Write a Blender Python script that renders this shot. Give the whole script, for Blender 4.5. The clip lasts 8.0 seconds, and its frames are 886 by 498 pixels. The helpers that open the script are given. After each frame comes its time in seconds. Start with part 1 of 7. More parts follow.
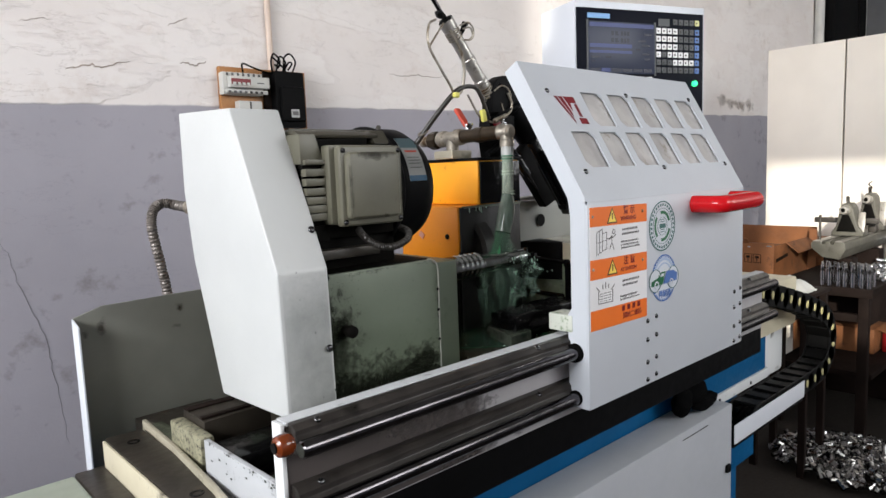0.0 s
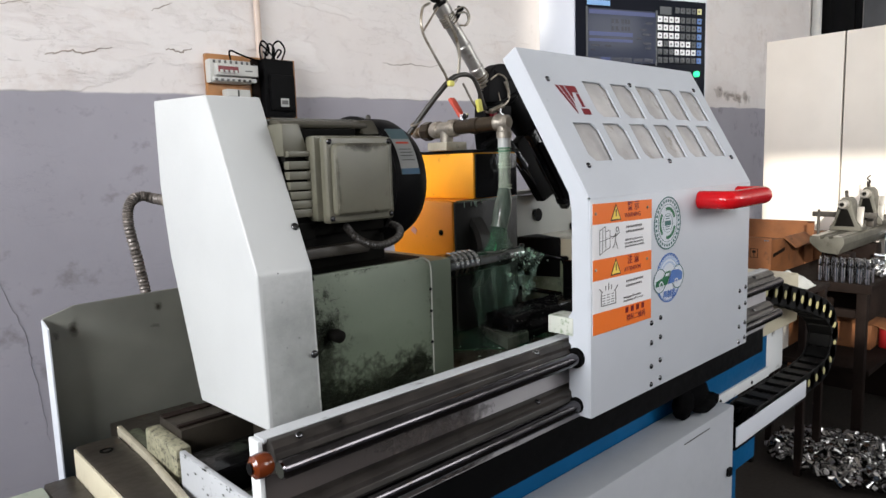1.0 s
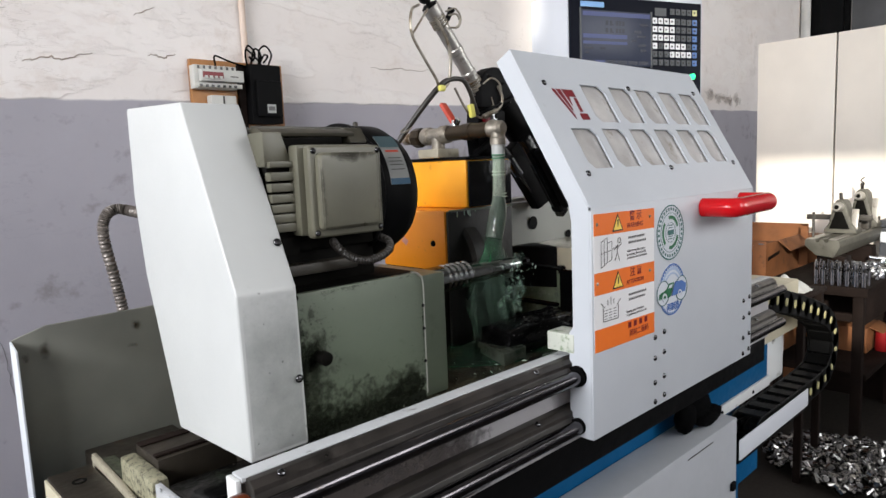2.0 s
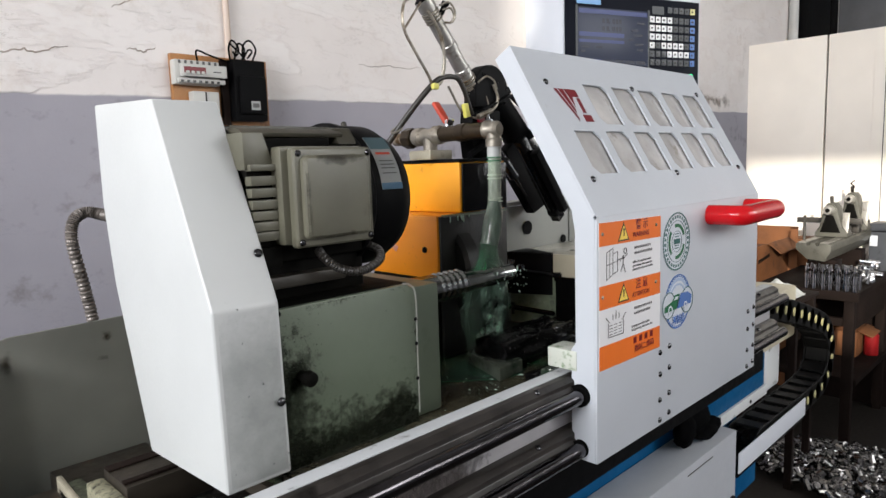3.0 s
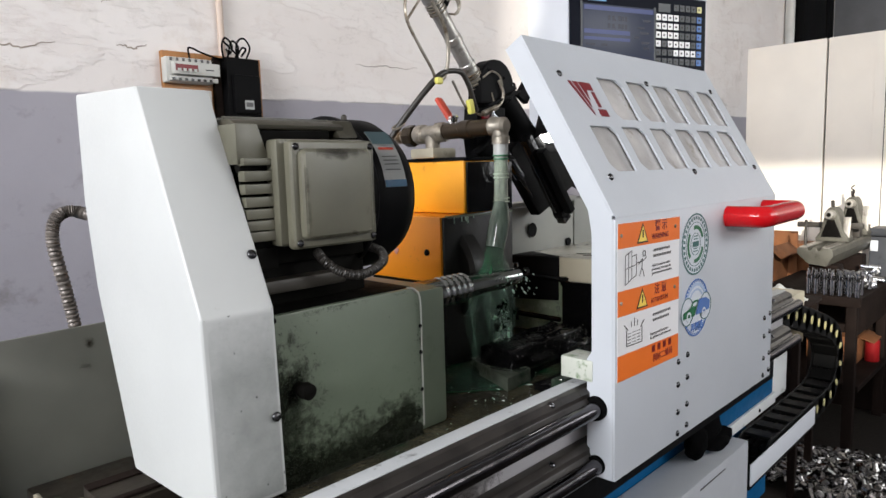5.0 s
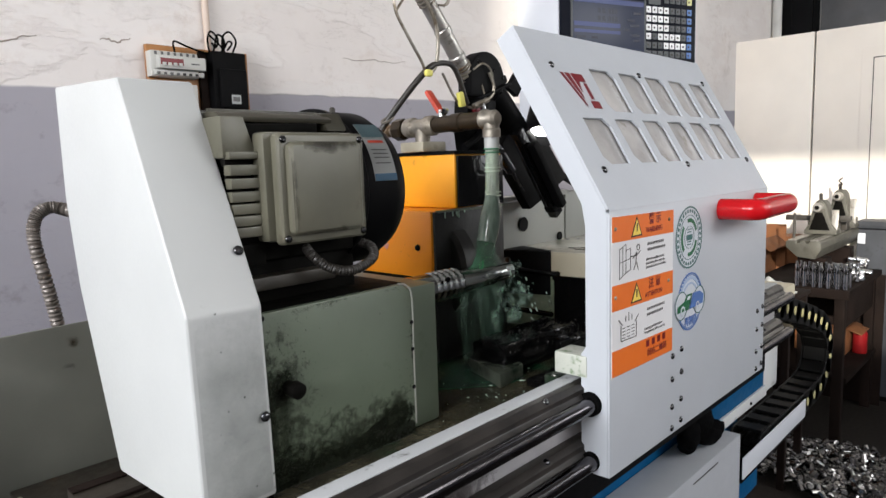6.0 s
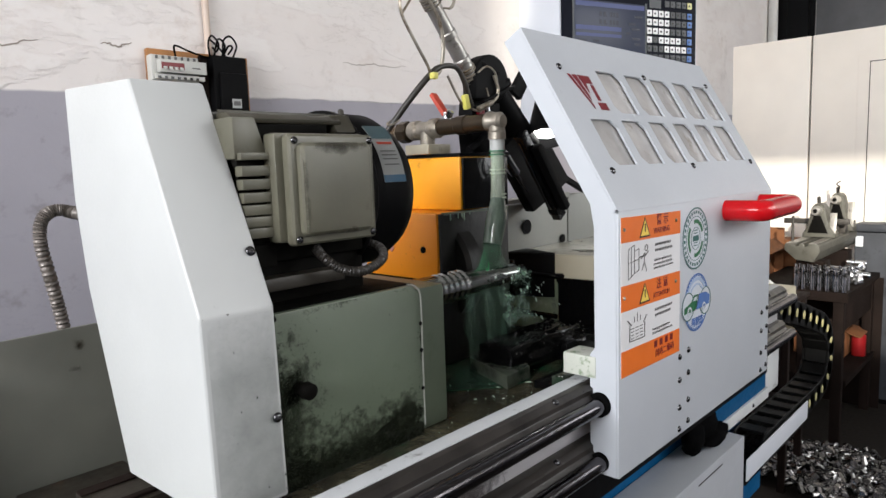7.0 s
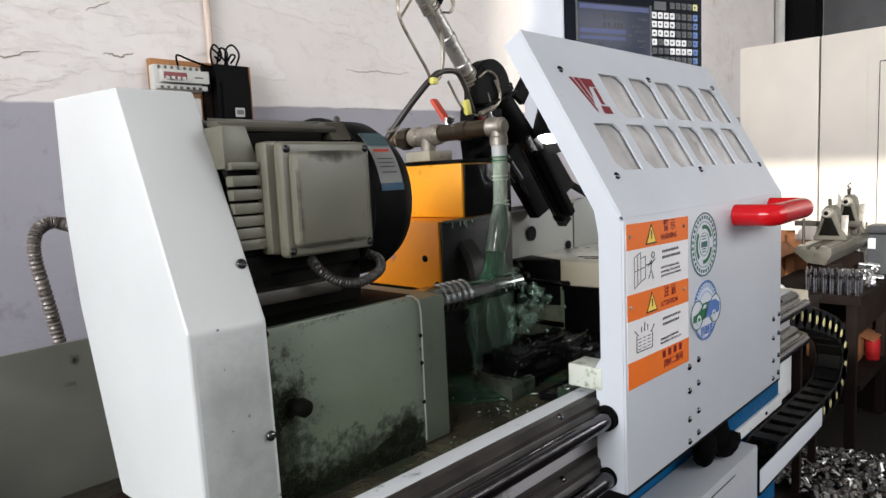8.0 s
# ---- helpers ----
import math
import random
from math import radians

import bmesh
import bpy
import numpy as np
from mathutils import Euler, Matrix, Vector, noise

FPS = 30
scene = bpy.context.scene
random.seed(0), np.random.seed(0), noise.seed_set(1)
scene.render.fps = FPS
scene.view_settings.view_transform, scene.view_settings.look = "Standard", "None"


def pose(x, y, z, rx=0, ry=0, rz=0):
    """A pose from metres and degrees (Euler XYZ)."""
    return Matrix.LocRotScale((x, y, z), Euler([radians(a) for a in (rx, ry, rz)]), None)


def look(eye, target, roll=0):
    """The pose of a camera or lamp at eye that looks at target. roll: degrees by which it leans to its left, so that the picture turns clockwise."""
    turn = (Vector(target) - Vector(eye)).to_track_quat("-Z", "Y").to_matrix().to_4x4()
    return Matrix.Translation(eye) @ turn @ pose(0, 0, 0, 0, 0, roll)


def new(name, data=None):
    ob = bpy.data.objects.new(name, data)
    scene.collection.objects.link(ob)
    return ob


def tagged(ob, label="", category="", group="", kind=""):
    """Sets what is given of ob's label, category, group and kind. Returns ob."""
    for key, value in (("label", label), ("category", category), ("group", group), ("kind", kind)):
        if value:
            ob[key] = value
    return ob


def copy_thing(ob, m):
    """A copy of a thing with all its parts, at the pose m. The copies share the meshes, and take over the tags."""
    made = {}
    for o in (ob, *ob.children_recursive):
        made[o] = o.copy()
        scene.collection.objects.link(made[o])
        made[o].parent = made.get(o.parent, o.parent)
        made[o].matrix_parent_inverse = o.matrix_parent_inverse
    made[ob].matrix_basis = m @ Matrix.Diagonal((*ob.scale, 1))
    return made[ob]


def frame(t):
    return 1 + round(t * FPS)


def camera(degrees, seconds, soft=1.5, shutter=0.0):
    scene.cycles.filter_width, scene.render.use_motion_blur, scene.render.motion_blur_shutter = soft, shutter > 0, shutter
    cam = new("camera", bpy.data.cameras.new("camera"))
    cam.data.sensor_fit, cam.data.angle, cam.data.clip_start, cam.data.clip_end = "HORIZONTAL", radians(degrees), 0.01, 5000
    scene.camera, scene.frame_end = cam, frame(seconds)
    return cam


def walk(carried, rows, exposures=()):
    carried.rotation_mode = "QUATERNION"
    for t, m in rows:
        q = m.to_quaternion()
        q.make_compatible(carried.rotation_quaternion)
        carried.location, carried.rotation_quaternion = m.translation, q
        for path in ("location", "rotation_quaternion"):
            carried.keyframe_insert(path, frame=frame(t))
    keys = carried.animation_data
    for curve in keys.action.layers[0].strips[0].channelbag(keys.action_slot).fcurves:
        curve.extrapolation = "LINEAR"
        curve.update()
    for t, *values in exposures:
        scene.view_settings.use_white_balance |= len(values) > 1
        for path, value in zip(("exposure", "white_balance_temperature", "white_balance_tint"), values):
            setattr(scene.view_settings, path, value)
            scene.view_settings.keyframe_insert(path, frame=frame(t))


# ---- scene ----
cam = camera(67.5, 8.0)
PATH = [
    (0, (-0.853, -0.608, 1.429), (0.489, 0.857, 1.197), -2.2),
    (0.5, (-0.828, -0.58, 1.431), (0.516, 0.88, 1.179), -2.1),
    (1, (-0.809, -0.56, 1.432), (0.545, 0.889, 1.173), -1.9),
    (1.5, (-0.79, -0.54, 1.438), (0.576, 0.897, 1.172), -2.1),
    (1.7, (-0.783, -0.534, 1.438), (0.579, 0.897, 1.189), -2.3),
    (2.8, (-0.739, -0.467, 1.446), (0.664, 0.946, 1.192), -2.15),
    (3, (-0.733, -0.462, 1.447), (0.671, 0.94, 1.193), -1.9),
    (3.5, (-0.723, -0.446, 1.448), (0.696, 0.945, 1.221), -1.6),
    (4, (-0.719, -0.435, 1.444), (0.7, 0.957, 1.222), -1.7),
    (4.5, (-0.71, -0.425, 1.44), (0.705, 0.967, 1.198), -1.7),
    (4.7, (-0.708, -0.418, 1.439), (0.705, 0.968, 1.200), -1.65),
    (5.8, (-0.695, -0.396, 1.434), (0.735, 0.977, 1.175), -1.9),
    (6, (-0.695, -0.396, 1.435), (0.744, 0.968, 1.178), -1.9),
    (6.5, (-0.703, -0.389, 1.434), (0.737, 0.977, 1.192), -2.4),
    (7, (-0.707, -0.386, 1.431), (0.741, 0.972, 1.188), -2.0),
    (7.5, (-0.7, -0.387, 1.434), (0.749, 0.974, 1.216), -2.4),
    (8, (-0.682, -0.377, 1.432), (0.751, 1.0, 1.208), -2.7),
]
walk(cam, [(t, look(eye, target, roll)) for t, eye, target, roll in PATH])

# ---- daylight ----
world = bpy.data.worlds.new("sky")
scene.world = world
world.use_nodes = True
_n = world.node_tree.nodes
_sky = _n.new("ShaderNodeTexSky")
_sky.sky_type, _sky.sun_disc = "NISHITA", False
SUN_DIR = Vector((1.0, 0.43, -0.248)).normalized()
_sky.sun_elevation = math.asin(-SUN_DIR.z)
_sky.sun_rotation = math.atan2(-SUN_DIR.x, -SUN_DIR.y)
world.node_tree.links.new(_sky.outputs[0], _n["Background"].inputs[0])
_n["Background"].inputs[1].default_value = 0.12
sun = new("sun", bpy.data.lights.new("sun", "SUN"))
sun.data.energy, sun.data.angle, sun.data.color = 5.0, radians(0.9), (1.0, 0.93, 0.82)
sun.matrix_world = look((0, 0, 6), Vector((0, 0, 6)) + SUN_DIR)


def area_lamp(name, eye, target, w, h, watts, tone):
    lamp = new(name, bpy.data.lights.new(name, "AREA"))
    lamp.data.shape, lamp.data.size, lamp.data.size_y = "RECTANGLE", w, h
    lamp.data.energy, lamp.data.color = watts, tone
    lamp.matrix_world = look(eye, target)


area_lamp("side_window_daylight", (-3.95, -0.15, 2.65), (0, 0.0, 1.6), 2.8, 1.25, 262, (0.96, 0.97, 1.0))
# Two added fill lamps: brighten guard, cabinet and the wall's far end.
area_lamp("far_fill_lamp", (1.7, -3.1, 2.6), (1.9, 0.4, 1.6), 2.0, 1.3, 76, (0.97, 0.97, 0.97))
area_lamp("end_fill_lamp", (5.6, -3.1, 2.6), (5.3, 1.9, 1.9), 2.4, 1.3, 92, (0.97, 0.98, 1.0))
scene.view_settings.exposure = -0.06


# ---- materials ----
def mat(name, base, rough=0.5, metal=0.0, vary=0.12, scale=6.0, grain=60.0, bump=0.05, dirt=None, dirt_amount=0.0, dirt_scale=9.0, coat=0.0, streak=1.0, spec=0.5):
    """Paint, metal or stone: a base colour that drifts at two scales, fine relief, and patches of dirt."""
    m = bpy.data.materials.new(name)
    m.use_nodes = True
    nt = m.node_tree
    n, link = nt.nodes, nt.links.new
    b = n["Principled BSDF"]
    tc = n.new("ShaderNodeTexCoord")
    mp = n.new("ShaderNodeMapping")
    mp.inputs["Scale"].default_value = (1, 1, 1.0 / streak)
    link(tc.outputs["Object"], mp.inputs[0])
    big = n.new("ShaderNodeTexNoise")
    big.inputs["Scale"].default_value, big.inputs["Detail"].default_value = scale, 5
    fine = n.new("ShaderNodeTexNoise")
    fine.inputs["Scale"].default_value, fine.inputs["Detail"].default_value = grain, 3
    link(mp.outputs[0], big.inputs[0])
    link(tc.outputs["Object"], fine.inputs[0])
    ramp = n.new("ShaderNodeMapRange")
    ramp.inputs["From Min"].default_value, ramp.inputs["From Max"].default_value = 0.3, 0.7
    ramp.inputs["To Min"].default_value, ramp.inputs["To Max"].default_value = 1 - vary, 1 + vary * 0.6
    link(big.outputs[0], ramp.inputs[0])
    hue = n.new("ShaderNodeHueSaturation")
    hue.inputs["Color"].default_value = (*base, 1)
    link(ramp.outputs[0], hue.inputs["Value"])
    colour = hue.outputs[0]
    if dirt:
        spots = n.new("ShaderNodeTexNoise")
        spots.inputs["Scale"].default_value, spots.inputs["Detail"].default_value, spots.inputs["Roughness"].default_value = dirt_scale, 9, 0.68
        link(mp.outputs[0], spots.inputs[0])
        edge = n.new("ShaderNodeMapRange")
        edge.inputs["From Min"].default_value, edge.inputs["From Max"].default_value = 0.62 - dirt_amount * 0.3, 0.74 - dirt_amount * 0.25
        link(spots.outputs[0], edge.inputs[0])
        mix = n.new("ShaderNodeMix")
        mix.data_type = "RGBA"
        link(edge.outputs[0], mix.inputs["Factor"])
        link(colour, mix.inputs["A"])
        mix.inputs["B"].default_value = (*dirt, 1)
        colour = mix.outputs["Result"]
    link(colour, b.inputs["Base Color"])
    rr = n.new("ShaderNodeMapRange")
    rr.inputs["To Min"].default_value, rr.inputs["To Max"].default_value = max(rough - 0.1, 0.02), min(rough + 0.12, 1)
    link(fine.outputs[0], rr.inputs[0])
    link(rr.outputs[0], b.inputs["Roughness"])
    b.inputs["Metallic"].default_value = metal
    b.inputs["Coat Weight"].default_value = coat
    b.inputs["Specular IOR Level"].default_value = spec
    if bump:
        bp = n.new("ShaderNodeBump")
        bp.inputs["Strength"].default_value, bp.inputs["Distance"].default_value = bump, 0.004
        link(fine.outputs[0], bp.inputs["Height"])
        link(bp.outputs[0], b.inputs["Normal"])
    return m


def glow(name, base, strength):
    m = bpy.data.materials.new(name)
    m.use_nodes = True
    b = m.node_tree.nodes["Principled BSDF"]
    b.inputs["Base Color"].default_value = (*base, 1)
    b.inputs["Emission Color"].default_value = (*base, 1)
    b.inputs["Emission Strength"].default_value = strength
    b.inputs["Roughness"].default_value = 0.25
    b.inputs["Specular IOR Level"].default_value = 0.12
    return m


def clear(name, tint, rough, ior=1.45, weight=1.0):
    m = bpy.data.materials.new(name)
    m.use_nodes = True
    b = m.node_tree.nodes["Principled BSDF"]
    b.inputs["Base Color"].default_value = (*tint, 1)
    b.inputs["Roughness"].default_value = rough
    b.inputs["IOR"].default_value = ior
    b.inputs["Transmission Weight"].default_value = weight
    return m


GUARD_PAINT = mat("blue_white_guard_paint", (0.485, 0.512, 0.55), 0.4, vary=0.05, bump=0.02, grain=220, dirt=(0.26, 0.28, 0.28), dirt_amount=-0.20, dirt_scale=14)
WHITE = mat("white_paint", (0.60, 0.63, 0.68), 0.42, vary=0.04, bump=0.02, grain=220, dirt=(0.30, 0.31, 0.30), dirt_amount=-0.22, dirt_scale=14)
# Greyer than WHITE: weaker light low down is put into the colour.
CABINET_DIM_WHITE = mat("dimmed_cabinet_white", (0.40, 0.42, 0.45), 0.45, vary=0.06, dirt=(0.2, 0.2, 0.2), dirt_amount=-0.2, dirt_scale=9)
WHITE_DIRTY = mat("worn_white_paint", (0.66, 0.68, 0.68), 0.45, vary=0.10, dirt=(0.10, 0.10, 0.075), dirt_amount=0.12, dirt_scale=16)
COVER_WHITE = mat("cover_white_paint", (0.50, 0.515, 0.51), 0.4, vary=0.06, bump=0.02, grain=220, dirt=(0.3, 0.31, 0.29), dirt_amount=-0.26, dirt_scale=18)
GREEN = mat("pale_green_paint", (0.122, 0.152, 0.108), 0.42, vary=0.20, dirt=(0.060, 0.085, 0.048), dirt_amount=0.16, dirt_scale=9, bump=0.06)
SIDE_GREEN = mat("pale_green_tray_paint", (0.33, 0.37, 0.30), 0.4, vary=0.2, dirt=(0.10, 0.11, 0.08), dirt_amount=0.1, dirt_scale=12)
SHEET = mat("grey_green_sheet", (0.16, 0.163, 0.14), 0.45, vary=0.22, dirt=(0.10, 0.10, 0.08), dirt_amount=-0.02, dirt_scale=5)
SHEET_LIGHT = mat("grey_green_panel", (0.27, 0.275, 0.25), 0.4, vary=0.12, dirt=(0.12, 0.12, 0.10), dirt_amount=0.0, dirt_scale=6)
LUG_PAINT = mat("speckled_white_paint", (0.50, 0.52, 0.46), 0.5, vary=0.15, dirt=(0.10, 0.17, 0.07), dirt_amount=0.30, dirt_scale=80)
CREAM = mat("cream_paint", (0.52, 0.475, 0.35), 0.5, vary=0.10, dirt=(0.09, 0.08, 0.06), dirt_amount=0.05, dirt_scale=14)
WET_FACE = mat("coolant_stained_paint", (0.21, 0.25, 0.175), 0.25, vary=0.35, scale=24, bump=0.1, dirt=(0.03, 0.05, 0.035), dirt_amount=0.3, dirt_scale=30)
# Paler, greyer cream: the wall's reflection on the wet top is painted in.
WET_CREAM_SHEEN = mat("wet_cream_with_painted_sheen", (0.55, 0.53, 0.45), 0.16, vary=0.12, scale=18, dirt=(0.16, 0.17, 0.13), dirt_amount=0.12, dirt_scale=40)
CAST = mat("oily_cast_iron", (0.030, 0.025, 0.019), 0.42, metal=0.1, spec=0.3, vary=0.45, scale=12, bump=0.2, dirt=(0.12, 0.07, 0.035), dirt_amount=0.05, dirt_scale=11)
BLACK_OIL = mat("black_oily_steel", (0.004, 0.004, 0.0042), 0.14, metal=0.0, vary=0.3, bump=0.25, grain=90, spec=0.2)
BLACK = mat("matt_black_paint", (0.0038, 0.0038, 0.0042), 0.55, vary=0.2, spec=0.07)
FAN_BLACK = mat("black_fan_cowl", (0.004, 0.004, 0.0044), 0.5, vary=0.3, bump=0.05, spec=0.06)
SLIDE_STEEL = mat("dark_polished_steel", (0.05, 0.05, 0.055), 0.2, metal=0.7, vary=0.3, scale=30)
PIN_STEEL = mat("polished_turned_steel", (0.75, 0.75, 0.76), 0.12, metal=1.0, vary=0.3, scale=40)
DULL_STEEL = mat("oily_turned_steel", (0.21, 0.205, 0.20), 0.22, metal=1.0, vary=0.4, scale=30)
STEEL = mat("bright_steel", (0.60, 0.61, 0.63), 0.2, metal=1.0, vary=0.12, scale=14)
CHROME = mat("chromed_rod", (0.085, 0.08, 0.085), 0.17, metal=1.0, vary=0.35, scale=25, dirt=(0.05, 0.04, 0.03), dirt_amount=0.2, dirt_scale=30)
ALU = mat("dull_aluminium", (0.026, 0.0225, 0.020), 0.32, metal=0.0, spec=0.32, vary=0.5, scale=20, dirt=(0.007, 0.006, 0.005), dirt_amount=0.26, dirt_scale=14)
CYL_ALU = mat("anodised_aluminium", (0.40, 0.385, 0.36), 0.36, metal=0.7, vary=0.25, scale=20, dirt=(0.10, 0.08, 0.06), dirt_amount=0.12, dirt_scale=26)
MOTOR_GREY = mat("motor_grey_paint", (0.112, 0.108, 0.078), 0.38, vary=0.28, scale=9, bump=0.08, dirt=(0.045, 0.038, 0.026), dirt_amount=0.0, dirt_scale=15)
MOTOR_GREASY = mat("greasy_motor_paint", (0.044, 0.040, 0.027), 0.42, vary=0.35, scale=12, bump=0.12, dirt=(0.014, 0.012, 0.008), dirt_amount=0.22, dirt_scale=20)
YELLOW = mat("orange_yellow_paint", (0.95, 0.40, 0.008), 0.4, vary=0.12, dirt=(0.10, 0.055, 0.015), dirt_amount=0.02, dirt_scale=10)
RED = mat("red_plastic", (0.50, 0.006, 0.010), 0.16, vary=0.05, bump=0.01, spec=0.35)
CAN_RED = mat("dark_red_can_paint", (0.22, 0.008, 0.010), 0.5, vary=0.2, spec=0.2)
RED_PAINT = mat("worn_red_plastic", (0.55, 0.07, 0.04), 0.4, vary=0.12)
BLUE = mat("blue_paint", (0.002, 0.080, 0.205), 0.5, spec=0.12, vary=0.14, dirt=(0.02, 0.03, 0.04), dirt_amount=-0.02)
ORANGE = mat("orange_print", (0.78, 0.16, 0.012), 0.45, vary=0.04, bump=0)
PRINT_WHITE = mat("white_print", (0.75, 0.75, 0.76), 0.45, vary=0.03, bump=0)
PRINT_GREY = mat("grey_print", (0.10, 0.10, 0.10), 0.5, vary=0.3, bump=0)
INK = mat("black_ink", (0.02, 0.018, 0.016), 0.5, vary=0.05, bump=0)
YELLOW_PRINT = mat("yellow_print", (0.85, 0.62, 0.10), 0.45, vary=0.03, bump=0)
BREAKER_RED = mat("breaker_red_plastic", (0.17, 0.008, 0.012), 0.4, vary=0.1)
LOGO_RED = mat("dark_red_print", (0.17, 0.004, 0.010), 0.4, vary=0.05, bump=0)
TEAL = mat("teal_print", (0.03, 0.12, 0.11), 0.45, vary=0.05, bump=0)
DEEP_GREEN = mat("deep_green_print", (0.01, 0.13, 0.05), 0.45, vary=0.05, bump=0)
PRINT_BLUE = mat("blue_print", (0.06, 0.15, 0.42), 0.45, vary=0.05, bump=0)
PALE_BLUE = mat("pale_blue_print", (0.36, 0.46, 0.62), 0.45, vary=0.05, bump=0)
CHAIN_BLACK = mat("black_chain_plastic", (0.003, 0.003, 0.003), 0.55, vary=0.4, bump=0.1, spec=0.12)
RUBBER = mat("black_rubber", (0.003, 0.003, 0.003), 0.8, vary=0.3, bump=0.15, spec=0.03)
CLOTH = mat("black_glove_cloth", (0.003, 0.003, 0.0033), 0.95, vary=0.3, bump=0.5, grain=400, spec=0.03)
HOSE_GREY = mat("dusty_dark_hose", (0.020, 0.017, 0.014), 0.45, vary=0.3)
AMBER = mat("amber_plastic", (0.13, 0.025, 0.005), 0.12, vary=0.4, scale=30)
WOOD = mat("varnished_board", (0.34, 0.15, 0.045), 0.45, vary=0.3, scale=12, dirt=(0.07, 0.03, 0.012), dirt_amount=0.1)
CARTON = mat("cardboard", (0.17, 0.062, 0.018), 0.8, vary=0.3, scale=7, bump=0.15, dirt=(0.07, 0.026, 0.010), dirt_amount=0.16, dirt_scale=10)
BENCH_GREY = mat("chipped_grey_green_casting", (0.088, 0.085, 0.068), 0.5, metal=0.1, vary=0.3, scale=9, bump=0.2, dirt=(0.035, 0.028, 0.02), dirt_amount=0.20, dirt_scale=22)
WAY_STEEL = mat("worn_way_steel", (0.42, 0.40, 0.36), 0.36, metal=0.6, vary=0.3, scale=20, dirt=(0.08, 0.06, 0.04), dirt_amount=0.15, dirt_scale=30)
RUST = mat("rusty_iron", (0.012, 0.0075, 0.006), 0.75, vary=0.4, bump=0.25, spec=0.10)
PIPE_BROWN = mat("tarnished_pipe", (0.042, 0.029, 0.016), 0.38, metal=0.55, vary=0.45, scale=25, dirt=(0.04, 0.03, 0.02), dirt_amount=0.2, dirt_scale=22)
CONDUIT_GREY = mat("dusty_metal_hose", (0.17, 0.15, 0.135), 0.42, metal=0.3, vary=0.35, scale=30, dirt=(0.05, 0.04, 0.03), dirt_amount=0.15, dirt_scale=40)
GALV_DARK = mat("worn_grey_casting", (0.052, 0.047, 0.040), 0.5, metal=0.3, vary=0.3, scale=20, bump=0.2, dirt=(0.05, 0.04, 0.03), dirt_amount=0.18, dirt_scale=14)
GALV = mat("galvanised_iron", (0.33, 0.30, 0.25), 0.4, metal=0.6, vary=0.4, scale=30, dirt=(0.085, 0.052, 0.022), dirt_amount=0.42, dirt_scale=28)
BEIGE = mat("cabinet_beige", (0.86, 0.81, 0.735), 0.5, vary=0.03, bump=0.02)
ABS = mat("white_switch_plastic", (0.52, 0.52, 0.49), 0.4, vary=0.08)
# YELLOW again, more orange: the lower body's shade is put into the colour.
SHADED_YELLOW = mat("orange_yellow_paint_in_shade", (0.88, 0.29, 0.006), 0.4, vary=0.1, dirt=(0.05, 0.04, 0.015), dirt_amount=0.0, dirt_scale=12)
GREEN_RESIDUE = mat("pale_green_residue", (0.46, 0.56, 0.42), 0.2, vary=0.7, scale=70, streak=5, dirt=(0.03, 0.16, 0.05), dirt_amount=0.1, dirt_scale=60)
WET_HOSE = mat("wet_green_grey_hose", (0.13, 0.175, 0.14), 0.12, vary=0.75, scale=55, streak=9, bump=0.02)
CLEAR_HOSE = clear("clear_hose", (0.74, 0.80, 0.72), 0.15, 1.4, 0.75)
COOLANT = clear("green_coolant", (0.40, 0.62, 0.50), 0.08, 1.33, 0.85)
OIL_STAIN = mat("green_black_oil_stain", (0.016, 0.020, 0.013), 0.3, vary=0.5, scale=40, bump=0.3)
SCREW = mat("dark_button_screw", (0.10, 0.10, 0.105), 0.18, metal=1.0, vary=0.2)
WET_STEEL = mat("wet_dark_steel", (0.30, 0.31, 0.30), 0.12, metal=1.0, vary=0.3, scale=18)
WHEEL = mat("dark_grinding_wheel", (0.016, 0.016, 0.015), 0.4, vary=0.4, bump=0.3, spec=0.3)
CHANNEL = mat("oily_white_channel", (0.42, 0.41, 0.42), 0.35, vary=0.2, dirt=(0.07, 0.085, 0.075), dirt_amount=0.02, dirt_scale=8)
# Near-black for grease, and for shade painted between and under motor parts.
GREASE_AND_SHADE = mat("black_grease_and_shade", (0.004, 0.0037, 0.003), 0.65, vary=0.5, bump=0.3, spec=0.06)
FLAKING = mat("flaking_cream_green_paint", (0.27, 0.26, 0.175), 0.5, vary=0.3, scale=40, bump=0.5, dirt=(0.025, 0.022, 0.015), dirt_amount=0.42, dirt_scale=110)
DARK_FLAKING = mat("greasy_green_flaking_paint", (0.07, 0.08, 0.05), 0.5, vary=0.3, scale=40, bump=0.5, dirt=(0.02, 0.018, 0.013), dirt_amount=0.5, dirt_scale=90)
WORN_CREAM = mat("worn_cream_paint", (0.36, 0.33, 0.25), 0.45, vary=0.2, scale=20, dirt=(0.07, 0.06, 0.045), dirt_amount=0.2, dirt_scale=30)
CHIPPED = mat("chipped_white_paint", (0.43, 0.445, 0.46), 0.45, vary=0.08, dirt=(0.05, 0.045, 0.035), dirt_amount=0.10, dirt_scale=34)
PINK = mat("faded_pink_tag", (0.62, 0.28, 0.24), 0.5, vary=0.1)
PUDDLE = mat("green_puddle", (0.018, 0.060, 0.035), 0.04, vary=0.6, scale=20, bump=0.7, grain=55, spec=0.5)
TARNISH = mat("olive_brown_bar", (0.032, 0.027, 0.019), 0.5, vary=0.3, bump=0.1)
PLASTER_CRACK = mat("grey_brown_crack", (0.34, 0.29, 0.25), 0.8, vary=0.3)
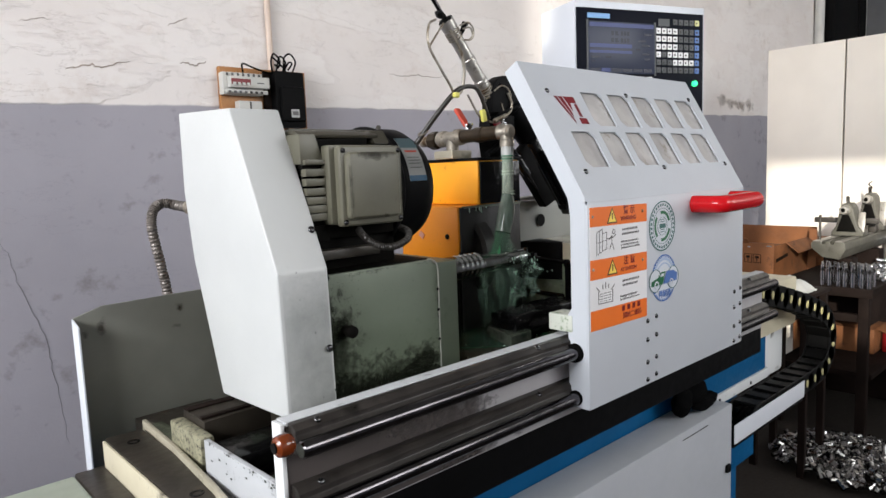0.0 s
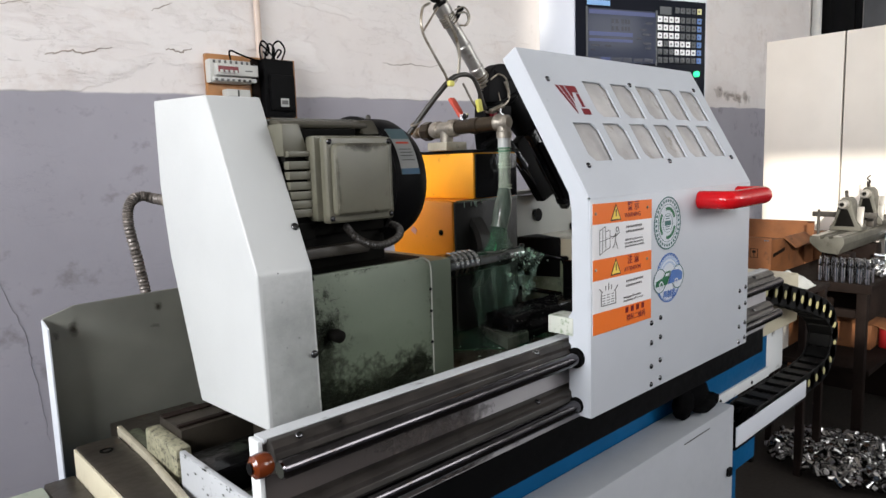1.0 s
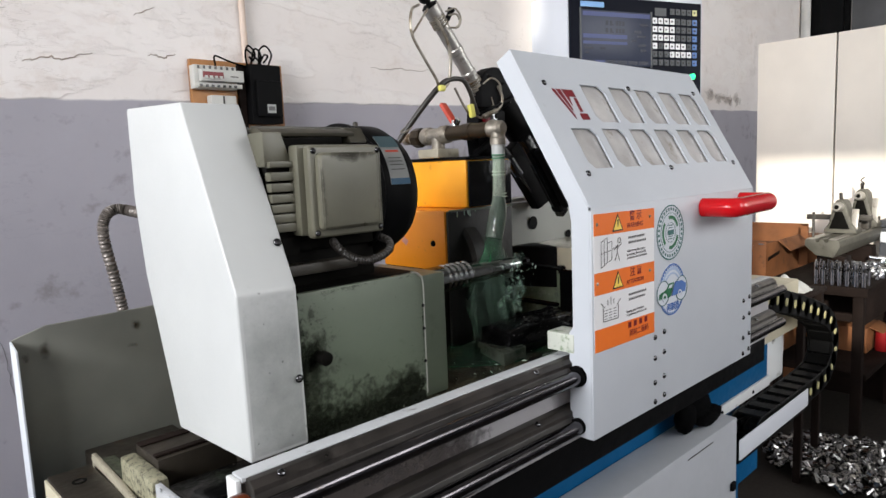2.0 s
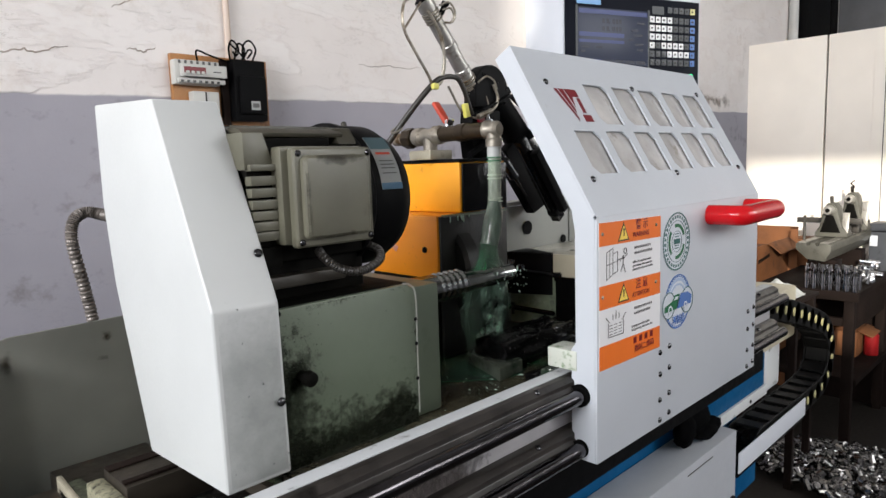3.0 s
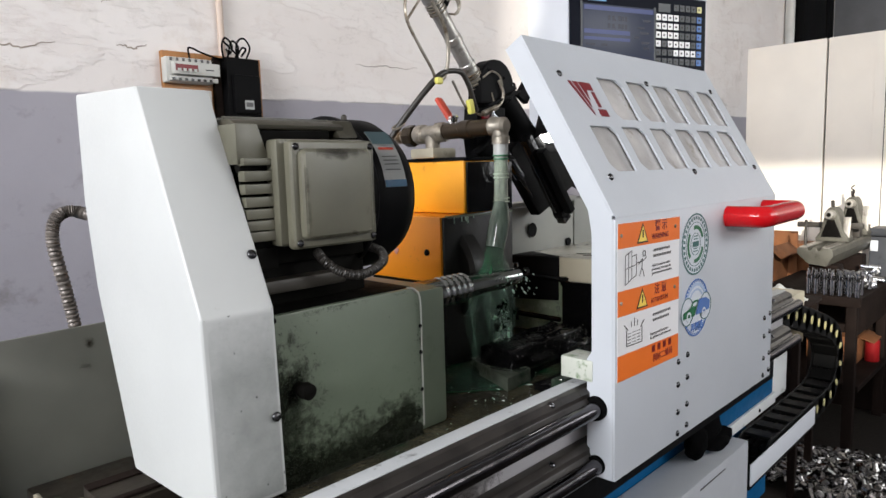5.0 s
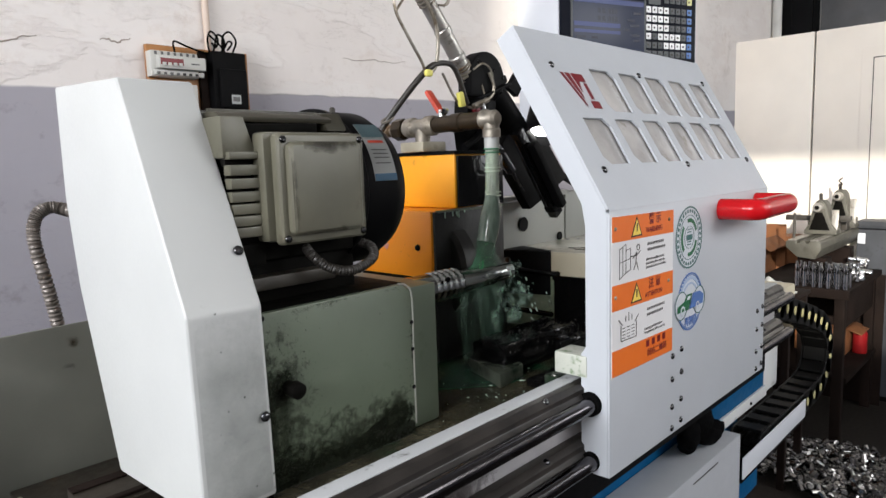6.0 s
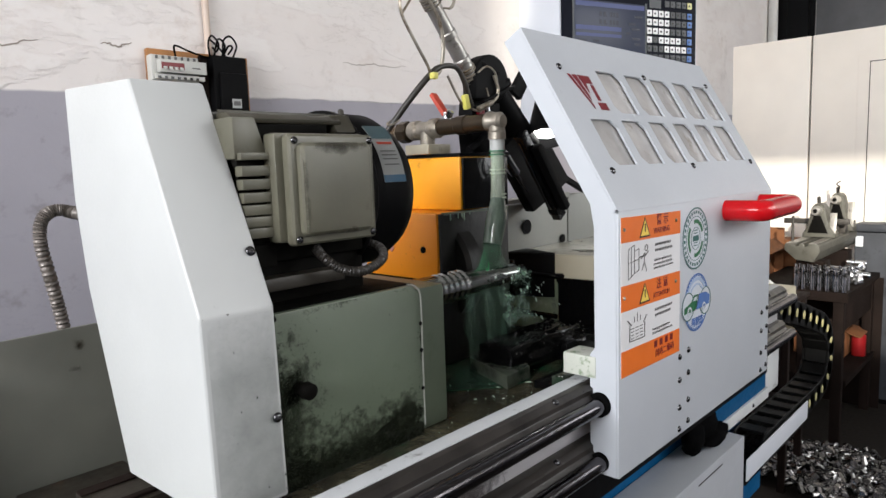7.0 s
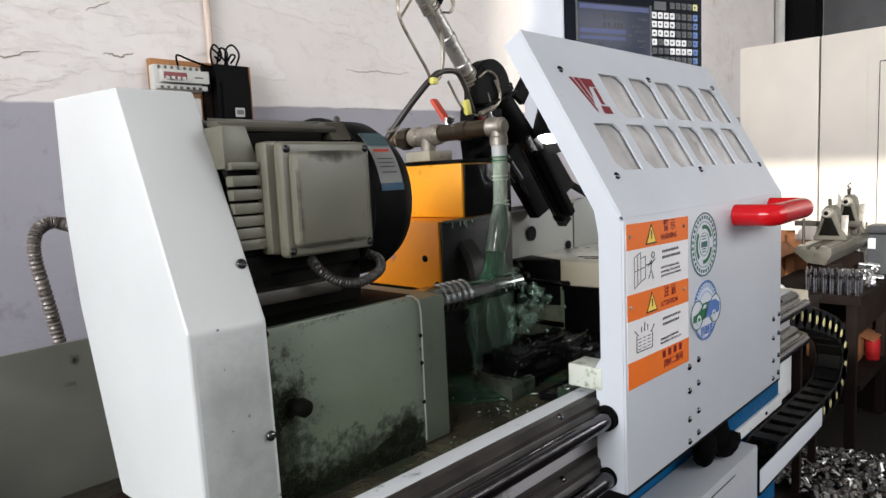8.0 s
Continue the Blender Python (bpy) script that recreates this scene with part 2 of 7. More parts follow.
DADO_CRACK = mat("grey_dado_crack", (0.15, 0.14, 0.15), 0.8, vary=0.2)
BROWN_WET = mat("brown_oily_sludge", (0.085, 0.062, 0.034), 0.16, vary=0.6, scale=22, bump=0.6, grain=60, dirt=(0.014, 0.012, 0.008), dirt_amount=0.25, dirt_scale=18, spec=0.5)
PALE_WET = mat("wet_grey_green_block", (0.075, 0.088, 0.068), 0.12, vary=0.5, scale=20, bump=0.3, dirt=(0.02, 0.035, 0.022), dirt_amount=0.3, dirt_scale=16)
WET_TRAY = mat("wet_tray_floor", (0.060, 0.054, 0.034), 0.07, vary=0.7, scale=16, bump=0.8, grain=45, dirt=(0.006, 0.058, 0.026), dirt_amount=0.34, dirt_scale=9, spec=0.6)


def veil(name, tint, amount, across, along, lo=0.44, hi=0.72):
    """Falling water: streaks of milky coolant with clear gaps between them."""
    m = bpy.data.materials.new(name)
    m.use_nodes = True
    nt = m.node_tree
    n, link = nt.nodes, nt.links.new
    b = n["Principled BSDF"]
    b.inputs["Base Color"].default_value = (*tint, 1)
    b.inputs["Roughness"].default_value = 0.15
    tc, mp = n.new("ShaderNodeTexCoord"), n.new("ShaderNodeMapping")
    mp.inputs["Scale"].default_value = (across, across, along)
    link(tc.outputs["Object"], mp.inputs[0])
    t = n.new("ShaderNodeTexNoise")
    t.inputs["Scale"].default_value, t.inputs["Detail"].default_value, t.inputs["Distortion"].default_value = 1.0, 4, 0.6
    link(mp.outputs[0], t.inputs[0])
    r = n.new("ShaderNodeMapRange")
    r.inputs["From Min"].default_value, r.inputs["From Max"].default_value, r.inputs["To Max"].default_value = lo, hi, amount
    link(t.outputs[0], r.inputs[0])
    link(r.outputs[0], b.inputs["Alpha"])
    return m


def smear_film(name, tint, amount, grain, keep=0.42, detail=8):
    """A smear that thins out towards its rim, broken up by fine grain."""
    m = bpy.data.materials.new(name)
    m.use_nodes = True
    nt = m.node_tree
    n, link = nt.nodes, nt.links.new
    b = n["Principled BSDF"]
    b.inputs["Base Color"].default_value = (*tint, 1)
    b.inputs["Roughness"].default_value = 0.4
    b.inputs["Specular IOR Level"].default_value = 0.2
    tc = n.new("ShaderNodeTexCoord")
    off = n.new("ShaderNodeVectorMath")
    off.operation = "SUBTRACT"
    off.inputs[1].default_value = (0.5, 0.5, 0.5)
    link(tc.outputs["Generated"], off.inputs[0])
    flatten = n.new("ShaderNodeVectorMath")
    flatten.operation = "MULTIPLY"
    flatten.inputs[1].default_value = (1, 0, 1)
    link(off.outputs[0], flatten.inputs[0])
    far = n.new("ShaderNodeVectorMath")
    far.operation = "LENGTH"
    link(flatten.outputs[0], far.inputs[0])
    rim = n.new("ShaderNodeMapRange")
    for k, v in zip(("From Min", "From Max", "To Min", "To Max"), (0.0, 0.5, 0.12, -0.30)):
        rim.inputs[k].default_value = v
    link(far.outputs["Value"], rim.inputs[0])
    t = n.new("ShaderNodeTexNoise")
    t.inputs["Scale"].default_value, t.inputs["Detail"].default_value, t.inputs["Roughness"].default_value = grain, detail, 0.75 if detail > 4 else 0.5
    link(tc.outputs["Object"], t.inputs[0])
    add = n.new("ShaderNodeMath")
    link(t.outputs[0], add.inputs[0])
    link(rim.outputs[0], add.inputs[1])
    r = n.new("ShaderNodeMapRange")
    r.inputs["From Min"].default_value, r.inputs["From Max"].default_value, r.inputs["To Max"].default_value = keep + 0.10, keep + 0.38, amount
    link(add.outputs[0], r.inputs[0])
    link(r.outputs[0], b.inputs["Alpha"])
    return m


def grime_shade_layer(name, tint, amount, grain, patches):
    """Oil grime and painted shade on an upright plate: soft patches (x, z, half width, half height, strength) broken by
    grain.
    """
    m = bpy.data.materials.new(name)
    m.use_nodes = True
    nt = m.node_tree
    n, link = nt.nodes, nt.links.new
    b = n["Principled BSDF"]
    b.inputs["Base Color"].default_value = (*tint, 1)
    b.inputs["Roughness"].default_value = 0.4
    b.inputs["Specular IOR Level"].default_value = 0.2
    geo = n.new("ShaderNodeNewGeometry")
    mask = None
    for x, z, w, h, strength in patches:
        off = n.new("ShaderNodeVectorMath")
        off.operation = "SUBTRACT"
        off.inputs[1].default_value = (x, 0, z)
        link(geo.outputs["Position"], off.inputs[0])
        fit = n.new("ShaderNodeVectorMath")
        fit.operation = "MULTIPLY"
        fit.inputs[1].default_value = (1 / w, 0, 1 / h)
        link(off.outputs[0], fit.inputs[0])
        far = n.new("ShaderNodeVectorMath")
        far.operation = "LENGTH"
        link(fit.outputs[0], far.inputs[0])
        fade = n.new("ShaderNodeMapRange")
        for k, v in zip(("From Min", "From Max", "To Min", "To Max"), (0.0, 1.0, strength, -0.25)):
            fade.inputs[k].default_value = v
        link(far.outputs["Value"], fade.inputs[0])
        if mask is None:
            mask = fade.outputs[0]
        else:
            top = n.new("ShaderNodeMath")
            top.operation = "MAXIMUM"
            link(mask, top.inputs[0])
            link(fade.outputs[0], top.inputs[1])
            mask = top.outputs[0]
    t = n.new("ShaderNodeTexNoise")
    t.inputs["Scale"].default_value, t.inputs["Detail"].default_value, t.inputs["Roughness"].default_value = grain, 9, 0.78
    link(geo.outputs["Position"], t.inputs[0])
    add = n.new("ShaderNodeMath")
    link(t.outputs[0], add.inputs[0])
    link(mask, add.inputs[1])
    r = n.new("ShaderNodeMapRange")
    r.inputs["From Min"].default_value, r.inputs["From Max"].default_value, r.inputs["To Max"].default_value = 0.50, 0.78, amount
    link(add.outputs[0], r.inputs[0])
    link(r.outputs[0], b.inputs["Alpha"])
    return m


VEIL = veil("milky_veil", (0.24, 0.46, 0.32), 0.42, 70, 7, 0.36, 0.80)
JET = veil("green_jet", (0.10, 0.36, 0.18), 0.78, 60, 9, 0.30, 0.70)
STRAND = veil("coolant_strand", (0.50, 0.68, 0.57), 0.5, 90, 40, 0.36, 0.8)
SPLASH = veil("splashing_coolant", (0.34, 0.62, 0.44), 0.6, 85, 30, 0.42, 0.98)
PLATE_GRIME = grime_shade_layer("black_oil_grime", (0.012, 0.015, 0.009), 0.97, 120, (
    (-0.345, 1.18, 0.030, 0.14, 0.30), (-0.320, 1.200, 0.034, 0.040, 0.26), (-0.250, 1.086, 0.20, 0.052, 0.42), (-0.325, 1.105, 0.055, 0.060, 0.30),
    (-0.160, 1.120, 0.075, 0.034, 0.30), (-0.122, 1.20, 0.012, 0.11, 0.14), (-0.15, 1.288, 0.05, 0.016, 0.10), (-0.25, 1.292, 0.14, 0.014, 0.16)))
# Faint oil plus the belt cover's shade, painted at left and bottom.
OIL_AND_SHADE = grime_shade_layer("grey_green_oil_and_shade", (0.045, 0.055, 0.036), 0.8, 38, (
    (-0.335, 1.17, 0.095, 0.17, 0.26), (-0.24, 1.10, 0.20, 0.095, 0.30), (-0.16, 1.13, 0.07, 0.06, 0.22), (-0.24, 1.286, 0.16, 0.02, 0.12)))
# Cover grime, spread evenly over the face to paint in its shade too.
COVER_GRIME_SHADE = grime_shade_layer("grey_green_grime_and_shade", (0.11, 0.130, 0.105), 0.36, 3.5, (
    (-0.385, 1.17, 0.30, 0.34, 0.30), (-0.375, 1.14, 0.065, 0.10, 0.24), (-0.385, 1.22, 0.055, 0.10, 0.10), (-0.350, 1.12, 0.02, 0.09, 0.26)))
CHANNEL_FILM = grime_shade_layer("brown_channel_film", (0.085, 0.074, 0.070), 0.86, 9, ((-0.46, 1.07, 0.42, 0.30, 0.55), (-0.30, 1.03, 0.40, 0.06, 0.30)))
LID_GRIME = grime_shade_layer("brown_lid_grease", (0.026, 0.021, 0.013), 0.5, 22, ((-0.247, 1.462, 0.075, 0.020, 0.30), (-0.296, 1.41, 0.016, 0.08, 0.26), (-0.247, 1.362, 0.075, 0.014, 0.24), (-0.198, 1.41, 0.010, 0.08, 0.20)))
WALL_STAIN = smear_film("brown_damp_stain", (0.30, 0.215, 0.15), 0.6, 7, 0.36)
BROWN_FILM = smear_film("brown_oil_smear", (0.040, 0.028, 0.014), 0.9, 35, 0.34)
MILKY = mat("milky_green_drop", (0.50, 0.66, 0.56), 0.1, vary=0.1, bump=0)
WISP = smear_film("torn_coolant_wisp", (0.46, 0.70, 0.55), 0.46, 60, 0.33, 3)
PANE = mat("frosted_pane", (0.45, 0.435, 0.425), 0.2, vary=0.32, scale=14, grain=130, bump=0.03, dirt=(0.27, 0.245, 0.21), dirt_amount=0.12, dirt_scale=30)
YELLOW_TIE = mat("yellow_tape", (0.62, 0.58, 0.12), 0.5, vary=0.15)
PIN_YELLOW = mat("dull_yellow_pin", (0.42, 0.39, 0.19), 0.5, vary=0.2)
PVC = mat("pvc_conduit", (0.62, 0.50, 0.42), 0.45, vary=0.1)
CHEST_GREY = mat("blue_grey_chest_paint", (0.055, 0.060, 0.070), 0.5, vary=0.25, dirt=(0.025, 0.026, 0.028), dirt_amount=0.2, dirt_scale=10)
GREY_DOOR = mat("grey_steel_door", (0.16, 0.165, 0.175), 0.5, vary=0.15)
BEZEL = mat("blue_black_panel_film", (0.004, 0.005, 0.010), 0.45, vary=0.15, bump=0.01, spec=0.05)
KEY_DARK = mat("dark_keys", (0.045, 0.05, 0.055), 0.5, vary=0.1)
KEY_BLUE = mat("blue_keys", (0.07, 0.16, 0.42), 0.5, vary=0.1)
KEY_YELLOW = mat("yellow_keys", (0.62, 0.60, 0.28), 0.5, vary=0.1)
SCREEN = glow("lit_screen", (0.026, 0.031, 0.050), 0.4)
SCREEN_BAR = glow("screen_blue_bar", (0.03, 0.04, 0.11), 0.5)
SCREEN_TXT = glow("screen_digits", (0.02, 0.022, 0.035), 0.2)
TOP_BAR = mat("light_blue_strip", (0.13, 0.32, 0.62), 0.4, vary=0.05)
LED = glow("lit_lamp_disc", (1.0, 0.98, 0.95), 16.0)
GREEN_LED = glow("green_button", (0.05, 0.9, 0.35), 1.2)
PLATE_TEAL = mat("grey_teal_print", (0.10, 0.16, 0.18), 0.4, vary=0.1)
PLATE_BLUE = mat("mid_blue_print", (0.03, 0.13, 0.24), 0.4, vary=0.1)
PLATE_PALE = mat("pale_plate_print", (0.38, 0.39, 0.38), 0.4, vary=0.1)
TAPE_WHITE = mat("white_insulation", (0.6, 0.6, 0.58), 0.5, vary=0.15)


def wall_paint(split, slope):
    """Two-tone plaster: off-white over a grey-violet dado, with scuffs, patches and flaking."""
    m = bpy.data.materials.new("two_tone_plaster")
    m.use_nodes = True
    nt = m.node_tree
    n, link = nt.nodes, nt.links.new
    b = n["Principled BSDF"]
    geo = n.new("ShaderNodeNewGeometry")
    sep = n.new("ShaderNodeSeparateXYZ")
    link(geo.outputs["Position"], sep.inputs[0])

    def noise_tex(scale, detail, rough=0.6):
        t = n.new("ShaderNodeTexNoise")
        t.inputs["Scale"].default_value, t.inputs["Detail"].default_value, t.inputs["Roughness"].default_value = scale, detail, rough
        link(geo.outputs["Position"], t.inputs[0])
        return t

    def math_node(op, a, c):
        t = n.new("ShaderNodeMath")
        t.operation = op
        for i, v in enumerate((a, c)):
            if isinstance(v, (int, float)):
                t.inputs[i].default_value = v
            else:
                link(v, t.inputs[i])
        return t.outputs[0]

    def ramp(v, lo, hi, a=0.0, c=1.0):
        t = n.new("ShaderNodeMapRange")
        link(v, t.inputs[0])
        for k, x in zip(("From Min", "From Max", "To Min", "To Max"), (lo, hi, a, c)):
            t.inputs[k].default_value = x
        return t.outputs[0]

    def blend(f, a, c):
        t = n.new("ShaderNodeMix")
        t.data_type = "RGBA"
        link(f, t.inputs["Factor"])
        for key, v in (("A", a), ("B", c)):
            if isinstance(v, tuple):
                t.inputs[key].default_value = (*v, 1)
            else:
                link(v, t.inputs[key])
        return t.outputs["Result"]

    wob = noise_tex(7, 3)
    line = math_node("ADD", sep.outputs[2], math_node("MULTIPLY", sep.outputs[0], -slope))
    line = math_node("ADD", line, math_node("MULTIPLY", wob.outputs[0], 0.02))
    upper = ramp(line, split + 0.006, split + 0.014)
    blot = noise_tex(1.6, 6)
    patch = noise_tex(3.4, 8, 0.7)
    scuff = noise_tex(8, 5, 0.62)
    up = blend(ramp(blot.outputs[0], 0.35, 0.7), (0.785, 0.745, 0.725), (0.70, 0.655, 0.635))
    up = blend(ramp(patch.outputs[0], 0.60, 0.68, 0, 0.45), up, (0.42, 0.38, 0.35))
    low = blend(ramp(blot.outputs[0], 0.35, 0.7), (0.355, 0.343, 0.385), (0.31, 0.30, 0.337))
    low = blend(ramp(scuff.outputs[0], 0.585, 0.72, 0, 0.75), low, (0.18, 0.168, 0.17))
    stretch = n.new("ShaderNodeMapping")
    stretch.inputs["Scale"].default_value = (1.0, 1.0, 3.0)
    link(geo.outputs["Position"], stretch.inputs[0])
    vein = noise_tex(2.1, 10, 0.66)
    link(stretch.outputs[0], vein.inputs[0])
    layer = noise_tex(1.5, 9, 0.6)
    link(stretch.outputs[0], layer.inputs[0])
    near = math_node("ABSOLUTE", math_node("SUBTRACT", vein.outputs[0], 0.5), 0.0)
    hair = math_node("MULTIPLY", ramp(near, 0.0, 0.004, 0.5, 0.0), ramp(blot.outputs[0], 0.50, 0.60))
    up = blend(ramp(layer.outputs[0], 0.49, 0.52, 0, 0.4), up, (0.80, 0.775, 0.76))
    up = blend(hair, up, (0.30, 0.26, 0.23))
    stain = noise_tex(5.5, 7, 0.75)
    up = blend(ramp(stain.outputs[0], 0.56, 0.70, 0, 0.30), up, (0.50, 0.40, 0.33))
    low = blend(math_node("MULTIPLY", hair, 0.6), low, (0.15, 0.14, 0.15))
    link(blend(upper, low, up), b.inputs["Base Color"])
    b.inputs["Roughness"].default_value = 0.75
    bp = n.new("ShaderNodeBump")
    bp.inputs["Strength"].default_value, bp.inputs["Distance"].default_value = 0.5, 0.012
    flake = math_node("ADD", ramp(layer.outputs[0], 0.47, 0.50, 0.0, 0.5), ramp(layer.outputs[0], 0.56, 0.58, 0.0, 0.4))
    relief = math_node("ADD", math_node("MULTIPLY", flake, upper), math_node("MULTIPLY", patch.outputs[0], 0.6))
    link(relief, bp.inputs["Height"])
    link(bp.outputs[0], b.inputs["Normal"])
    return m


PLASTER = wall_paint(1.713, 0.0205)
CONCRETE = mat("dark_workshop_floor", (0.018, 0.015, 0.0125), 0.7, spec=0.2, vary=0.35, scale=1.5, bump=0.2, dirt=(0.012, 0.010, 0.008), dirt_amount=0.2, dirt_scale=3)
CEILING = mat("grey_ceiling", (0.30, 0.29, 0.28), 0.8, vary=0.15, scale=1)


# ---- building in mesh ----
ORIGIN = {}


def thing(name, at, label, category, group=""):
    ob = new(name)
    ob.empty_display_size = 0.02
    ob.location = at
    ORIGIN[ob] = Vector(at)
    return tagged(ob, label, category, group)


def finish(bm, material, name, soft=35):
    bmesh.ops.recalc_face_normals(bm, faces=bm.faces)
    me = bpy.data.meshes.new(name)
    bm.to_mesh(me)
    bm.free()
    me.shade_smooth()
    me.set_sharp_from_angle(angle=radians(soft))
    me.materials.append(material)
    return me


def part(name, bm, material, parent, label="", at=None, soft=35):
    """One mesh in world coordinates, hung under a thing or a part; at: its own origin."""
    base = ORIGIN[parent]
    at = Vector(at) if at else base
    bmesh.ops.translate(bm, vec=-at, verts=bm.verts)
    ob = new(name, finish(bm, material, name, soft))
    ob.parent = parent
    ob.location = at - base
    ORIGIN[ob] = at
    return tagged(ob, label)


def structure(name, bm, material, label="", category=""):
    return tagged(new(name, finish(bm, material, name)), label, category, kind="structure")


def box(x0, x1, y0, y1, z0, z1, bevel=0.0, bm=None, seg=2):
    own = bmesh.new()
    bmesh.ops.create_cube(own, size=1, matrix=Matrix.Translation(((x0 + x1) / 2, (y0 + y1) / 2, (z0 + z1) / 2)) @ Matrix.Diagonal((x1 - x0, y1 - y0, z1 - z0, 1)))
    if bevel:
        bmesh.ops.bevel(own, geom=own.edges[:], offset=bevel, segments=seg, affect="EDGES", profile=0.6)
    return merge(bm, own)


def merge(bm, own):
    if bm is None:
        return own
    me = bpy.data.meshes.new("joined")
    own.to_mesh(me)
    own.free()
    bm.from_mesh(me)
    bpy.data.meshes.remove(me)
    return bm


def prism(pts, axis, a, b, bevel=0.0, bm=None, seg=2):
    """A polygon in the plane across an axis, drawn out from a to b. x: points (y, z); y: (x, z); z: (x, y)."""
    own = bmesh.new()

    def at(p, v):
        return {"x": (v, p[0], p[1]), "y": (p[0], v, p[1]), "z": (p[0], p[1], v)}[axis]

    lo, hi = [own.verts.new(at(p, a)) for p in pts], [own.verts.new(at(p, b)) for p in pts]
    own.faces.new(lo), own.faces.new(hi[::-1])
    for i in range(len(pts)):
        j = (i + 1) % len(pts)
        own.faces.new((lo[i], hi[i], hi[j], lo[j]))
    bmesh.ops.recalc_face_normals(own, faces=own.faces)
    if bevel:
        bmesh.ops.bevel(own, geom=own.edges[:], offset=bevel, segments=seg, affect="EDGES", profile=0.6)
    return merge(bm, own)


def lathe(p0, p1, profile, n=28, bm=None):
    """A turned body: profile is (distance along the line from p0 to p1, radius)."""
    own = bmesh.new()
    p0, way = Vector(p0), (Vector(p1) - Vector(p0)).normalized()
    q = way.to_track_quat("Z", "Y")
    rings = []
    for d, r in profile:
        ring = []
        for k in range(n):
            a = 2 * math.pi * k / n
            ring.append(own.verts.new(p0 + way * d + q @ Vector((r * math.cos(a), r * math.sin(a), 0))))
        rings.append(ring)
    for u, v in zip(rings, rings[1:]):
        for k in range(n):
            own.faces.new((u[k], u[(k + 1) % n], v[(k + 1) % n], v[k]))
    own.faces.new(rings[0][::-1]), own.faces.new(rings[-1])
    return merge(bm, own)


def rod(p0, p1, r, n=20, bm=None, edge=0.0):
    d = (Vector(p1) - Vector(p0)).length
    prof = [(0, r), (d, r)] if not edge else [(0, r - edge), (edge, r), (d - edge, r), (d, r - edge)]
    return lathe(p0, p1, prof, n, bm)


def smooth_path(pts, steps=8):
    pts = [Vector(p) for p in pts]
    out = []
    ext = [2 * pts[0] - pts[1]] + pts + [2 * pts[-1] - pts[-2]]
    for i in range(1, len(ext) - 2):
        a, b, c, d = ext[i - 1 : i + 3]
        for k in range(steps):
            t = k / steps
            out.append(0.5 * (2 * b + (c - a) * t + (2 * a - 5 * b + 4 * c - d) * t * t + (3 * b - a - 3 * c + d) * t**3))
    return out + [pts[-1]]


def tube(pts, r, n=10, bm=None, steps=8, radius=None):
    """A hose or wire through the points. radius: a function of how far along it is, 0 to 1."""
    own = bmesh.new()
    path = smooth_path(pts, steps)
    rings, up = [], None
    for i, p in enumerate(path):
        way = (path[min(i + 1, len(path) - 1)] - path[max(i - 1, 0)]).normalized()
        if up is None:
            up = way.orthogonal()
        up = (up - way * up.dot(way)).normalized()
        side = way.cross(up)
        rr = r * (radius(i / (len(path) - 1)) if radius else 1)
        rings.append([own.verts.new(p + rr * (math.cos(a) * up + math.sin(a) * side)) for a in (2 * math.pi * k / n for k in range(n))])
    for u, v in zip(rings, rings[1:]):
        for k in range(n):
            own.faces.new((u[k], u[(k + 1) % n], v[(k + 1) % n], v[k]))
    own.faces.new(rings[0][::-1]), own.faces.new(rings[-1])
    return merge(bm, own)


def placed(bm, m):
    bmesh.ops.transform(bm, matrix=m, verts=bm.verts)
    return bm


def plate(outer, holes, thick, m):
    """A sheet in the plane (u, v), with openings right through it, then set into place by m; its face is at w = 0."""
    bm = bmesh.new()
    for w in (0.0, -thick):
        edges = []
        for loop in [outer] + holes:
            vs = [bm.verts.new((u, v, w)) for u, v in loop]
            edges += [bm.edges.new((vs[i], vs[(i + 1) % len(vs)])) for i in range(len(vs))]
        bmesh.ops.triangle_fill(bm, edges=edges, use_beauty=True, use_dissolve=False)
    bm.verts.ensure_lookup_table()
    start, half = 0, len(bm.verts) // 2
    for loop in [outer] + holes:
        k = len(loop)
        for i in range(k):
            a, b = start + i, start + (i + 1) % k
            bm.faces.new((bm.verts[a], bm.verts[b], bm.verts[half + b], bm.verts[half + a]))
        start += k
    return placed(bm, m)


def blob(bm, c, r, seed, sub=3):
    """A lump with an uneven skin."""
    own = bmesh.new()
    bmesh.ops.create_icosphere(own, subdivisions=sub, radius=1)
    rng = Vector((seed * 3.1, seed * 1.7, seed * 0.3))
    for v in own.verts:
        k = 1 + 0.22 * noise.noise(v.co * 1.6 + rng) + 0.08 * noise.noise(v.co * 5 + rng)
        v.co = Vector((v.co.x * r[0] * k, v.co.y * r[1] * k, v.co.z * r[2] * k)) + Vector(c)
    return merge(bm, own)


def dome(at, way, r, bm=None, n=12):
    """A round screw head."""
    return lathe(at, Vector(at) + Vector(way), [(0, r), (r * 0.25, r * 0.97), (r * 0.5, r * 0.75), (r * 0.62, r * 0.4), (r * 0.5, r * 0.34), (r * 0.5, 0.0005)], n, bm)


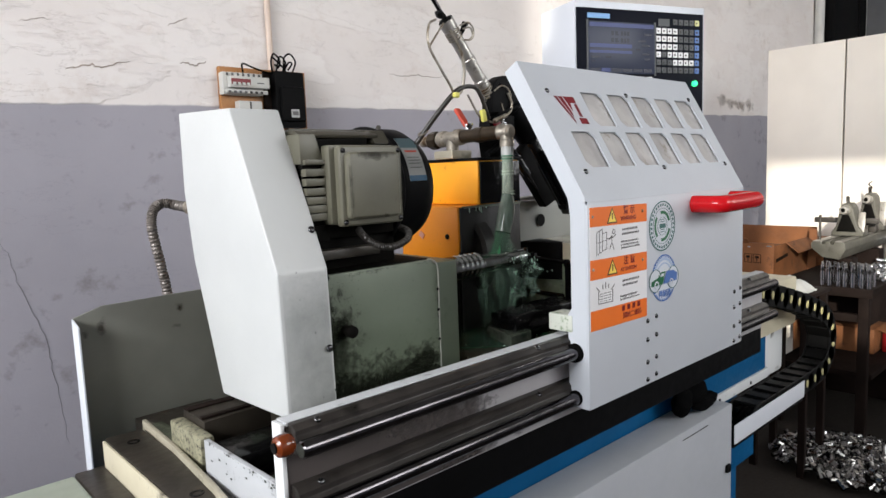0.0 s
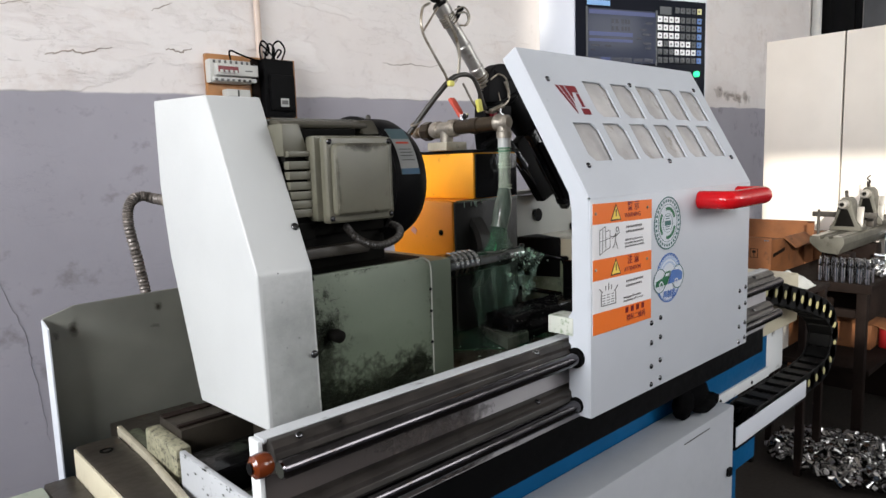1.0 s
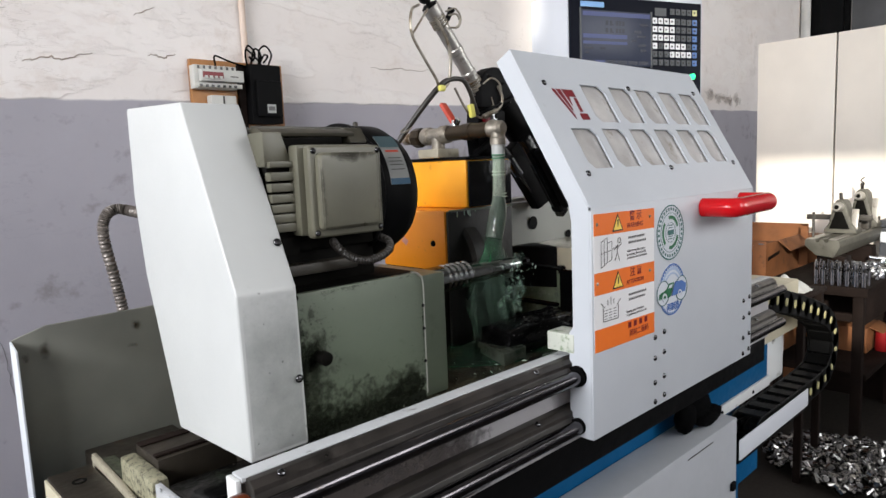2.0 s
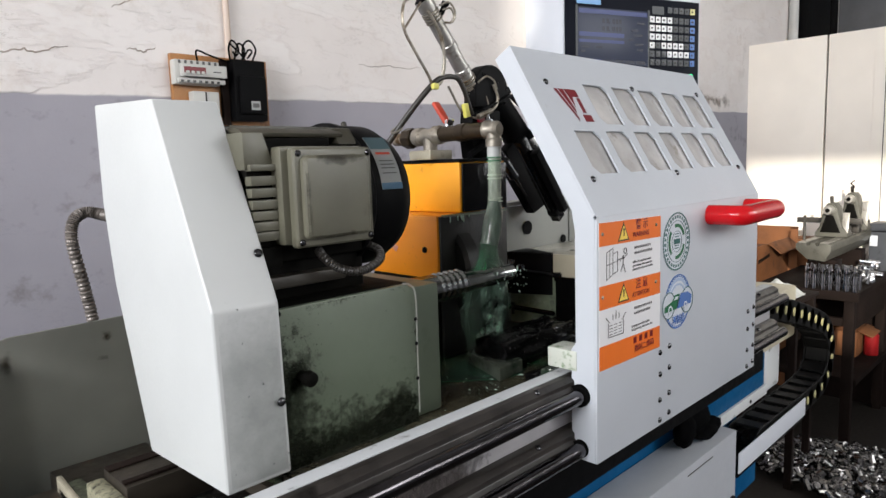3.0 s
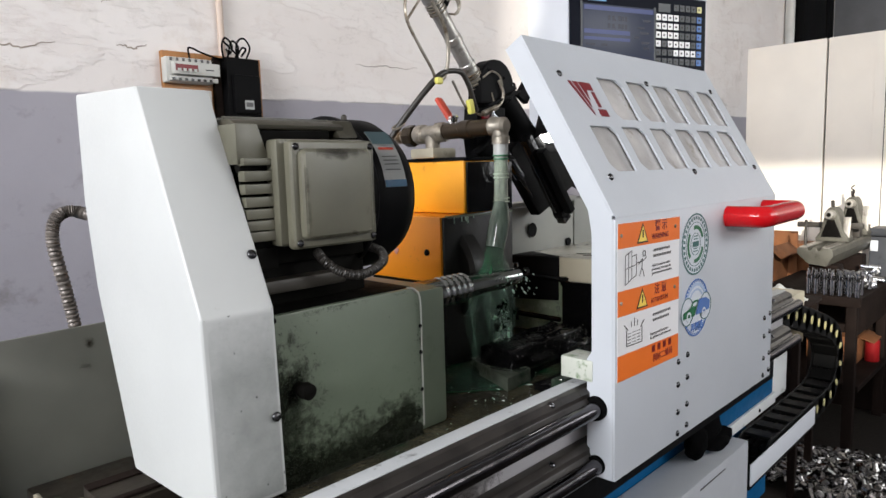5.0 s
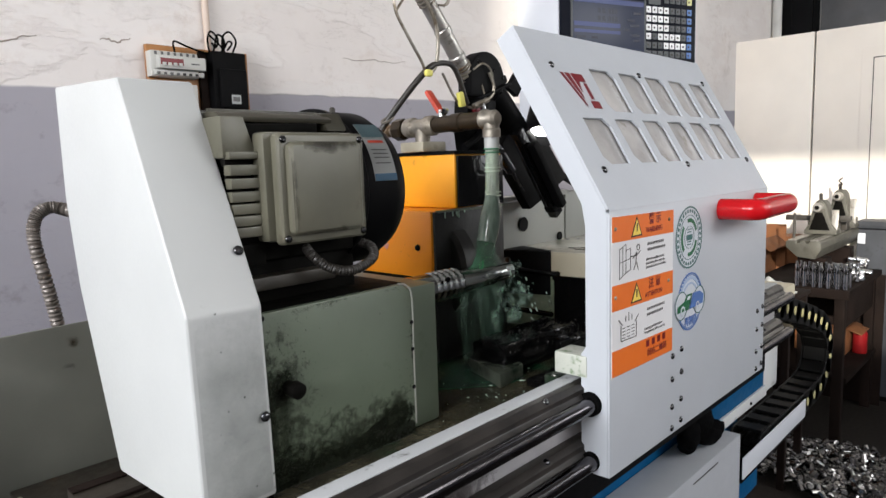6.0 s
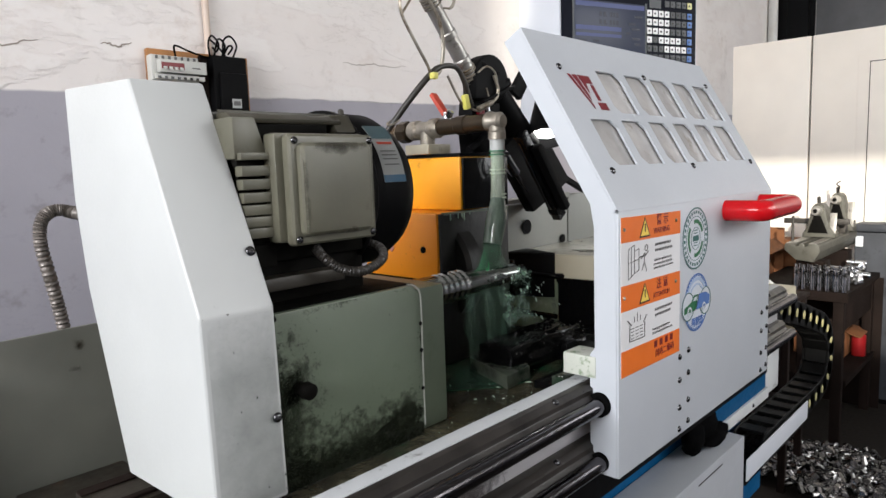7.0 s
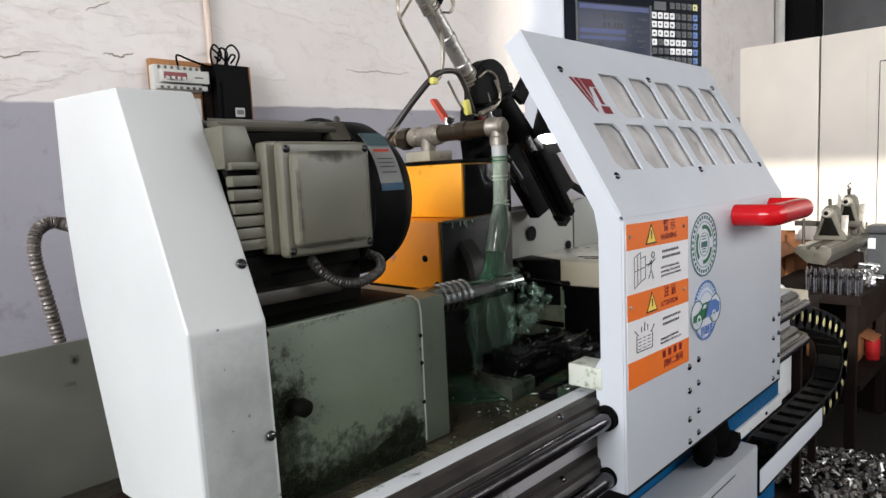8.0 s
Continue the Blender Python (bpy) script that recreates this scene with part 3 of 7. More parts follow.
def writing(body, size, m, align="CENTER", bold=0.0):
    """Letters of the built-in font as a thin mesh, in the plane of m."""
    c = bpy.data.curves.new("writing", "FONT")
    c.body, c.size, c.align_x, c.extrude, c.offset = body, size, align, 0.0001, bold
    ob = bpy.data.objects.new("writing", c)
    scene.collection.objects.link(ob)
    bpy.context.view_layer.update()
    me = bpy.data.meshes.new_from_object(ob.evaluated_get(bpy.context.evaluated_depsgraph_get()))
    bpy.data.objects.remove(ob)
    bm = bmesh.new()
    bm.from_mesh(me)
    bpy.data.meshes.remove(me)
    return placed(bm, m)


def ring(cx, cy, r, width, m, n=40, bm=None, a0=0.0, a1=2 * math.pi, thick=0.0004):
    """A flat printed ring or arc in the plane of m."""
    own = bmesh.new()
    full = a1 - a0 > 6.28
    rows = []
    for k in range(n + (0 if full else 1)):
        a = a0 + (a1 - a0) * k / n
        rows.append([own.verts.new((cx + q * math.cos(a), cy + q * math.sin(a), w)) for q, w in ((r - width, 0), (r, 0), (r, thick), (r - width, thick))])
    for k in range(n):
        u, v = rows[k], rows[(k + 1) % len(rows)]
        for j in range(4):
            own.faces.new((u[j], u[(j + 1) % 4], v[(j + 1) % 4], v[j]))
    return merge(bm, placed(own, m))


def flat(pts, m, thick=0.0004, bm=None):
    own = prism(pts, "z", 0.0, thick)
    return merge(bm, placed(own, m))


# ---- the workshop shell ----
def wall_with_openings(name, axis, at, thick, span, height, openings, material, label):
    """A wall across y or x with openings (a0, a1, z0, z1) cut right through it."""
    rect = lambda a0, a1, z0, z1: [(a0, z0), (a1, z0), (a1, z1), (a0, z1)]
    m = Matrix(((1, 0, 0, 0), (0, 0, 1, at), (0, 1, 0, 0), (0, 0, 0, 1))) if axis == "y" else Matrix(((0, 0, 1, at), (1, 0, 0, 0), (0, 1, 0, 0), (0, 0, 0, 1)))
    bm = plate(rect(span[0], span[1], 0, height), [rect(*o) for o in openings], thick, m)
    return structure(name, bm, material, label, "wall")


HIGH = 4.3
structure("floor", box(-4.2, 8.2, -3.4, 2.15, -0.1, 0.0), CONCRETE, "dark oil-stained concrete workshop floor", "floor")
structure("ceiling", box(-4.2, 8.2, -3.4, 2.15, HIGH, HIGH + 0.1), CEILING, "plain grey workshop ceiling", "ceiling")
wall_back = structure("wall_back", box(-4.2, 8.0, 1.95, 2.15, 0, HIGH), PLASTER, "stained plaster wall, off-white over a grey-violet dado", "wall")
# Unseen walls; openings placed to let daylight in and shape the sun patches.
wall_with_openings("wall_left", "x", -4.0, 0.2, (-3.4, 1.95), HIGH, [(-1.9, 1.3, 1.95, 2.92), (-1.46, -0.735, 3.0, 4.2), (-3.1, -2.13, 2.2, 3.36)], PLASTER, "unseen plaster wall with a wide window and two openings placed for sun patches")
wall_with_openings("wall_front", "y", -3.2, 0.2, (-4.0, 8.0), HIGH, [(-3.1, -2.3, 1.9, 3.3), (0.9, 2.9, 1.9, 3.3), (4.3, 6.9, 1.9, 3.3)], PLASTER, "unseen plaster wall with three high openings added for light")
structure("wall_right", box(8.0, 8.2, -3.2, 1.95, 0, HIGH), PLASTER, "plain plaster end wall", "wall")
# Added outside, out of view: keeps direct sun off the wide window.
structure("sun_blocker_wall", box(-7.4, -7.2, -3.42, 4.5, -0.1, 3.74), CEILING, "unseen grey wall added outside to block the sun", "wall")
structure("ground", box(-60, 60, -60, 60, -0.25, -0.12), CONCRETE, "bare yard ground outside the workshop", "ground")


def cracks():
    """Thin dark cracks and a line of flaked plaster on the wall."""
    rng = random.Random(4)
    for name, label, pts, r in (
        ("plaster_crack", "long jagged crack running down the grey dado", [(-0.462, 1.255), (-0.438, 1.195), (-0.428, 1.12), (-0.388, 1.0), (-0.358, 0.893), (-0.350, 0.792), (-0.336, 0.667), (-0.325, 0.50)], 0.0010),
        ("plaster_crack", "ragged crack in flaking off-white plaster", [(-0.215, 1.826), (-0.187, 1.831), (-0.137, 1.846), (-0.102, 1.840), (-0.054, 1.854), (0.001, 1.869)], 0.0028),
        ("plaster_crack", "ragged crack in flaking off-white plaster", [(0.180, 1.874), (0.205, 1.879), (0.233, 1.868), (0.258, 1.880), (0.285, 1.887)], 0.0028),
        ("plaster_crack", "short crack high in the off-white plaster", [(-0.345, 1.969), (-0.296, 1.981), (-0.234, 1.990)], 0.0014),
        ("plaster_crack", "short crack high in the off-white plaster", [(0.138, 2.010), (0.182, 2.029), (0.222, 2.048)], 0.0020),
        ("plaster_crack", "long crack in the off-white plaster", [(1.188, 1.905), (1.258, 1.899), (1.367, 1.911), (1.468, 1.904), (1.588, 1.924)], 0.0020),
    ):
        fine = []
        for p, q in zip(pts, pts[1:]):
            for k in range(5):
                f = k / 5
                fine.append((p[0] + (q[0] - p[0]) * f + rng.uniform(-0.004, 0.004), 1.9495, p[1] + (q[1] - p[1]) * f + rng.uniform(-0.0035, 0.0035)))
        tagged(new(name, finish(tube(fine, r, 5, steps=2, radius=lambda t: 0.4 + 0.6 * math.sin(math.pi * t)), DADO_CRACK if r < 0.0012 else PLASTER_CRACK, name)), label, "crack", kind="structure")


cracks()
stain = box(4.25, 5.75, 1.9470, 1.9474, 1.800, 2.030)
tagged(new("wall_stain", finish(stain, WALL_STAIN, "wall_stain")), "brown damp stain on the plaster above the dado", "stain", kind="structure")

# ---- the grinding machine: base, bed and slides ----
FACE = Matrix(((1, 0, 0, 0), (0, 0, -1, 0), (0, 1, 0, 0), (0, 0, 0, 1)))
grinder = thing("grinding_machine", (0.35, 0.35, 0), "white and blue cylindrical grinding machine, oily and chipped", "machine")
cab = part("front_cabinet", box(-0.95, 0.752, 0.094, 0.182, 0.02, 0.825, 0.004), CABINET_DIM_WHITE, grinder, "white sheet-steel cabinet front")
part("latch", box(0.715, 0.735, 0.086, 0.094, 0.655, 0.675, 0.003), BLACK, cab, "black plastic latch")
part("score_line", box(0.50, 0.62, 0.0925, 0.094, 0.806, 0.8075), ALU, cab)
base = part("base", box(-0.35, 1.185, 0.184, 0.70, 0.79, 0.912, 0.004), BLUE, grinder, "deep blue painted base band")
part("pedestal", box(-0.35, 0.99, 0.184, 0.80, 0.0, 0.789, 0.004), BLUE, grinder, "deep blue painted pedestal")
part("edge_strip", box(0.76, 1.185, 0.176, 0.1835, 0.772, 0.800, 0.001), WHITE_DIRTY, grinder, "narrow white strip")
for x in (0.86, 1.06):
    part("strip_bolt", dome((x, 0.176, 0.784), (0, -1, 0), 0.005), BLACK, grinder)
bed = part("bed", box(-0.335, 1.345, 0.156, 0.55, 0.914, 1.062, 0.006), CREAM, grinder, "cream painted cast bed")
# Black beam stands in for the shaded gap below the rails.
part("bed_shade_beam", box(-0.49, 1.0, 0.125, 0.155, 0.898, 1.012, 0.003), BLACK, grinder, "black beam standing in for the shaded gap under the slides")
part("bed_end_plate", prism([(1.188, 0.20), (1.345, 0.20), (1.372, 0.206), (1.383, 0.225), (1.383, 0.75), (1.188, 0.75)], "z", 0.755, 0.911, 0.002), WHITE_DIRTY, grinder, "scuffed white rounded end plate")
part("channel", box(-0.502, 0.822, 0.054, 0.0705, 1.012, 1.149, 0.0015), CHANNEL, grinder, "oily white channel that carries the slides")
part("channel_top", box(-0.502, 0.822, 0.0505, 0.0712, 1.1492, 1.154, 0.001), CHIPPED, grinder, "white top edge of the channel")
part("channel_film", box(-0.5015, 0.10, 0.0533, 0.0535, 1.014, 1.147), CHANNEL_FILM, grinder, "brown oil film on the white channel")
for z0, z1, zr in ((1.118, 1.153, 1.128), (1.043, 1.078, 1.052)):
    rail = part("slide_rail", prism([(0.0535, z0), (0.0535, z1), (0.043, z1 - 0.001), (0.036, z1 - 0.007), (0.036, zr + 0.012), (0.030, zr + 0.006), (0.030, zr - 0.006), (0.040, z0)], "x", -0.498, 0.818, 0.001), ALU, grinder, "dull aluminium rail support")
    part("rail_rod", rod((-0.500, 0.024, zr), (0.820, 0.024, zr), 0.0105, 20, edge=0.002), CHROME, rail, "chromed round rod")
    for k in range(4):
        part("rail_bolt", dome((-0.466 + 0.3995 * min(k, 3) - (0.02 if k == 3 else 0), 0.0405, z1 - 0.003), (0, -0.6, 1), 0.0046), SCREW, rail)
cap = part("rail_end_stop", lathe((-0.530, 0.025, 1.140), (-0.5085, 0.025, 1.140), [(0, 0.008), (0.003, 0.0118), (0.008, 0.0128), (0.016, 0.0128), (0.0205, 0.010)], 20), AMBER, grinder, "amber plastic end stop")
part("end_stop_bore", lathe((-0.532, 0.025, 1.140), (-0.528, 0.025, 1.140), [(0, 0.0058), (0.003, 0.0058)], 16), BLACK, cap)
part("channel_end", box(-0.508, -0.5025, 0.052, 0.072, 0.985, 1.152, 0.001), WHITE_DIRTY, grinder, "chipped white end of the channel")

# tray of the bed, wet with coolant
def ripple_sheet(x0, x1, y0, y1, z0, z1, depth, step=0.011):
    """A slab with an uneven, rippled upper side."""
    own = bmesh.new()
    nx, ny = int((x1 - x0) / step), int((y1 - y0) / step)
    bmesh.ops.create_grid(own, x_segments=nx, y_segments=ny, size=0.5)
    for v in own.verts:
        x, y = x0 + (v.co.x + 0.5) * (x1 - x0), y0 + (v.co.y + 0.5) * (y1 - y0)
        v.co = Vector((x, y, z1 + depth * (noise.noise(Vector((x * 34, y * 34, 2.0))) + 0.6 * noise.noise(Vector((x * 90, y * 70, 6.0))))))
    box(x0, x1, y0, y1, z0, z1 - 2 * depth, bm=own)
    return own


part("black_slot", box(-0.336, 0.90, 0.072, 0.121, 1.064, 1.070, 0.001), GREASE_AND_SHADE, grinder, "black slot behind the channel")
part("brown_ledge", ripple_sheet(-0.336, -0.060, 0.0725, 0.1215, 1.0705, 1.102, 0.0025), BROWN_WET, grinder, "brown oily ledge behind the channel", soft=60)
part("wet_tray", ripple_sheet(-0.34, 0.92, 0.122, 0.54, 1.064, 1.088, 0.0022), WET_TRAY, grinder, "wet black tray with green coolant")
part("back_panel", box(0.36, 0.648, 0.475, 0.488, 1.088, 1.347, 0.003), SHEET_LIGHT, grinder, "grey-green back panel with a round hole")
part("back_panel_hole", lathe((0.480, 0.471, 1.296), (0.480, 0.477, 1.296), [(0, 0.016), (0.001, 0.016), (0.001, 0.013), (0.003, 0.013)], 24), BLACK, grinder, "black rubber-lined hole")
part("back_panel_hole", lathe((0.622, 0.471, 1.256), (0.622, 0.477, 1.256), [(0, 0.010), (0.002, 0.010)], 20), BLACK, grinder, "black hole")
part("back_panel_cap", prism([(0.34, 1.348), (0.65, 1.352), (0.65, 1.364), (0.34, 1.356)], "y", 0.468, 0.50, 0.002), SHEET_LIGHT, grinder)
part("back_post", box(0.653, 0.95, 0.475, 0.49, 1.088, 1.36, 0.003), SHEET_LIGHT, grinder, "grey-green back panel beside a dark joint")

# left end of the bed
part("end_plate", prism([(0.074, 1.060), (0.20, 1.057), (0.316, 1.056), (0.316, 0.955), (0.074, 0.955)], "x", -0.492, -0.484, 0.0018), CHIPPED, grinder, "chipped white upright plate")
nicks = bmesh.new()
r = random.Random(57)
for k in range(44):
    y, z = r.uniform(0.078, 0.314), (1.0565 - 0.006 * r.random() ** 3 if k < 34 else r.uniform(1.012, 1.054))
    size = 0.0006 + 0.0022 * r.random() ** 3
    nicks.faces.new([nicks.verts.new((-0.4924, y + size * r.uniform(0.6, 2.2) * math.cos(a), z + size * r.uniform(0.4, 1.0) * math.sin(a))) for a in (6.283 * q / 7 for q in range(7))])
tagged(part("paint_nicks", nicks, OIL_STAIN, grinder), "dark nicks in the white paint", kind="stuff")
part("end_floor", box(-0.482, -0.336, 0.10, 0.66, 0.93, 0.998, 0.003), CAST, grinder, "oily dark cast floor")
part("way", box(-0.462, -0.336, 0.385, 0.47, 0.999, 1.056, 0.004), CAST, grinder, "rust-brown machined way with flaking paint")
part("way_paint", box(-0.486, -0.4625, 0.345, 0.468, 0.985, 1.046, 0.006), FLAKING, grinder, "flaking cream paint on a cast end")
part("way", box(-0.470, -0.336, 0.255, 0.335, 0.999, 1.040, 0.005), BLACK_OIL, grinder, "oily black machined way")
part("way_paint", box(-0.476, -0.4705, 0.25, 0.34, 0.985, 1.034, 0.003), FLAKING, grinder, "flaking cream paint on a cast end")
part("green_floor", box(-0.481, -0.36, 0.125, 0.24, 0.9985, 1.004, 0.001), GREEN, grinder, "pale green inner floor")
part("paint_remains", box(-0.484, -0.462, 0.472, 0.57, 0.985, 1.011, 0.004), DARK_FLAKING, grinder, "flaking green paint on the casting")
part("way_rib", box(-0.462, -0.336, 0.392, 0.402, 1.0565, 1.0605, 0.001), RUST, grinder, "rusty raised rib")
part("way_rib", box(-0.462, -0.336, 0.448, 0.466, 1.0565, 1.0590, 0.001), RUST, grinder)
part("end_wall", box(-0.349, -0.3355, 0.10, 0.55, 0.93, 1.063, 0.002), CAST, grinder)
part("end_slab", box(-0.555, -0.494, 0.10, 0.585, 0.93, 1.002, 0.003), CAST, grinder, "grey worn cast slab")
part("cream_edge", prism([(-0.488, 0.60), (-0.480, 0.60), (-0.486, 0.45), (-0.502, 0.25), (-0.516, 0.14), (-0.526, 0.14), (-0.510, 0.25), (-0.494, 0.45)], "z", 0.96, 1.012, 0.003), WORN_CREAM, grinder, "worn cream curved edge")
part("cream_face", box(-0.5595, -0.5555, 0.05, 0.58, 0.93, 1.0, 0.001), CREAM, grinder, "cream painted side of the slab")
for y in (0.53, 0.27):
    part("slab_bolt", lathe((-0.525, y, 1.0), (-0.525, y, 1.006), [(0, 0.010), (0.003, 0.010), (0.003, 0.006), (0.001, 0.006)], 16), BLACK_OIL, grinder)
part("side_table", box(-0.92, -0.606, 0.20, 0.582, 0.92, 0.955, 0.004), SIDE_GREEN, grinder, "pale green side tray")
part("side_table_rim", box(-0.605, -0.56, 0.05, 0.585, 0.90, 0.957, 0.004), CAST, grinder)
part("side_leg", box(-0.86, -0.50, 0.22, 0.575, 0.0, 0.899, 0.004), BLUE, grinder)
sheet = part("splash_sheet", prism([(-0.56, 0.90), (-0.56, 1.196), (-0.512, 1.211), (0.1, 1.222), (0.1, 0.90)], "y", 0.683, 0.689, 0.0015), SHEET, grinder, "grey-green upright splash sheet with smears")
for k, (cx, cz, w, h) in enumerate(((-0.515, 1.172, 0.018, 0.032), (-0.545, 1.165, 0.010, 0.030), (-0.375, 1.185, 0.016, 0.026), (-0.385, 1.150, 0.018, 0.012))):
    own = bmesh.new()
    own.faces.new([own.verts.new((cx + w * (1 + 0.5 * noise.noise(Vector((2 * math.cos(a), 2 * math.sin(a), 9.1 * k)))) * math.cos(a) + 0.2 * h * math.sin(a), 0.6822, cz + h * (1 + 0.4 * noise.noise(Vector((2 * math.cos(a), 5 + math.sin(a), k)))) * math.sin(a))) for a in (6.283 * q / 30 for q in range(30))])
    part("smear", own, BROWN_FILM, sheet)
part("sheet_flange", prism([(0.683, 0.90), (0.683, 1.195), (0.645, 1.185), (0.645, 0.90)], "x", -0.5635, -0.5605, 0.0005), WHITE, sheet, "white folded edge")

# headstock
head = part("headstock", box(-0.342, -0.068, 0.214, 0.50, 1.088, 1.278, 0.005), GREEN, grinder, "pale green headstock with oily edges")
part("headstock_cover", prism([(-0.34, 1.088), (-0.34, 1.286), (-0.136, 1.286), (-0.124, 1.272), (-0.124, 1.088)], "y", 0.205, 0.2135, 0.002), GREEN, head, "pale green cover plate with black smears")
part("cover_seam", tube([(-0.145, 0.2045, 1.288), (-0.132, 0.2045, 1.284), (-0.1225, 0.2045, 1.268), (-0.1225, 0.2045, 1.2), (-0.1225, 0.2045, 1.10)], 0.0013, 6), SHEET_LIGHT, head, "pale bead along the cover")
# Oily top, painted black for the shade under the motor as well.
part("headstock_top", box(-0.341, -0.128, 0.2145, 0.46, 1.2785, 1.2865, 0.002), GREASE_AND_SHADE, head, "oil-blackened top with painted shade")
part("knob", lathe((-0.312, 0.2045, 1.202), (-0.311, 0.182, 1.200), [(0, 0.007), (0.010, 0.007), (0.012, 0.0098), (0.021, 0.009), (0.023, 0.005)], 16), GREASE_AND_SHADE, head, "black oily knob")
hole_rng = [0.9 + 0.3 * noise.noise(Vector((3 * math.cos(a), 3 * math.sin(a), 4.0))) for a in (6.283 * q / 40 for q in range(40))]
hole = [(-0.190 + 0.052 * f * math.cos(6.283 * q / 40), 1.107 + 0.016 * f * math.sin(6.283 * q / 40) + 0.26 * 0.052 * f * math.cos(6.283 * q / 40)) for q, f in enumerate(hole_rng)]
part("oil_hole", prism(hole, "y", 0.2044, 0.205), GREASE_AND_SHADE, head, "black oily gap under the cover")


def ragged(x0, x1, z0, heights, seed, y, up=True):
    """A flat smear with a torn edge along one side."""
    r = random.Random(seed)
    n = 46
    edge = []
    for k in range(n + 1):
        t = k / n
        i = t * (len(heights) - 1)
        a, b = heights[int(i)], heights[min(int(i) + 1, len(heights) - 1)]
        h = a + (b - a) * (i - int(i))
        edge.append((x0 + (x1 - x0) * t, z0 + h * (1 + 0.35 * noise.noise(Vector((t * 14, seed, 0)))) + r.uniform(-0.0018, 0.0018)))
    return prism([(x0, z0 - 0.001)] + edge + [(x1, z0 - 0.001)], "y", y - 0.0006, y)


part("oil_smear", ragged(-0.338, -0.126, 1.089, [0.018, 0.014, 0.012, 0.012, 0.016, 0.022, 0.026, 0.016], 3, 0.2047), OIL_STAIN, head, "dark green-black oil smear")
specks = bmesh.new()
r = random.Random(71)
for k in range(1150):
    pick = r.random()
    if pick < 0.40:
        x, z = -0.338 + 0.055 * r.random() ** 2.2, 1.105 + 0.175 * r.random()
    elif pick < 0.62:
        x, z = -0.308 + r.gauss(0, 0.017), 1.195 + r.gauss(0, 0.022)
    elif pick < 0.90:
        x, z = -0.336 + 0.20 * r.random(), 1.102 + 0.034 * r.random() ** 2
    elif pick < 0.96:
        x, z = -0.128 - 0.012 * r.random() ** 2, 1.10 + 0.17 * r.random()
    else:
        x, z = -0.33 + 0.2 * r.random(), 1.10 + 0.17 * r.random()
    if not (-0.3385 < x < -0.1245 and 1.09 < z < 1.284):
        continue
    size = 0.00025 + 0.0007 * r.random() ** 5
    flat_ring = [specks.verts.new((x + size * r.uniform(0.5, 1.2) * math.cos(a), 0.2032, z + size * r.uniform(0.6, 1.9) * math.sin(a))) for a in (6.283 * q / 6 for q in range(6))]
    specks.faces.new(flat_ring)
bmesh.ops.solidify(specks, geom=specks.faces[:], thickness=0.00025)
# Oil film that also carries painted shade beside the belt cover.
part("oil_shade_film", box(-0.3385, -0.1245, 0.2042, 0.2043, 1.089, 1.2845), OIL_AND_SHADE, head)
part("oil_film", box(-0.3385, -0.1245, 0.2038, 0.2039, 1.089, 1.2845), PLATE_GRIME, head, "speckled black oil grime")
part("oil_specks", specks, OIL_STAIN, head, "fine black oil specks")
for z in (1.235, 1.20, 1.15):
    part("pin", dome((-0.1245, 0.2045, z), (0, -1, 0), 0.0028, n=8), BLACK, head)

# wheel head behind the work
wheel_head = part("wheel_head", box(0.168, 0.30, 0.388, 0.55, 1.355, 1.450, 0.004), YELLOW, grinder, "orange-yellow painted wheel head with an oily front")
part("oily_front", box(0.172, 0.298, 0.383, 0.3875, 1.357, 1.447, 0.001), BLACK_OIL, wheel_head, "black oil-soaked front face")
part("top_plate", box(0.165, 0.31, 0.385, 0.56, 1.450, 1.456, 0.001), BLACK, wheel_head)
part("lower_dark", box(0.109, 0.24, 0.393, 0.58, 1.088, 1.236, 0.003), GREASE_AND_SHADE, wheel_head, "black foot of the wheel head")
part("lower_body", box(0.108, 0.24, 0.392, 0.58, 1.2365, 1.354, 0.004), SHADED_YELLOW, wheel_head, "orange-yellow lower body")
part("lower_front", box(0.112, 0.30, 0.386, 0.3915, 1.089, 1.352, 0.001), WHEEL, wheel_head, "wet dark grey lower front")
part("grinding_wheel", lathe((0.150, 0.452, 1.245), (0.19, 0.452, 1.245), [(0, 0.090), (0.006, 0.098), (0.036, 0.098), (0.04, 0.090)], 56), WHEEL, wheel_head, "dark grey grinding wheel")
part("drip_edge", box(0.12, 0.30, 0.384, 0.392, 1.350, 1.3545, 0.001), GREEN, wheel_head)
part("bolt", dome((0.1075, 0.425, 1.29), (-1, 0, 0), 0.006), BLACK, wheel_head)

# work table with tooling
block = part("cream_block", prism([(0.4175, 0.473), (0.4365, 0.371), (0.456, 0.256), (0.82, 0.256), (0.82, 0.473)], "z", 1.088, 1.2462, 0.002), CREAM, grinder, "cream painted table block")
part("wet_top", prism([(0.478, 0.472), (0.440, 0.371), (0.459, 0.259), (0.818, 0.259), (0.818, 0.472)], "z", 1.2466, 1.2474, 0.0003), WET_CREAM_SHEEN, block, "wet top of the block, paled for the wall's reflection")
for x, y, turn in ((0.505, 0.345, 0.3), (0.492, 0.318, -0.4)):
    curl = [(x + 0.022 * (q / 7 - 0.5) + 0.006 * math.sin(1.9 * q + turn), y - 0.036 * (q / 7 - 0.5) + 0.005 * math.cos(2.3 * q + turn), 1.2486) for q in range(8)]
    part("swarf_curl", tube(curl, 0.0008, 6, steps=3), BLACK_OIL, block, "dark curl of swarf")
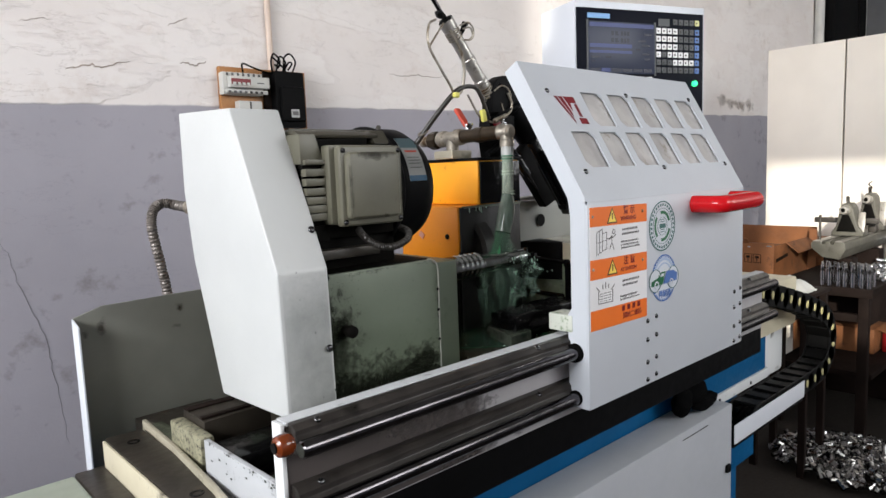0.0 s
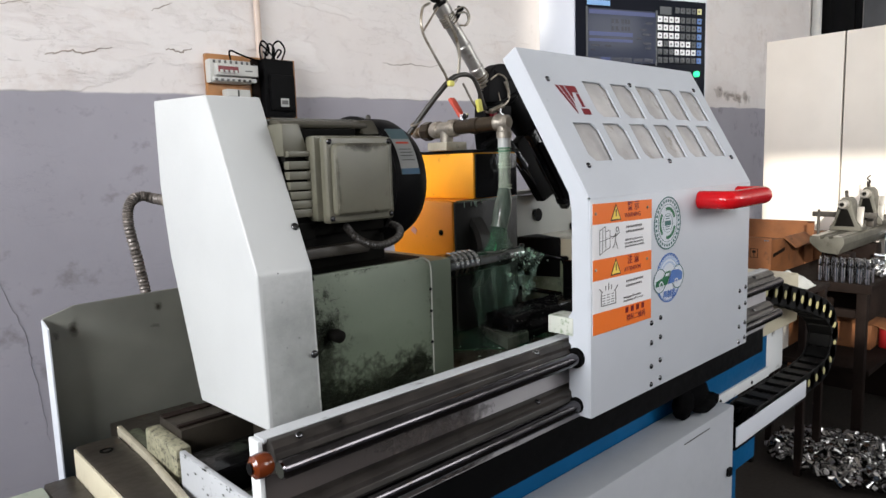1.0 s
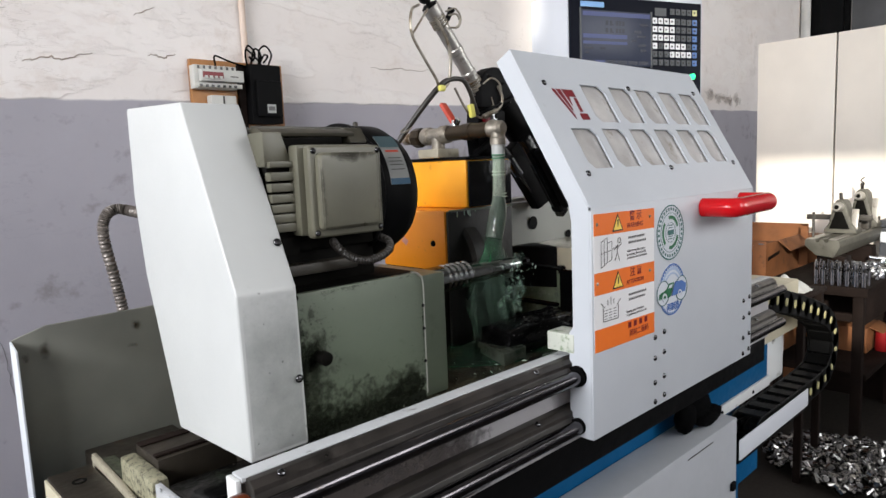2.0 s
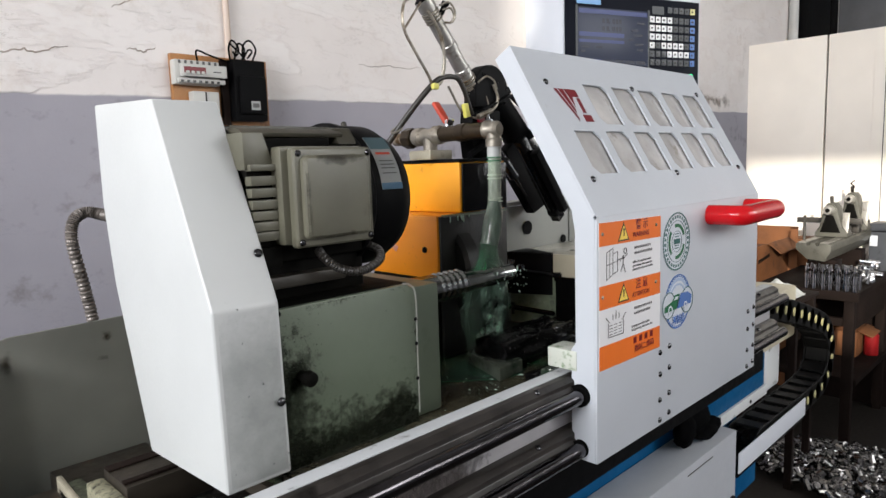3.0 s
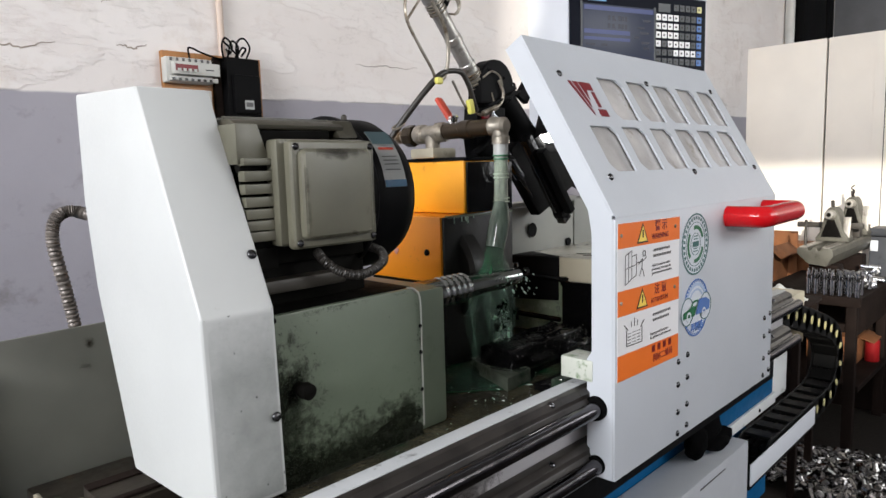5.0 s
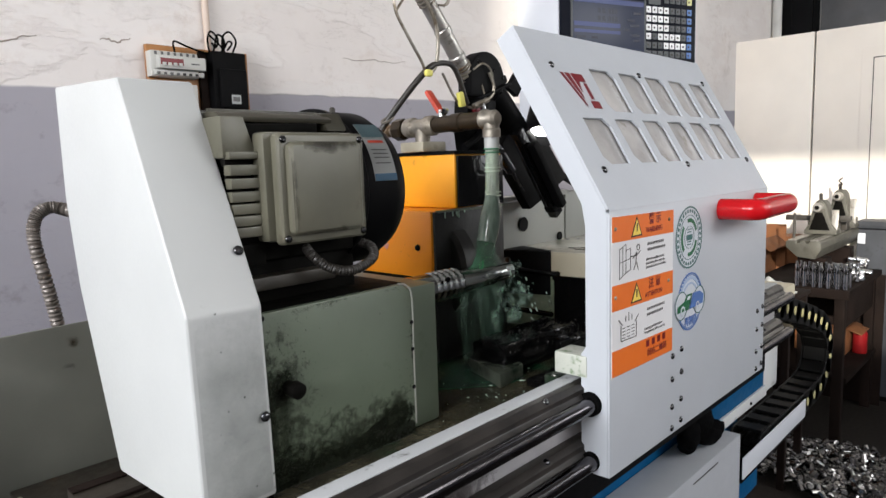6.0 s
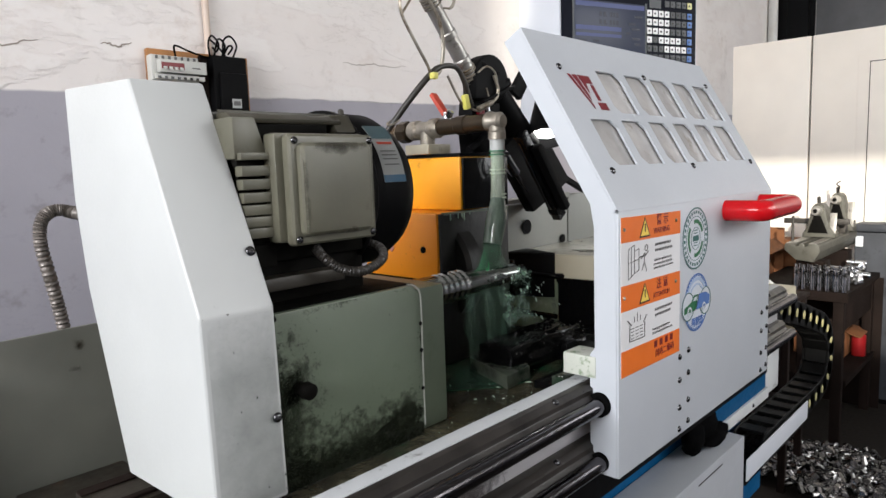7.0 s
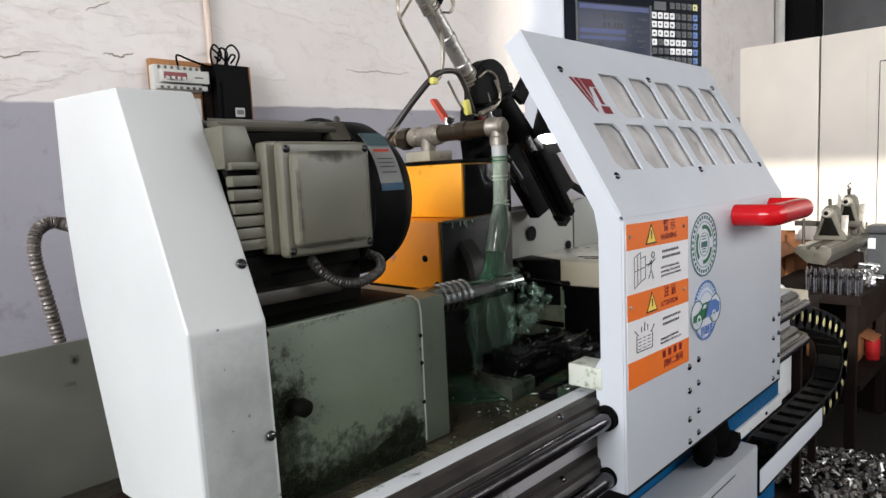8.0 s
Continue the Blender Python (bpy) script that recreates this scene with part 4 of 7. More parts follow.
part("wet_streak", prism([(0.4330, 0.3705), (0.4345, 0.3585), (0.4384, 0.3585), (0.4362, 0.3705)], "z", 1.090, 1.196), WET_FACE, block, "coolant-stained strip")
tool = part("tool_post", prism([(0.396, 0.472), (0.430, 0.371), (0.4362, 0.3705), (0.4172, 0.4725)], "z", 1.157, 1.2475, 0.0012), BLACK, grinder, "black oily tool post")
part("tool_cap", prism([(0.398, 0.4722), (0.431, 0.3715), (0.4385, 0.3715), (0.477, 0.4722)], "z", 1.2477, 1.2492, 0.0005), BLACK, tool)
part("table_face", prism([(0.4145, 0.472), (0.4335, 0.3712), (0.4362, 0.3712), (0.4172, 0.472)], "z", 1.090, 1.1565), WET_FACE, tool, "pale grey-green face wet with coolant")
part("clamp_bar", rod((0.370, 0.441, 1.2165), (0.428, 0.374, 1.204), 0.0058, 12), BLACK_OIL, tool)
part("clamp_arm", rod((0.426, 0.376, 1.204), (0.440, 0.352, 1.199), 0.0062, 12), BLACK_OIL, tool)
part("clamp_bolt", lathe((0.376, 0.437, 1.196), (0.376, 0.437, 1.2385), [(0, 0.0040), (0.034, 0.0040), (0.034, 0.0075), (0.042, 0.0070)], 6), STEEL, tool, "bright hexagon bolt")
part("clamp_nut", lathe((0.392, 0.424, 1.214), (0.392, 0.424, 1.232), [(0, 0.010), (0.010, 0.010), (0.014, 0.006)], 8), SCREW, tool)
part("clamp_stud", rod((0.385, 0.425, 1.206), (0.418, 0.440, 1.206), 0.005, 10), BLACK_OIL, tool)
part("lower_bar", rod((0.398, 0.462, 1.127), (0.410, 0.352, 1.123), 0.0055, 12), BLACK_OIL, tool)
part("lower_bolt", lathe((0.396, 0.452, 1.112), (0.396, 0.452, 1.142), [(0, 0.004), (0.02, 0.004), (0.02, 0.006), (0.026, 0.006)], 6), STEEL, tool)
slab = part("tool_slab", prism([(0.425, 0.358), (0.434, 0.256), (0.4535, 0.256), (0.4365, 0.358)], "z", 1.088, 1.1995, 0.002), BLACK_OIL, grinder, "black oily upright slide plate")
part("slab_bolt", lathe((0.434, 0.360, 1.190), (0.434, 0.360, 1.2085), [(0, 0.006), (0.010, 0.006), (0.010, 0.009), (0.018, 0.008)], 8), BLACK_OIL, slab)
part("slab_edge", prism([(0.428, 0.350), (0.4365, 0.258), (0.4395, 0.258), (0.431, 0.350)], "z", 1.1996, 1.2004), STEEL, slab, "wet bright edge")


def rough_block(x0, x1, y0, y1, z0, z1, seed, amount):
    """A block with lumpy faces, as when it is caked with wet chips."""
    own = box(x0, x1, y0, y1, z0, z1, 0.004)
    bmesh.ops.subdivide_edges(own, edges=own.edges[:], cuts=7, use_grid_fill=True)
    for v in own.verts:
        top = (v.co.z - z0) / (z1 - z0)
        v.co += Vector((noise.noise(v.co * 60 + Vector((seed, 0, 0))), noise.noise(v.co * 60 + Vector((0, seed, 0))), 1.4 * top * noise.noise(v.co * 75 + Vector((0, 0, seed))))) * amount
    return own


part("chip_guard", rough_block(0.112, 0.318, 0.240, 0.310, 1.100, 1.142, 5, 0.0045), BLACK_OIL, grinder, "black casting covered in wet chips", soft=50)
part("chip_guard", rough_block(0.255, 0.372, 0.225, 0.300, 1.088, 1.122, 9, 0.0045), BLACK_OIL, grinder, "black casting covered in wet chips", soft=50)
part("guard_foot", rough_block(0.17, 0.34, 0.250, 0.300, 1.086, 1.104, 2, 0.002), BLACK_OIL, grinder)
# Steel chips, also placed as glints on the wet casting.
chips = bmesh.new()
r = random.Random(300)
for k in range(120):
    x, y = r.uniform(0.112, 0.365), r.uniform(0.238, 0.305)
    z = 1.143 if x < 0.318 else 1.124
    if r.random() < 0.3:
        y, z = 0.2385, r.uniform(1.108, 1.140)
    blob(chips, (x, y, z + r.uniform(-0.002, 0.003)), (0.0008 + 0.0022 * r.random() ** 2, 0.0008 + 0.0020 * r.random() ** 2, 0.0007 + 0.0014 * r.random()), k, sub=1)
tagged(part("swarf_glints", chips, DULL_STEEL, grinder), "steel chips that also stand for wet glints", kind="stuff")
part("fixture", prism([(0.118, 0.335), (0.186, 0.352), (0.200, 0.300), (0.140, 0.226), (0.074, 0.221)], "z", 1.088, 1.111, 0.003), PALE_WET, grinder, "wet grey-green block under the work")
part("fixture", box(0.11, 0.30, 0.160, 0.198, 1.086, 1.100, 0.003), BLACK_OIL, grinder)
part("lug_foot", box(0.088, 0.128, 0.130, 0.150, 1.088, 1.122, 0.003), PALE_WET, grinder, "small pale block")
# Pale flecks: foam, and the tray's wet glints made as shapes.
foam = bmesh.new()
r = random.Random(500)
for k in range(56):
    x = -0.04 + r.random() * 0.22 if k < 46 else -0.18 + r.random() * 0.25
    y = 0.15 + r.random() * 0.18 if k < 46 else 0.14 + r.random() * 0.06
    a = r.uniform(0, 6.283)
    long, short = 0.0004 + 0.0065 * r.random() ** 4, 0.0003 + 0.0011 * r.random() ** 2
    way, side = Vector((math.cos(a), math.sin(a), 0)), Vector((-math.sin(a), math.cos(a), 0))
    top = foam.verts.new((x, y, 1.0918))
    rim = [foam.verts.new(Vector((x, y, 1.0905)) + way * long * math.cos(b) * r.uniform(0.7, 1.3) + side * short * math.sin(b)) for b in (6.283 * q / 7 for q in range(7))]
    for u, v in zip(rim, rim[1:] + rim[:1]):
        foam.faces.new((u, v, top))
tagged(part("foam_glint_flecks", foam, MILKY, grinder), "pale flecks for foam and wet glints on the tray", kind="stuff")


# ---- belt cover ----
cover = thing("belt_cover", (-0.385, 0.33, 1.09), "white folded sheet-metal belt cover beside the motor", "machine cover")
part("shell", prism([(0.297, 1.530), (0.188, 1.300), (0.183, 1.100), (0.389, 1.091), (0.462, 1.302), (0.480, 1.410), (0.477, 1.538)], "x", -0.426, -0.346, 0.004, seg=3), COVER_WHITE, cover, soft=25)
for y, z in ((0.2136, 1.354), (0.184, 1.186)):
    n = (0, -0.906, 0.423) if z > 1.3 else (0, -1, 0)
    part("cover_bolt", dome((-0.354, y - 0.001, z), n, 0.0054), SCREW, cover)
chips = bmesh.new()
r = random.Random(31)
for k in range(24):
    if k < 4:
        x, y, z, n = r.uniform(-0.424, -0.350), 0.1868, 1.3005 + r.uniform(-0.0015, 0.0015), 0
    elif k < 16:
        z = r.uniform(1.10, 1.298)
        x, y = -0.3478 + r.uniform(-0.0012, 0.001), 0.1826 + 0.005 * (z - 1.1) / 0.2
    else:
        x, z = r.uniform(-0.42, -0.355), r.uniform(1.105, 1.28)
        y = 0.1826 + 0.005 * (z - 1.1) / 0.2
    size = 0.0003 + 0.0009 * r.random() ** 3
    chips.faces.new([chips.verts.new((x + size * r.uniform(0.5, 1.2) * math.cos(a), y - 0.0004, z + size * r.uniform(0.6, 2.2) * math.sin(a))) for a in (6.283 * q / 6 for q in range(6))])
bmesh.ops.solidify(chips, geom=chips.faces[:], thickness=0.0003)
tagged(part("paint_chips", chips, OIL_STAIN, cover), "small dark chips in the paint", kind="stuff")
# Thin grime that also darkens the front face, shade put into colour.
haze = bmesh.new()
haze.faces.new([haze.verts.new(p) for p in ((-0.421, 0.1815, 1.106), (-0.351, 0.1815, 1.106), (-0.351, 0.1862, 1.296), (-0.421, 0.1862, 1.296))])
part("grime", haze, COVER_GRIME_SHADE, cover, "thin grey-green grime with painted shade")
part("hinge_pin", dome((-0.346, 0.19, 1.285), (1, 0, 0), 0.003), BLACK, cover)

# ---- motor ----
motor = thing("electric_motor", (-0.22, 0.32, 1.285), "grey electric motor with black fan cowl and square terminal box", "motor")
MX, MY, MZ, MR = -0.345, 0.325, 1.405, 0.098
# Barrel and flank nearly black: shade between the fins put into colour.
part("barrel", lathe((MX, MY, MZ), (-0.15, MY, MZ), [(0, MR - 0.016), (0.19, MR - 0.016)], 40), GREASE_AND_SHADE, motor, "black motor barrel, shade between the fins painted in")
for z in (1.4345, 1.4205, 1.4065, 1.3935, 1.3810, 1.3690):
    part("fin", prism([(MY - 0.092, z - 0.0054), (MY - 0.092, z + 0.0054), (MY - 0.05, z + 0.0061), (MY - 0.05, z - 0.0061)], "x", MX, -0.178, 0.0014), MOTOR_GREY, motor)
part("upper_fin", prism([(MY - 0.092, 1.4460), (MY - 0.092, 1.4535), (MY - 0.05, 1.4545), (MY - 0.05, 1.4445)], "x", MX, -0.178, 0.0014), MOTOR_GREY, motor)
for k in range(-2, 5):
    y = MY + 0.0205 * k
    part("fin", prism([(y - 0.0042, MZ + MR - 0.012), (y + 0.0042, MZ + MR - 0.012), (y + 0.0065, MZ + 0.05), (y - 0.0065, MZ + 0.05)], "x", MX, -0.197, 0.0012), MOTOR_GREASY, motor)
part("flank", box(MX, -0.18, MY - 0.082, MY - 0.055, MZ - 0.070, MZ + 0.066, 0.003), GREASE_AND_SHADE, motor, "black motor flank with painted shade between the fins")
# Black cradle: the shade under the motor is put into its colour.
part("cradle", box(MX, -0.17, MY - 0.068, MY + 0.075, 1.285, 1.335, 0.004), GREASE_AND_SHADE, motor)
part("fan_cowl", lathe((-0.175, MY, MZ), (-0.07, MY, MZ), [(0, MR), (0.004, MR + 0.004), (0.055, MR + 0.003), (0.078, MR - 0.008), (0.092, MR - 0.03), (0.098, MR - 0.055), (0.099, 0.002)], 44), FAN_BLACK, motor, "black rounded fan cowl", soft=60)
arc = bmesh.new()
rows = []
for k in range(11):
    a = radians(186 + 46 * k / 10)
    rows.append([arc.verts.new((x, MY + (MR + 0.0046) * math.cos(a), MZ - (MR + 0.0046) * math.sin(a))) for x in (-0.158, -0.122)])
for u, v in zip(rows, rows[1:]):
    arc.faces.new((u[0], u[1], v[1], v[0]))
bmesh.ops.solidify(arc, geom=arc.faces[:], thickness=0.0006)
name_plate = part("name_plate", arc, PLATE_PALE, motor, "pale rating plate with blue bands")
for lo, hi, m in ((219, 232, PLATE_TEAL), (186, 191, PLATE_BLUE), (214, 216, RED_PAINT), (208, 208.8, PRINT_GREY), (205, 205.8, PRINT_GREY), (202, 202.8, PRINT_GREY), (198, 198.8, PRINT_GREY)):
    arc, rows = bmesh.new(), []
    for k in range(5):
        a = radians(lo + (hi - lo) * k / 4)
        rows.append([arc.verts.new((x, MY + (MR + 0.0056) * math.cos(a), MZ - (MR + 0.0056) * math.sin(a))) for x in ((-0.158, -0.122) if m in (PLATE_BLUE, PLATE_TEAL) else (-0.153, -0.128))])
    for u, v in zip(rows, rows[1:]):
        arc.faces.new((u[0], u[1], v[1], v[0]))
    bmesh.ops.solidify(arc, geom=arc.faces[:], thickness=0.0004)
    part("plate_band", arc, m, name_plate)
tbox = part("terminal_box", box(-0.312, -0.186, 0.222, 0.262, 1.356, 1.474, 0.006), MOTOR_GREY, motor, "square grey terminal box")
lid = box(-0.305, -0.188, 0.206, 0.2215, 1.353, 1.472, 0.006, seg=3)
part("lid", lid, MOTOR_GREY, tbox, "grey lid with a raised square middle")
part("lid_middle", prism([(-0.296, 1.363), (-0.198, 1.363), (-0.198, 1.463), (-0.296, 1.463)], "y", 0.196, 0.216, 0.0095, seg=3), MOTOR_GREY, tbox)
part("lid_grease", box(-0.2955, -0.1985, 0.1956, 0.1957, 1.3635, 1.4625), LID_GRIME, tbox, "greasy brown film on the lid")
for x in (-0.298, -0.195):
    for z in (1.360, 1.465):
        part("lid_screw", dome((x, 0.206, z), (0, -1, 0), 0.0042), SCREW, tbox)
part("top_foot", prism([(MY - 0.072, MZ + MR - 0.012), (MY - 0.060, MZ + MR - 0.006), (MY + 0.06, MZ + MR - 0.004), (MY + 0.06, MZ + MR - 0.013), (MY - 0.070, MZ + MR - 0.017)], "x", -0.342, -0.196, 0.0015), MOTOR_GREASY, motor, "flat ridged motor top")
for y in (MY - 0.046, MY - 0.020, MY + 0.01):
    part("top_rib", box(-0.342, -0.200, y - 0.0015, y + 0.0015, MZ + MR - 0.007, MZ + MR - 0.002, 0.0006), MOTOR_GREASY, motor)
part("flange_lug", prism([(MY - 0.076, MZ + MR - 0.026), (MY - 0.062, MZ + MR - 0.004), (MY + 0.05, MZ + MR + 0.003), (MY + 0.05, MZ + MR - 0.03)], "x", -0.206, -0.176, 0.003), MOTOR_GREASY, motor)
part("cowl_collar", lathe((-0.180, MY, MZ), (-0.168, MY, MZ), [(0, MR - 0.002), (0.0015, MR + 0.0068), (0.008, MR + 0.0068), (0.0115, MR + 0.0045)], 48), FAN_BLACK, motor, "black rolled collar of the cowl", soft=60)
part("neck_gap", prism([(-0.322, 1.4835), (-0.226, 1.4855), (-0.226, 1.4745), (-0.296, 1.4745), (-0.306, 1.447)], "y", 0.2425, 0.270, 0.002), GREASE_AND_SHADE, motor, "black gap above the terminal box")
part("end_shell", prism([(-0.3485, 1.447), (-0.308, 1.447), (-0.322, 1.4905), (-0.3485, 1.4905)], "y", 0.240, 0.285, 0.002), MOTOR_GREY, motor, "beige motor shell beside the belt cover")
part("motor_side", box(-0.338, -0.306, 0.238, 0.262, 1.330, 1.356, 0.003), GREASE_AND_SHADE, motor)
part("eye_bolt", lathe((-0.155, MY - 0.02, MZ + MR), (-0.155, MY - 0.02, MZ + MR + 0.012), [(0, 0.004), (0.006, 0.004), (0.008, 0.002)], 10), GALV_DARK, motor)
part("bracket", box(-0.335, -0.215, 0.236, 0.275, 1.303, 1.318, 0.003), TARNISH, motor, "grey mounting bar")


def flexible_conduit(pts, r, n, bm=None):
    """A ribbed metal hose: a tube with a ridge every few millimetres."""
    return tube(pts, r, 12, bm, steps=n, radius=lambda t: 1.0 + 0.15 * math.sin(t * n * len(pts) * math.pi / 1.5))


part("cable_conduit", flexible_conduit([(-0.262, 0.228, 1.346), (-0.262, 0.214, 1.336), (-0.248, 0.206, 1.323), (-0.225, 0.202, 1.316), (-0.200, 0.204, 1.318), (-0.176, 0.212, 1.326), (-0.166, 0.228, 1.336), (-0.170, 0.25, 1.342)], 0.0053, 18), HOSE_GREY, motor, "dark ribbed cable conduit")
part("cable_tag", placed(box(-0.0005, 0.0005, -0.008, 0.008, -0.006, 0.006, 0.0003), Matrix.Translation((0.1065, 0.508, 1.291)) @ Matrix.Rotation(radians(35), 4, "X")), PINK, wheel_head, "small pink tag")

# ---- spindle and workpiece: they turn ----
AX_Y, AX_Z = 0.335, 1.238
spindle = thing("spindle", (-0.06, AX_Y, AX_Z), "wet steel spindle nose with ribs, holding a round workpiece", "spindle")
prof = [(0, 0.024), (0.062, 0.024)]
for k in range(5):
    d = 0.064 + 0.0135 * k
    prof += [(d, 0.0222), (d + 0.0035, 0.0252), (d + 0.0060, 0.0252), (d + 0.0095, 0.0222)]
prof += [(0.135, 0.019), (0.14, 0.017)]
nose = part("ribbed_nose", lathe((-0.024, AX_Y, AX_Z), (0.2, AX_Y, AX_Z), prof, 32), WET_STEEL, spindle, "wet ribbed steel nose")
part("driver_pin", rod((0.06, AX_Y, AX_Z + 0.022), (0.06, AX_Y, AX_Z + 0.030), 0.004, 10), BLACK, nose)
part("workpiece", lathe((0.095, AX_Y, AX_Z), (0.27, AX_Y, AX_Z), [(0, 0.0195), (0.012, 0.0210), (0.060, 0.0210), (0.062, 0.0190), (0.100, 0.0190), (0.102, 0.0155), (0.150, 0.0155), (0.153, 0.011)], 28), WET_STEEL, spindle, "wet ground steel shaft")
part("flat", box(0.225, 0.245, AX_Y - 0.004, AX_Y + 0.004, AX_Z + 0.0150, AX_Z + 0.0164), STEEL, spindle)

# ---- sliding guard ----
guard = thing("sliding_guard", (0.3, 0.05, 1.035), "white sheet-metal sliding guard with small windows and red handle", "machine guard")
GX0, GX1, GZ0, KNEE, GT = 0.012, 0.578, 1.036, 1.372, 0.273
SLOPE = Matrix(((1, 0, 0, 0), (0, 0.505, -0.863, 0), (0, 0.863, 0.505, KNEE), (0, 0, 0, 1)))
part("front_panel", box(GX0, GX1, 0.0, 0.003, GZ0, KNEE, 0.0006), GUARD_PAINT, guard, "white front panel")


def window_shape(x, v0, v1, w=0.062, c=0.012):
    return [(x, v0 + c), (x + c, v0), (x + w, v0), (x + w, v1 - c), (x + w - c, v1), (x, v1)]


V = lambda z: (z - KNEE) / 0.863
windows = [window_shape(0.150 + 0.0842 * k, V(1.4985), V(1.5605), 0.065) for k in range(5)] + [window_shape(0.064 + 0.0822 * k, V(1.4265), V(1.4875)) for k in range(6)]
upper = part("upper_panel", plate([(GX0, 0), (GX1, 0), (GX1 + 0.012, GT), (GX0, GT)], windows, 0.003, SLOPE), GUARD_PAINT, guard, "white sloping panel with eleven openings")
for w in windows:
    us, vs = [p[0] for p in w], [p[1] for p in w]
    part("window_pane", placed(box(min(us) - 0.006, max(us) + 0.006, min(vs) - 0.006, max(vs) + 0.006, -0.0075, -0.0045, 0.0006), SLOPE), PANE, upper, "frosted grey plastic pane")
part("knee_bend", rod((GX0, 0.0024, KNEE - 0.0006), (GX1, 0.0024, KNEE - 0.0006), 0.0026, 12), GUARD_PAINT, guard)
on_edge = lambda v, w: (0.505 * v - 0.863 * w, KNEE + 0.863 * v + 0.505 * w)
side = [(0.0032, GZ0), (0.0032, KNEE - 0.001), on_edge(GT, -0.0032), on_edge(GT, -0.031), (0.038, 1.380), (0.033, 1.352), (0.033, 1.20), (0.040, 1.19), (0.040, GZ0)]
for x, label in ((GX0, "white folded side with two rod openings"), (GX1 - 0.003, "white folded side")):
    part("side_flange", prism(side, "x", x, x + 0.003), GUARD_PAINT, guard, label)
part("guard_lug", box(0.0105, 0.050, 0.0315, 0.079, 1.160, 1.188, 0.002), LUG_PAINT, guard, "chipped white lug speckled with green")
part("top_flange", placed(box(GX0 + 0.0031, GX1 + 0.010, GT - 0.003, GT, -0.031, -0.0032), SLOPE), GUARD_PAINT, guard)
for z in (1.128, 1.052):
    part("rod_bearing", lathe((0.004, 0.026, z), (0.05, 0.026, z), [(0, 0.010), (0.001, 0.0155 if z > 1.1 else 0.0125), (0.044, 0.0155 if z > 1.1 else 0.0125), (0.045, 0.010)], 24), RUBBER, guard, "black rubber rod wiper")
for x, y, z in ((0.055, 0.106, 1.558), (0.300, 0.107, 1.561), (0.553, 0.108, 1.564), (0.049, 0.027, 1.420), (0.298, 0.028, 1.421), (0.553, 0.029, 1.423)):
    v = (z - KNEE) / 0.863
    part("window_screw", dome(SLOPE @ Vector((x, v, 0)), (0, -0.863, 0.505), 0.0050), SCREW, guard)
for xs in ((0.189, 0.219), (0.539, 0.567)):
    for z in (1.153, 1.119, 1.078, 1.046):
        for i, x in enumerate(xs):
            part("rivet", dome((x, 0.0, z + (0.003 if i else -0.001)), (0, -1, 0), 0.0046), SCREW, guard)
HY = -0.054
grip = tube([(0.358, 0.0, 1.349), (0.358, -0.020, 1.349), (0.358, HY + 0.012, 1.349), (0.362, HY + 0.003, 1.349), (0.371, HY, 1.349), (0.40, HY, 1.349), (0.46, HY, 1.350), (0.500, HY, 1.350), (0.511, HY + 0.003, 1.350), (0.517, HY + 0.012, 1.350), (0.518, -0.02, 1.350), (0.518, 0.0, 1.350)], 0.0165, 20)
part("handle", grip, RED, guard, "glossy red plastic pull handle", soft=80)

# logo, two plain shapes in dark red
def on_slope(u0, u1, z0, z1):
    return [(u0, V(z0)), (u1, V(z0)), (u1, V(z1)), (u0, V(z1))]


LOGO = SLOPE @ Matrix.Translation((0, 0, 0.0004))
logo = flat([(0.0660, V(1.549)), (0.0727, V(1.549)), (0.0933, V(1.506)), (0.0916, V(1.502))], LOGO)
flat([(0.0769, V(1.549)), (0.0878, V(1.549)), (0.0950, V(1.519)), (0.0933, V(1.513))], LOGO, bm=logo)
flat([(0.0912, V(1.549)), (0.1198, V(1.549)), (0.1206, V(1.538)), (0.1030, V(1.538)), (0.0988, V(1.523))], LOGO, bm=logo)
flat(on_slope(0.1122, 0.1198, 1.514, 1.536), LOGO, bm=logo)
flat(on_slope(0.1072, 0.1282, 1.501, 1.511), LOGO, bm=logo)
part("emblem", logo, LOGO_RED, guard, "dark red angular emblem")

# warning sticker
LAB = FACE @ Matrix.Translation((0.016, 1.165, 0.0003))
sticker = part("warning_sticker", flat([(0, 0), (0.170, -0.003), (0.169, 0.196), (0, 0.199)], LAB, 0.0006), PRINT_WHITE, guard, "orange and white safety sticker with pictograms")
LAY = LAB @ Matrix.Translation((0, 0, 0.0007))
for z0, z1 in ((0.168, 0.199), (0.083, 0.115), (0.0, 0.033)):
    s = lambda x, z: (x, z - 0.003 * x / 0.17)
    part("orange_band", flat([s(0, z0), s(0.1695, z0), s(0.1693, z1), s(0, z1)], LAY, 0.0002), ORANGE, sticker)
INKED = LAY @ Matrix.Translation((0, 0, 0.0004))
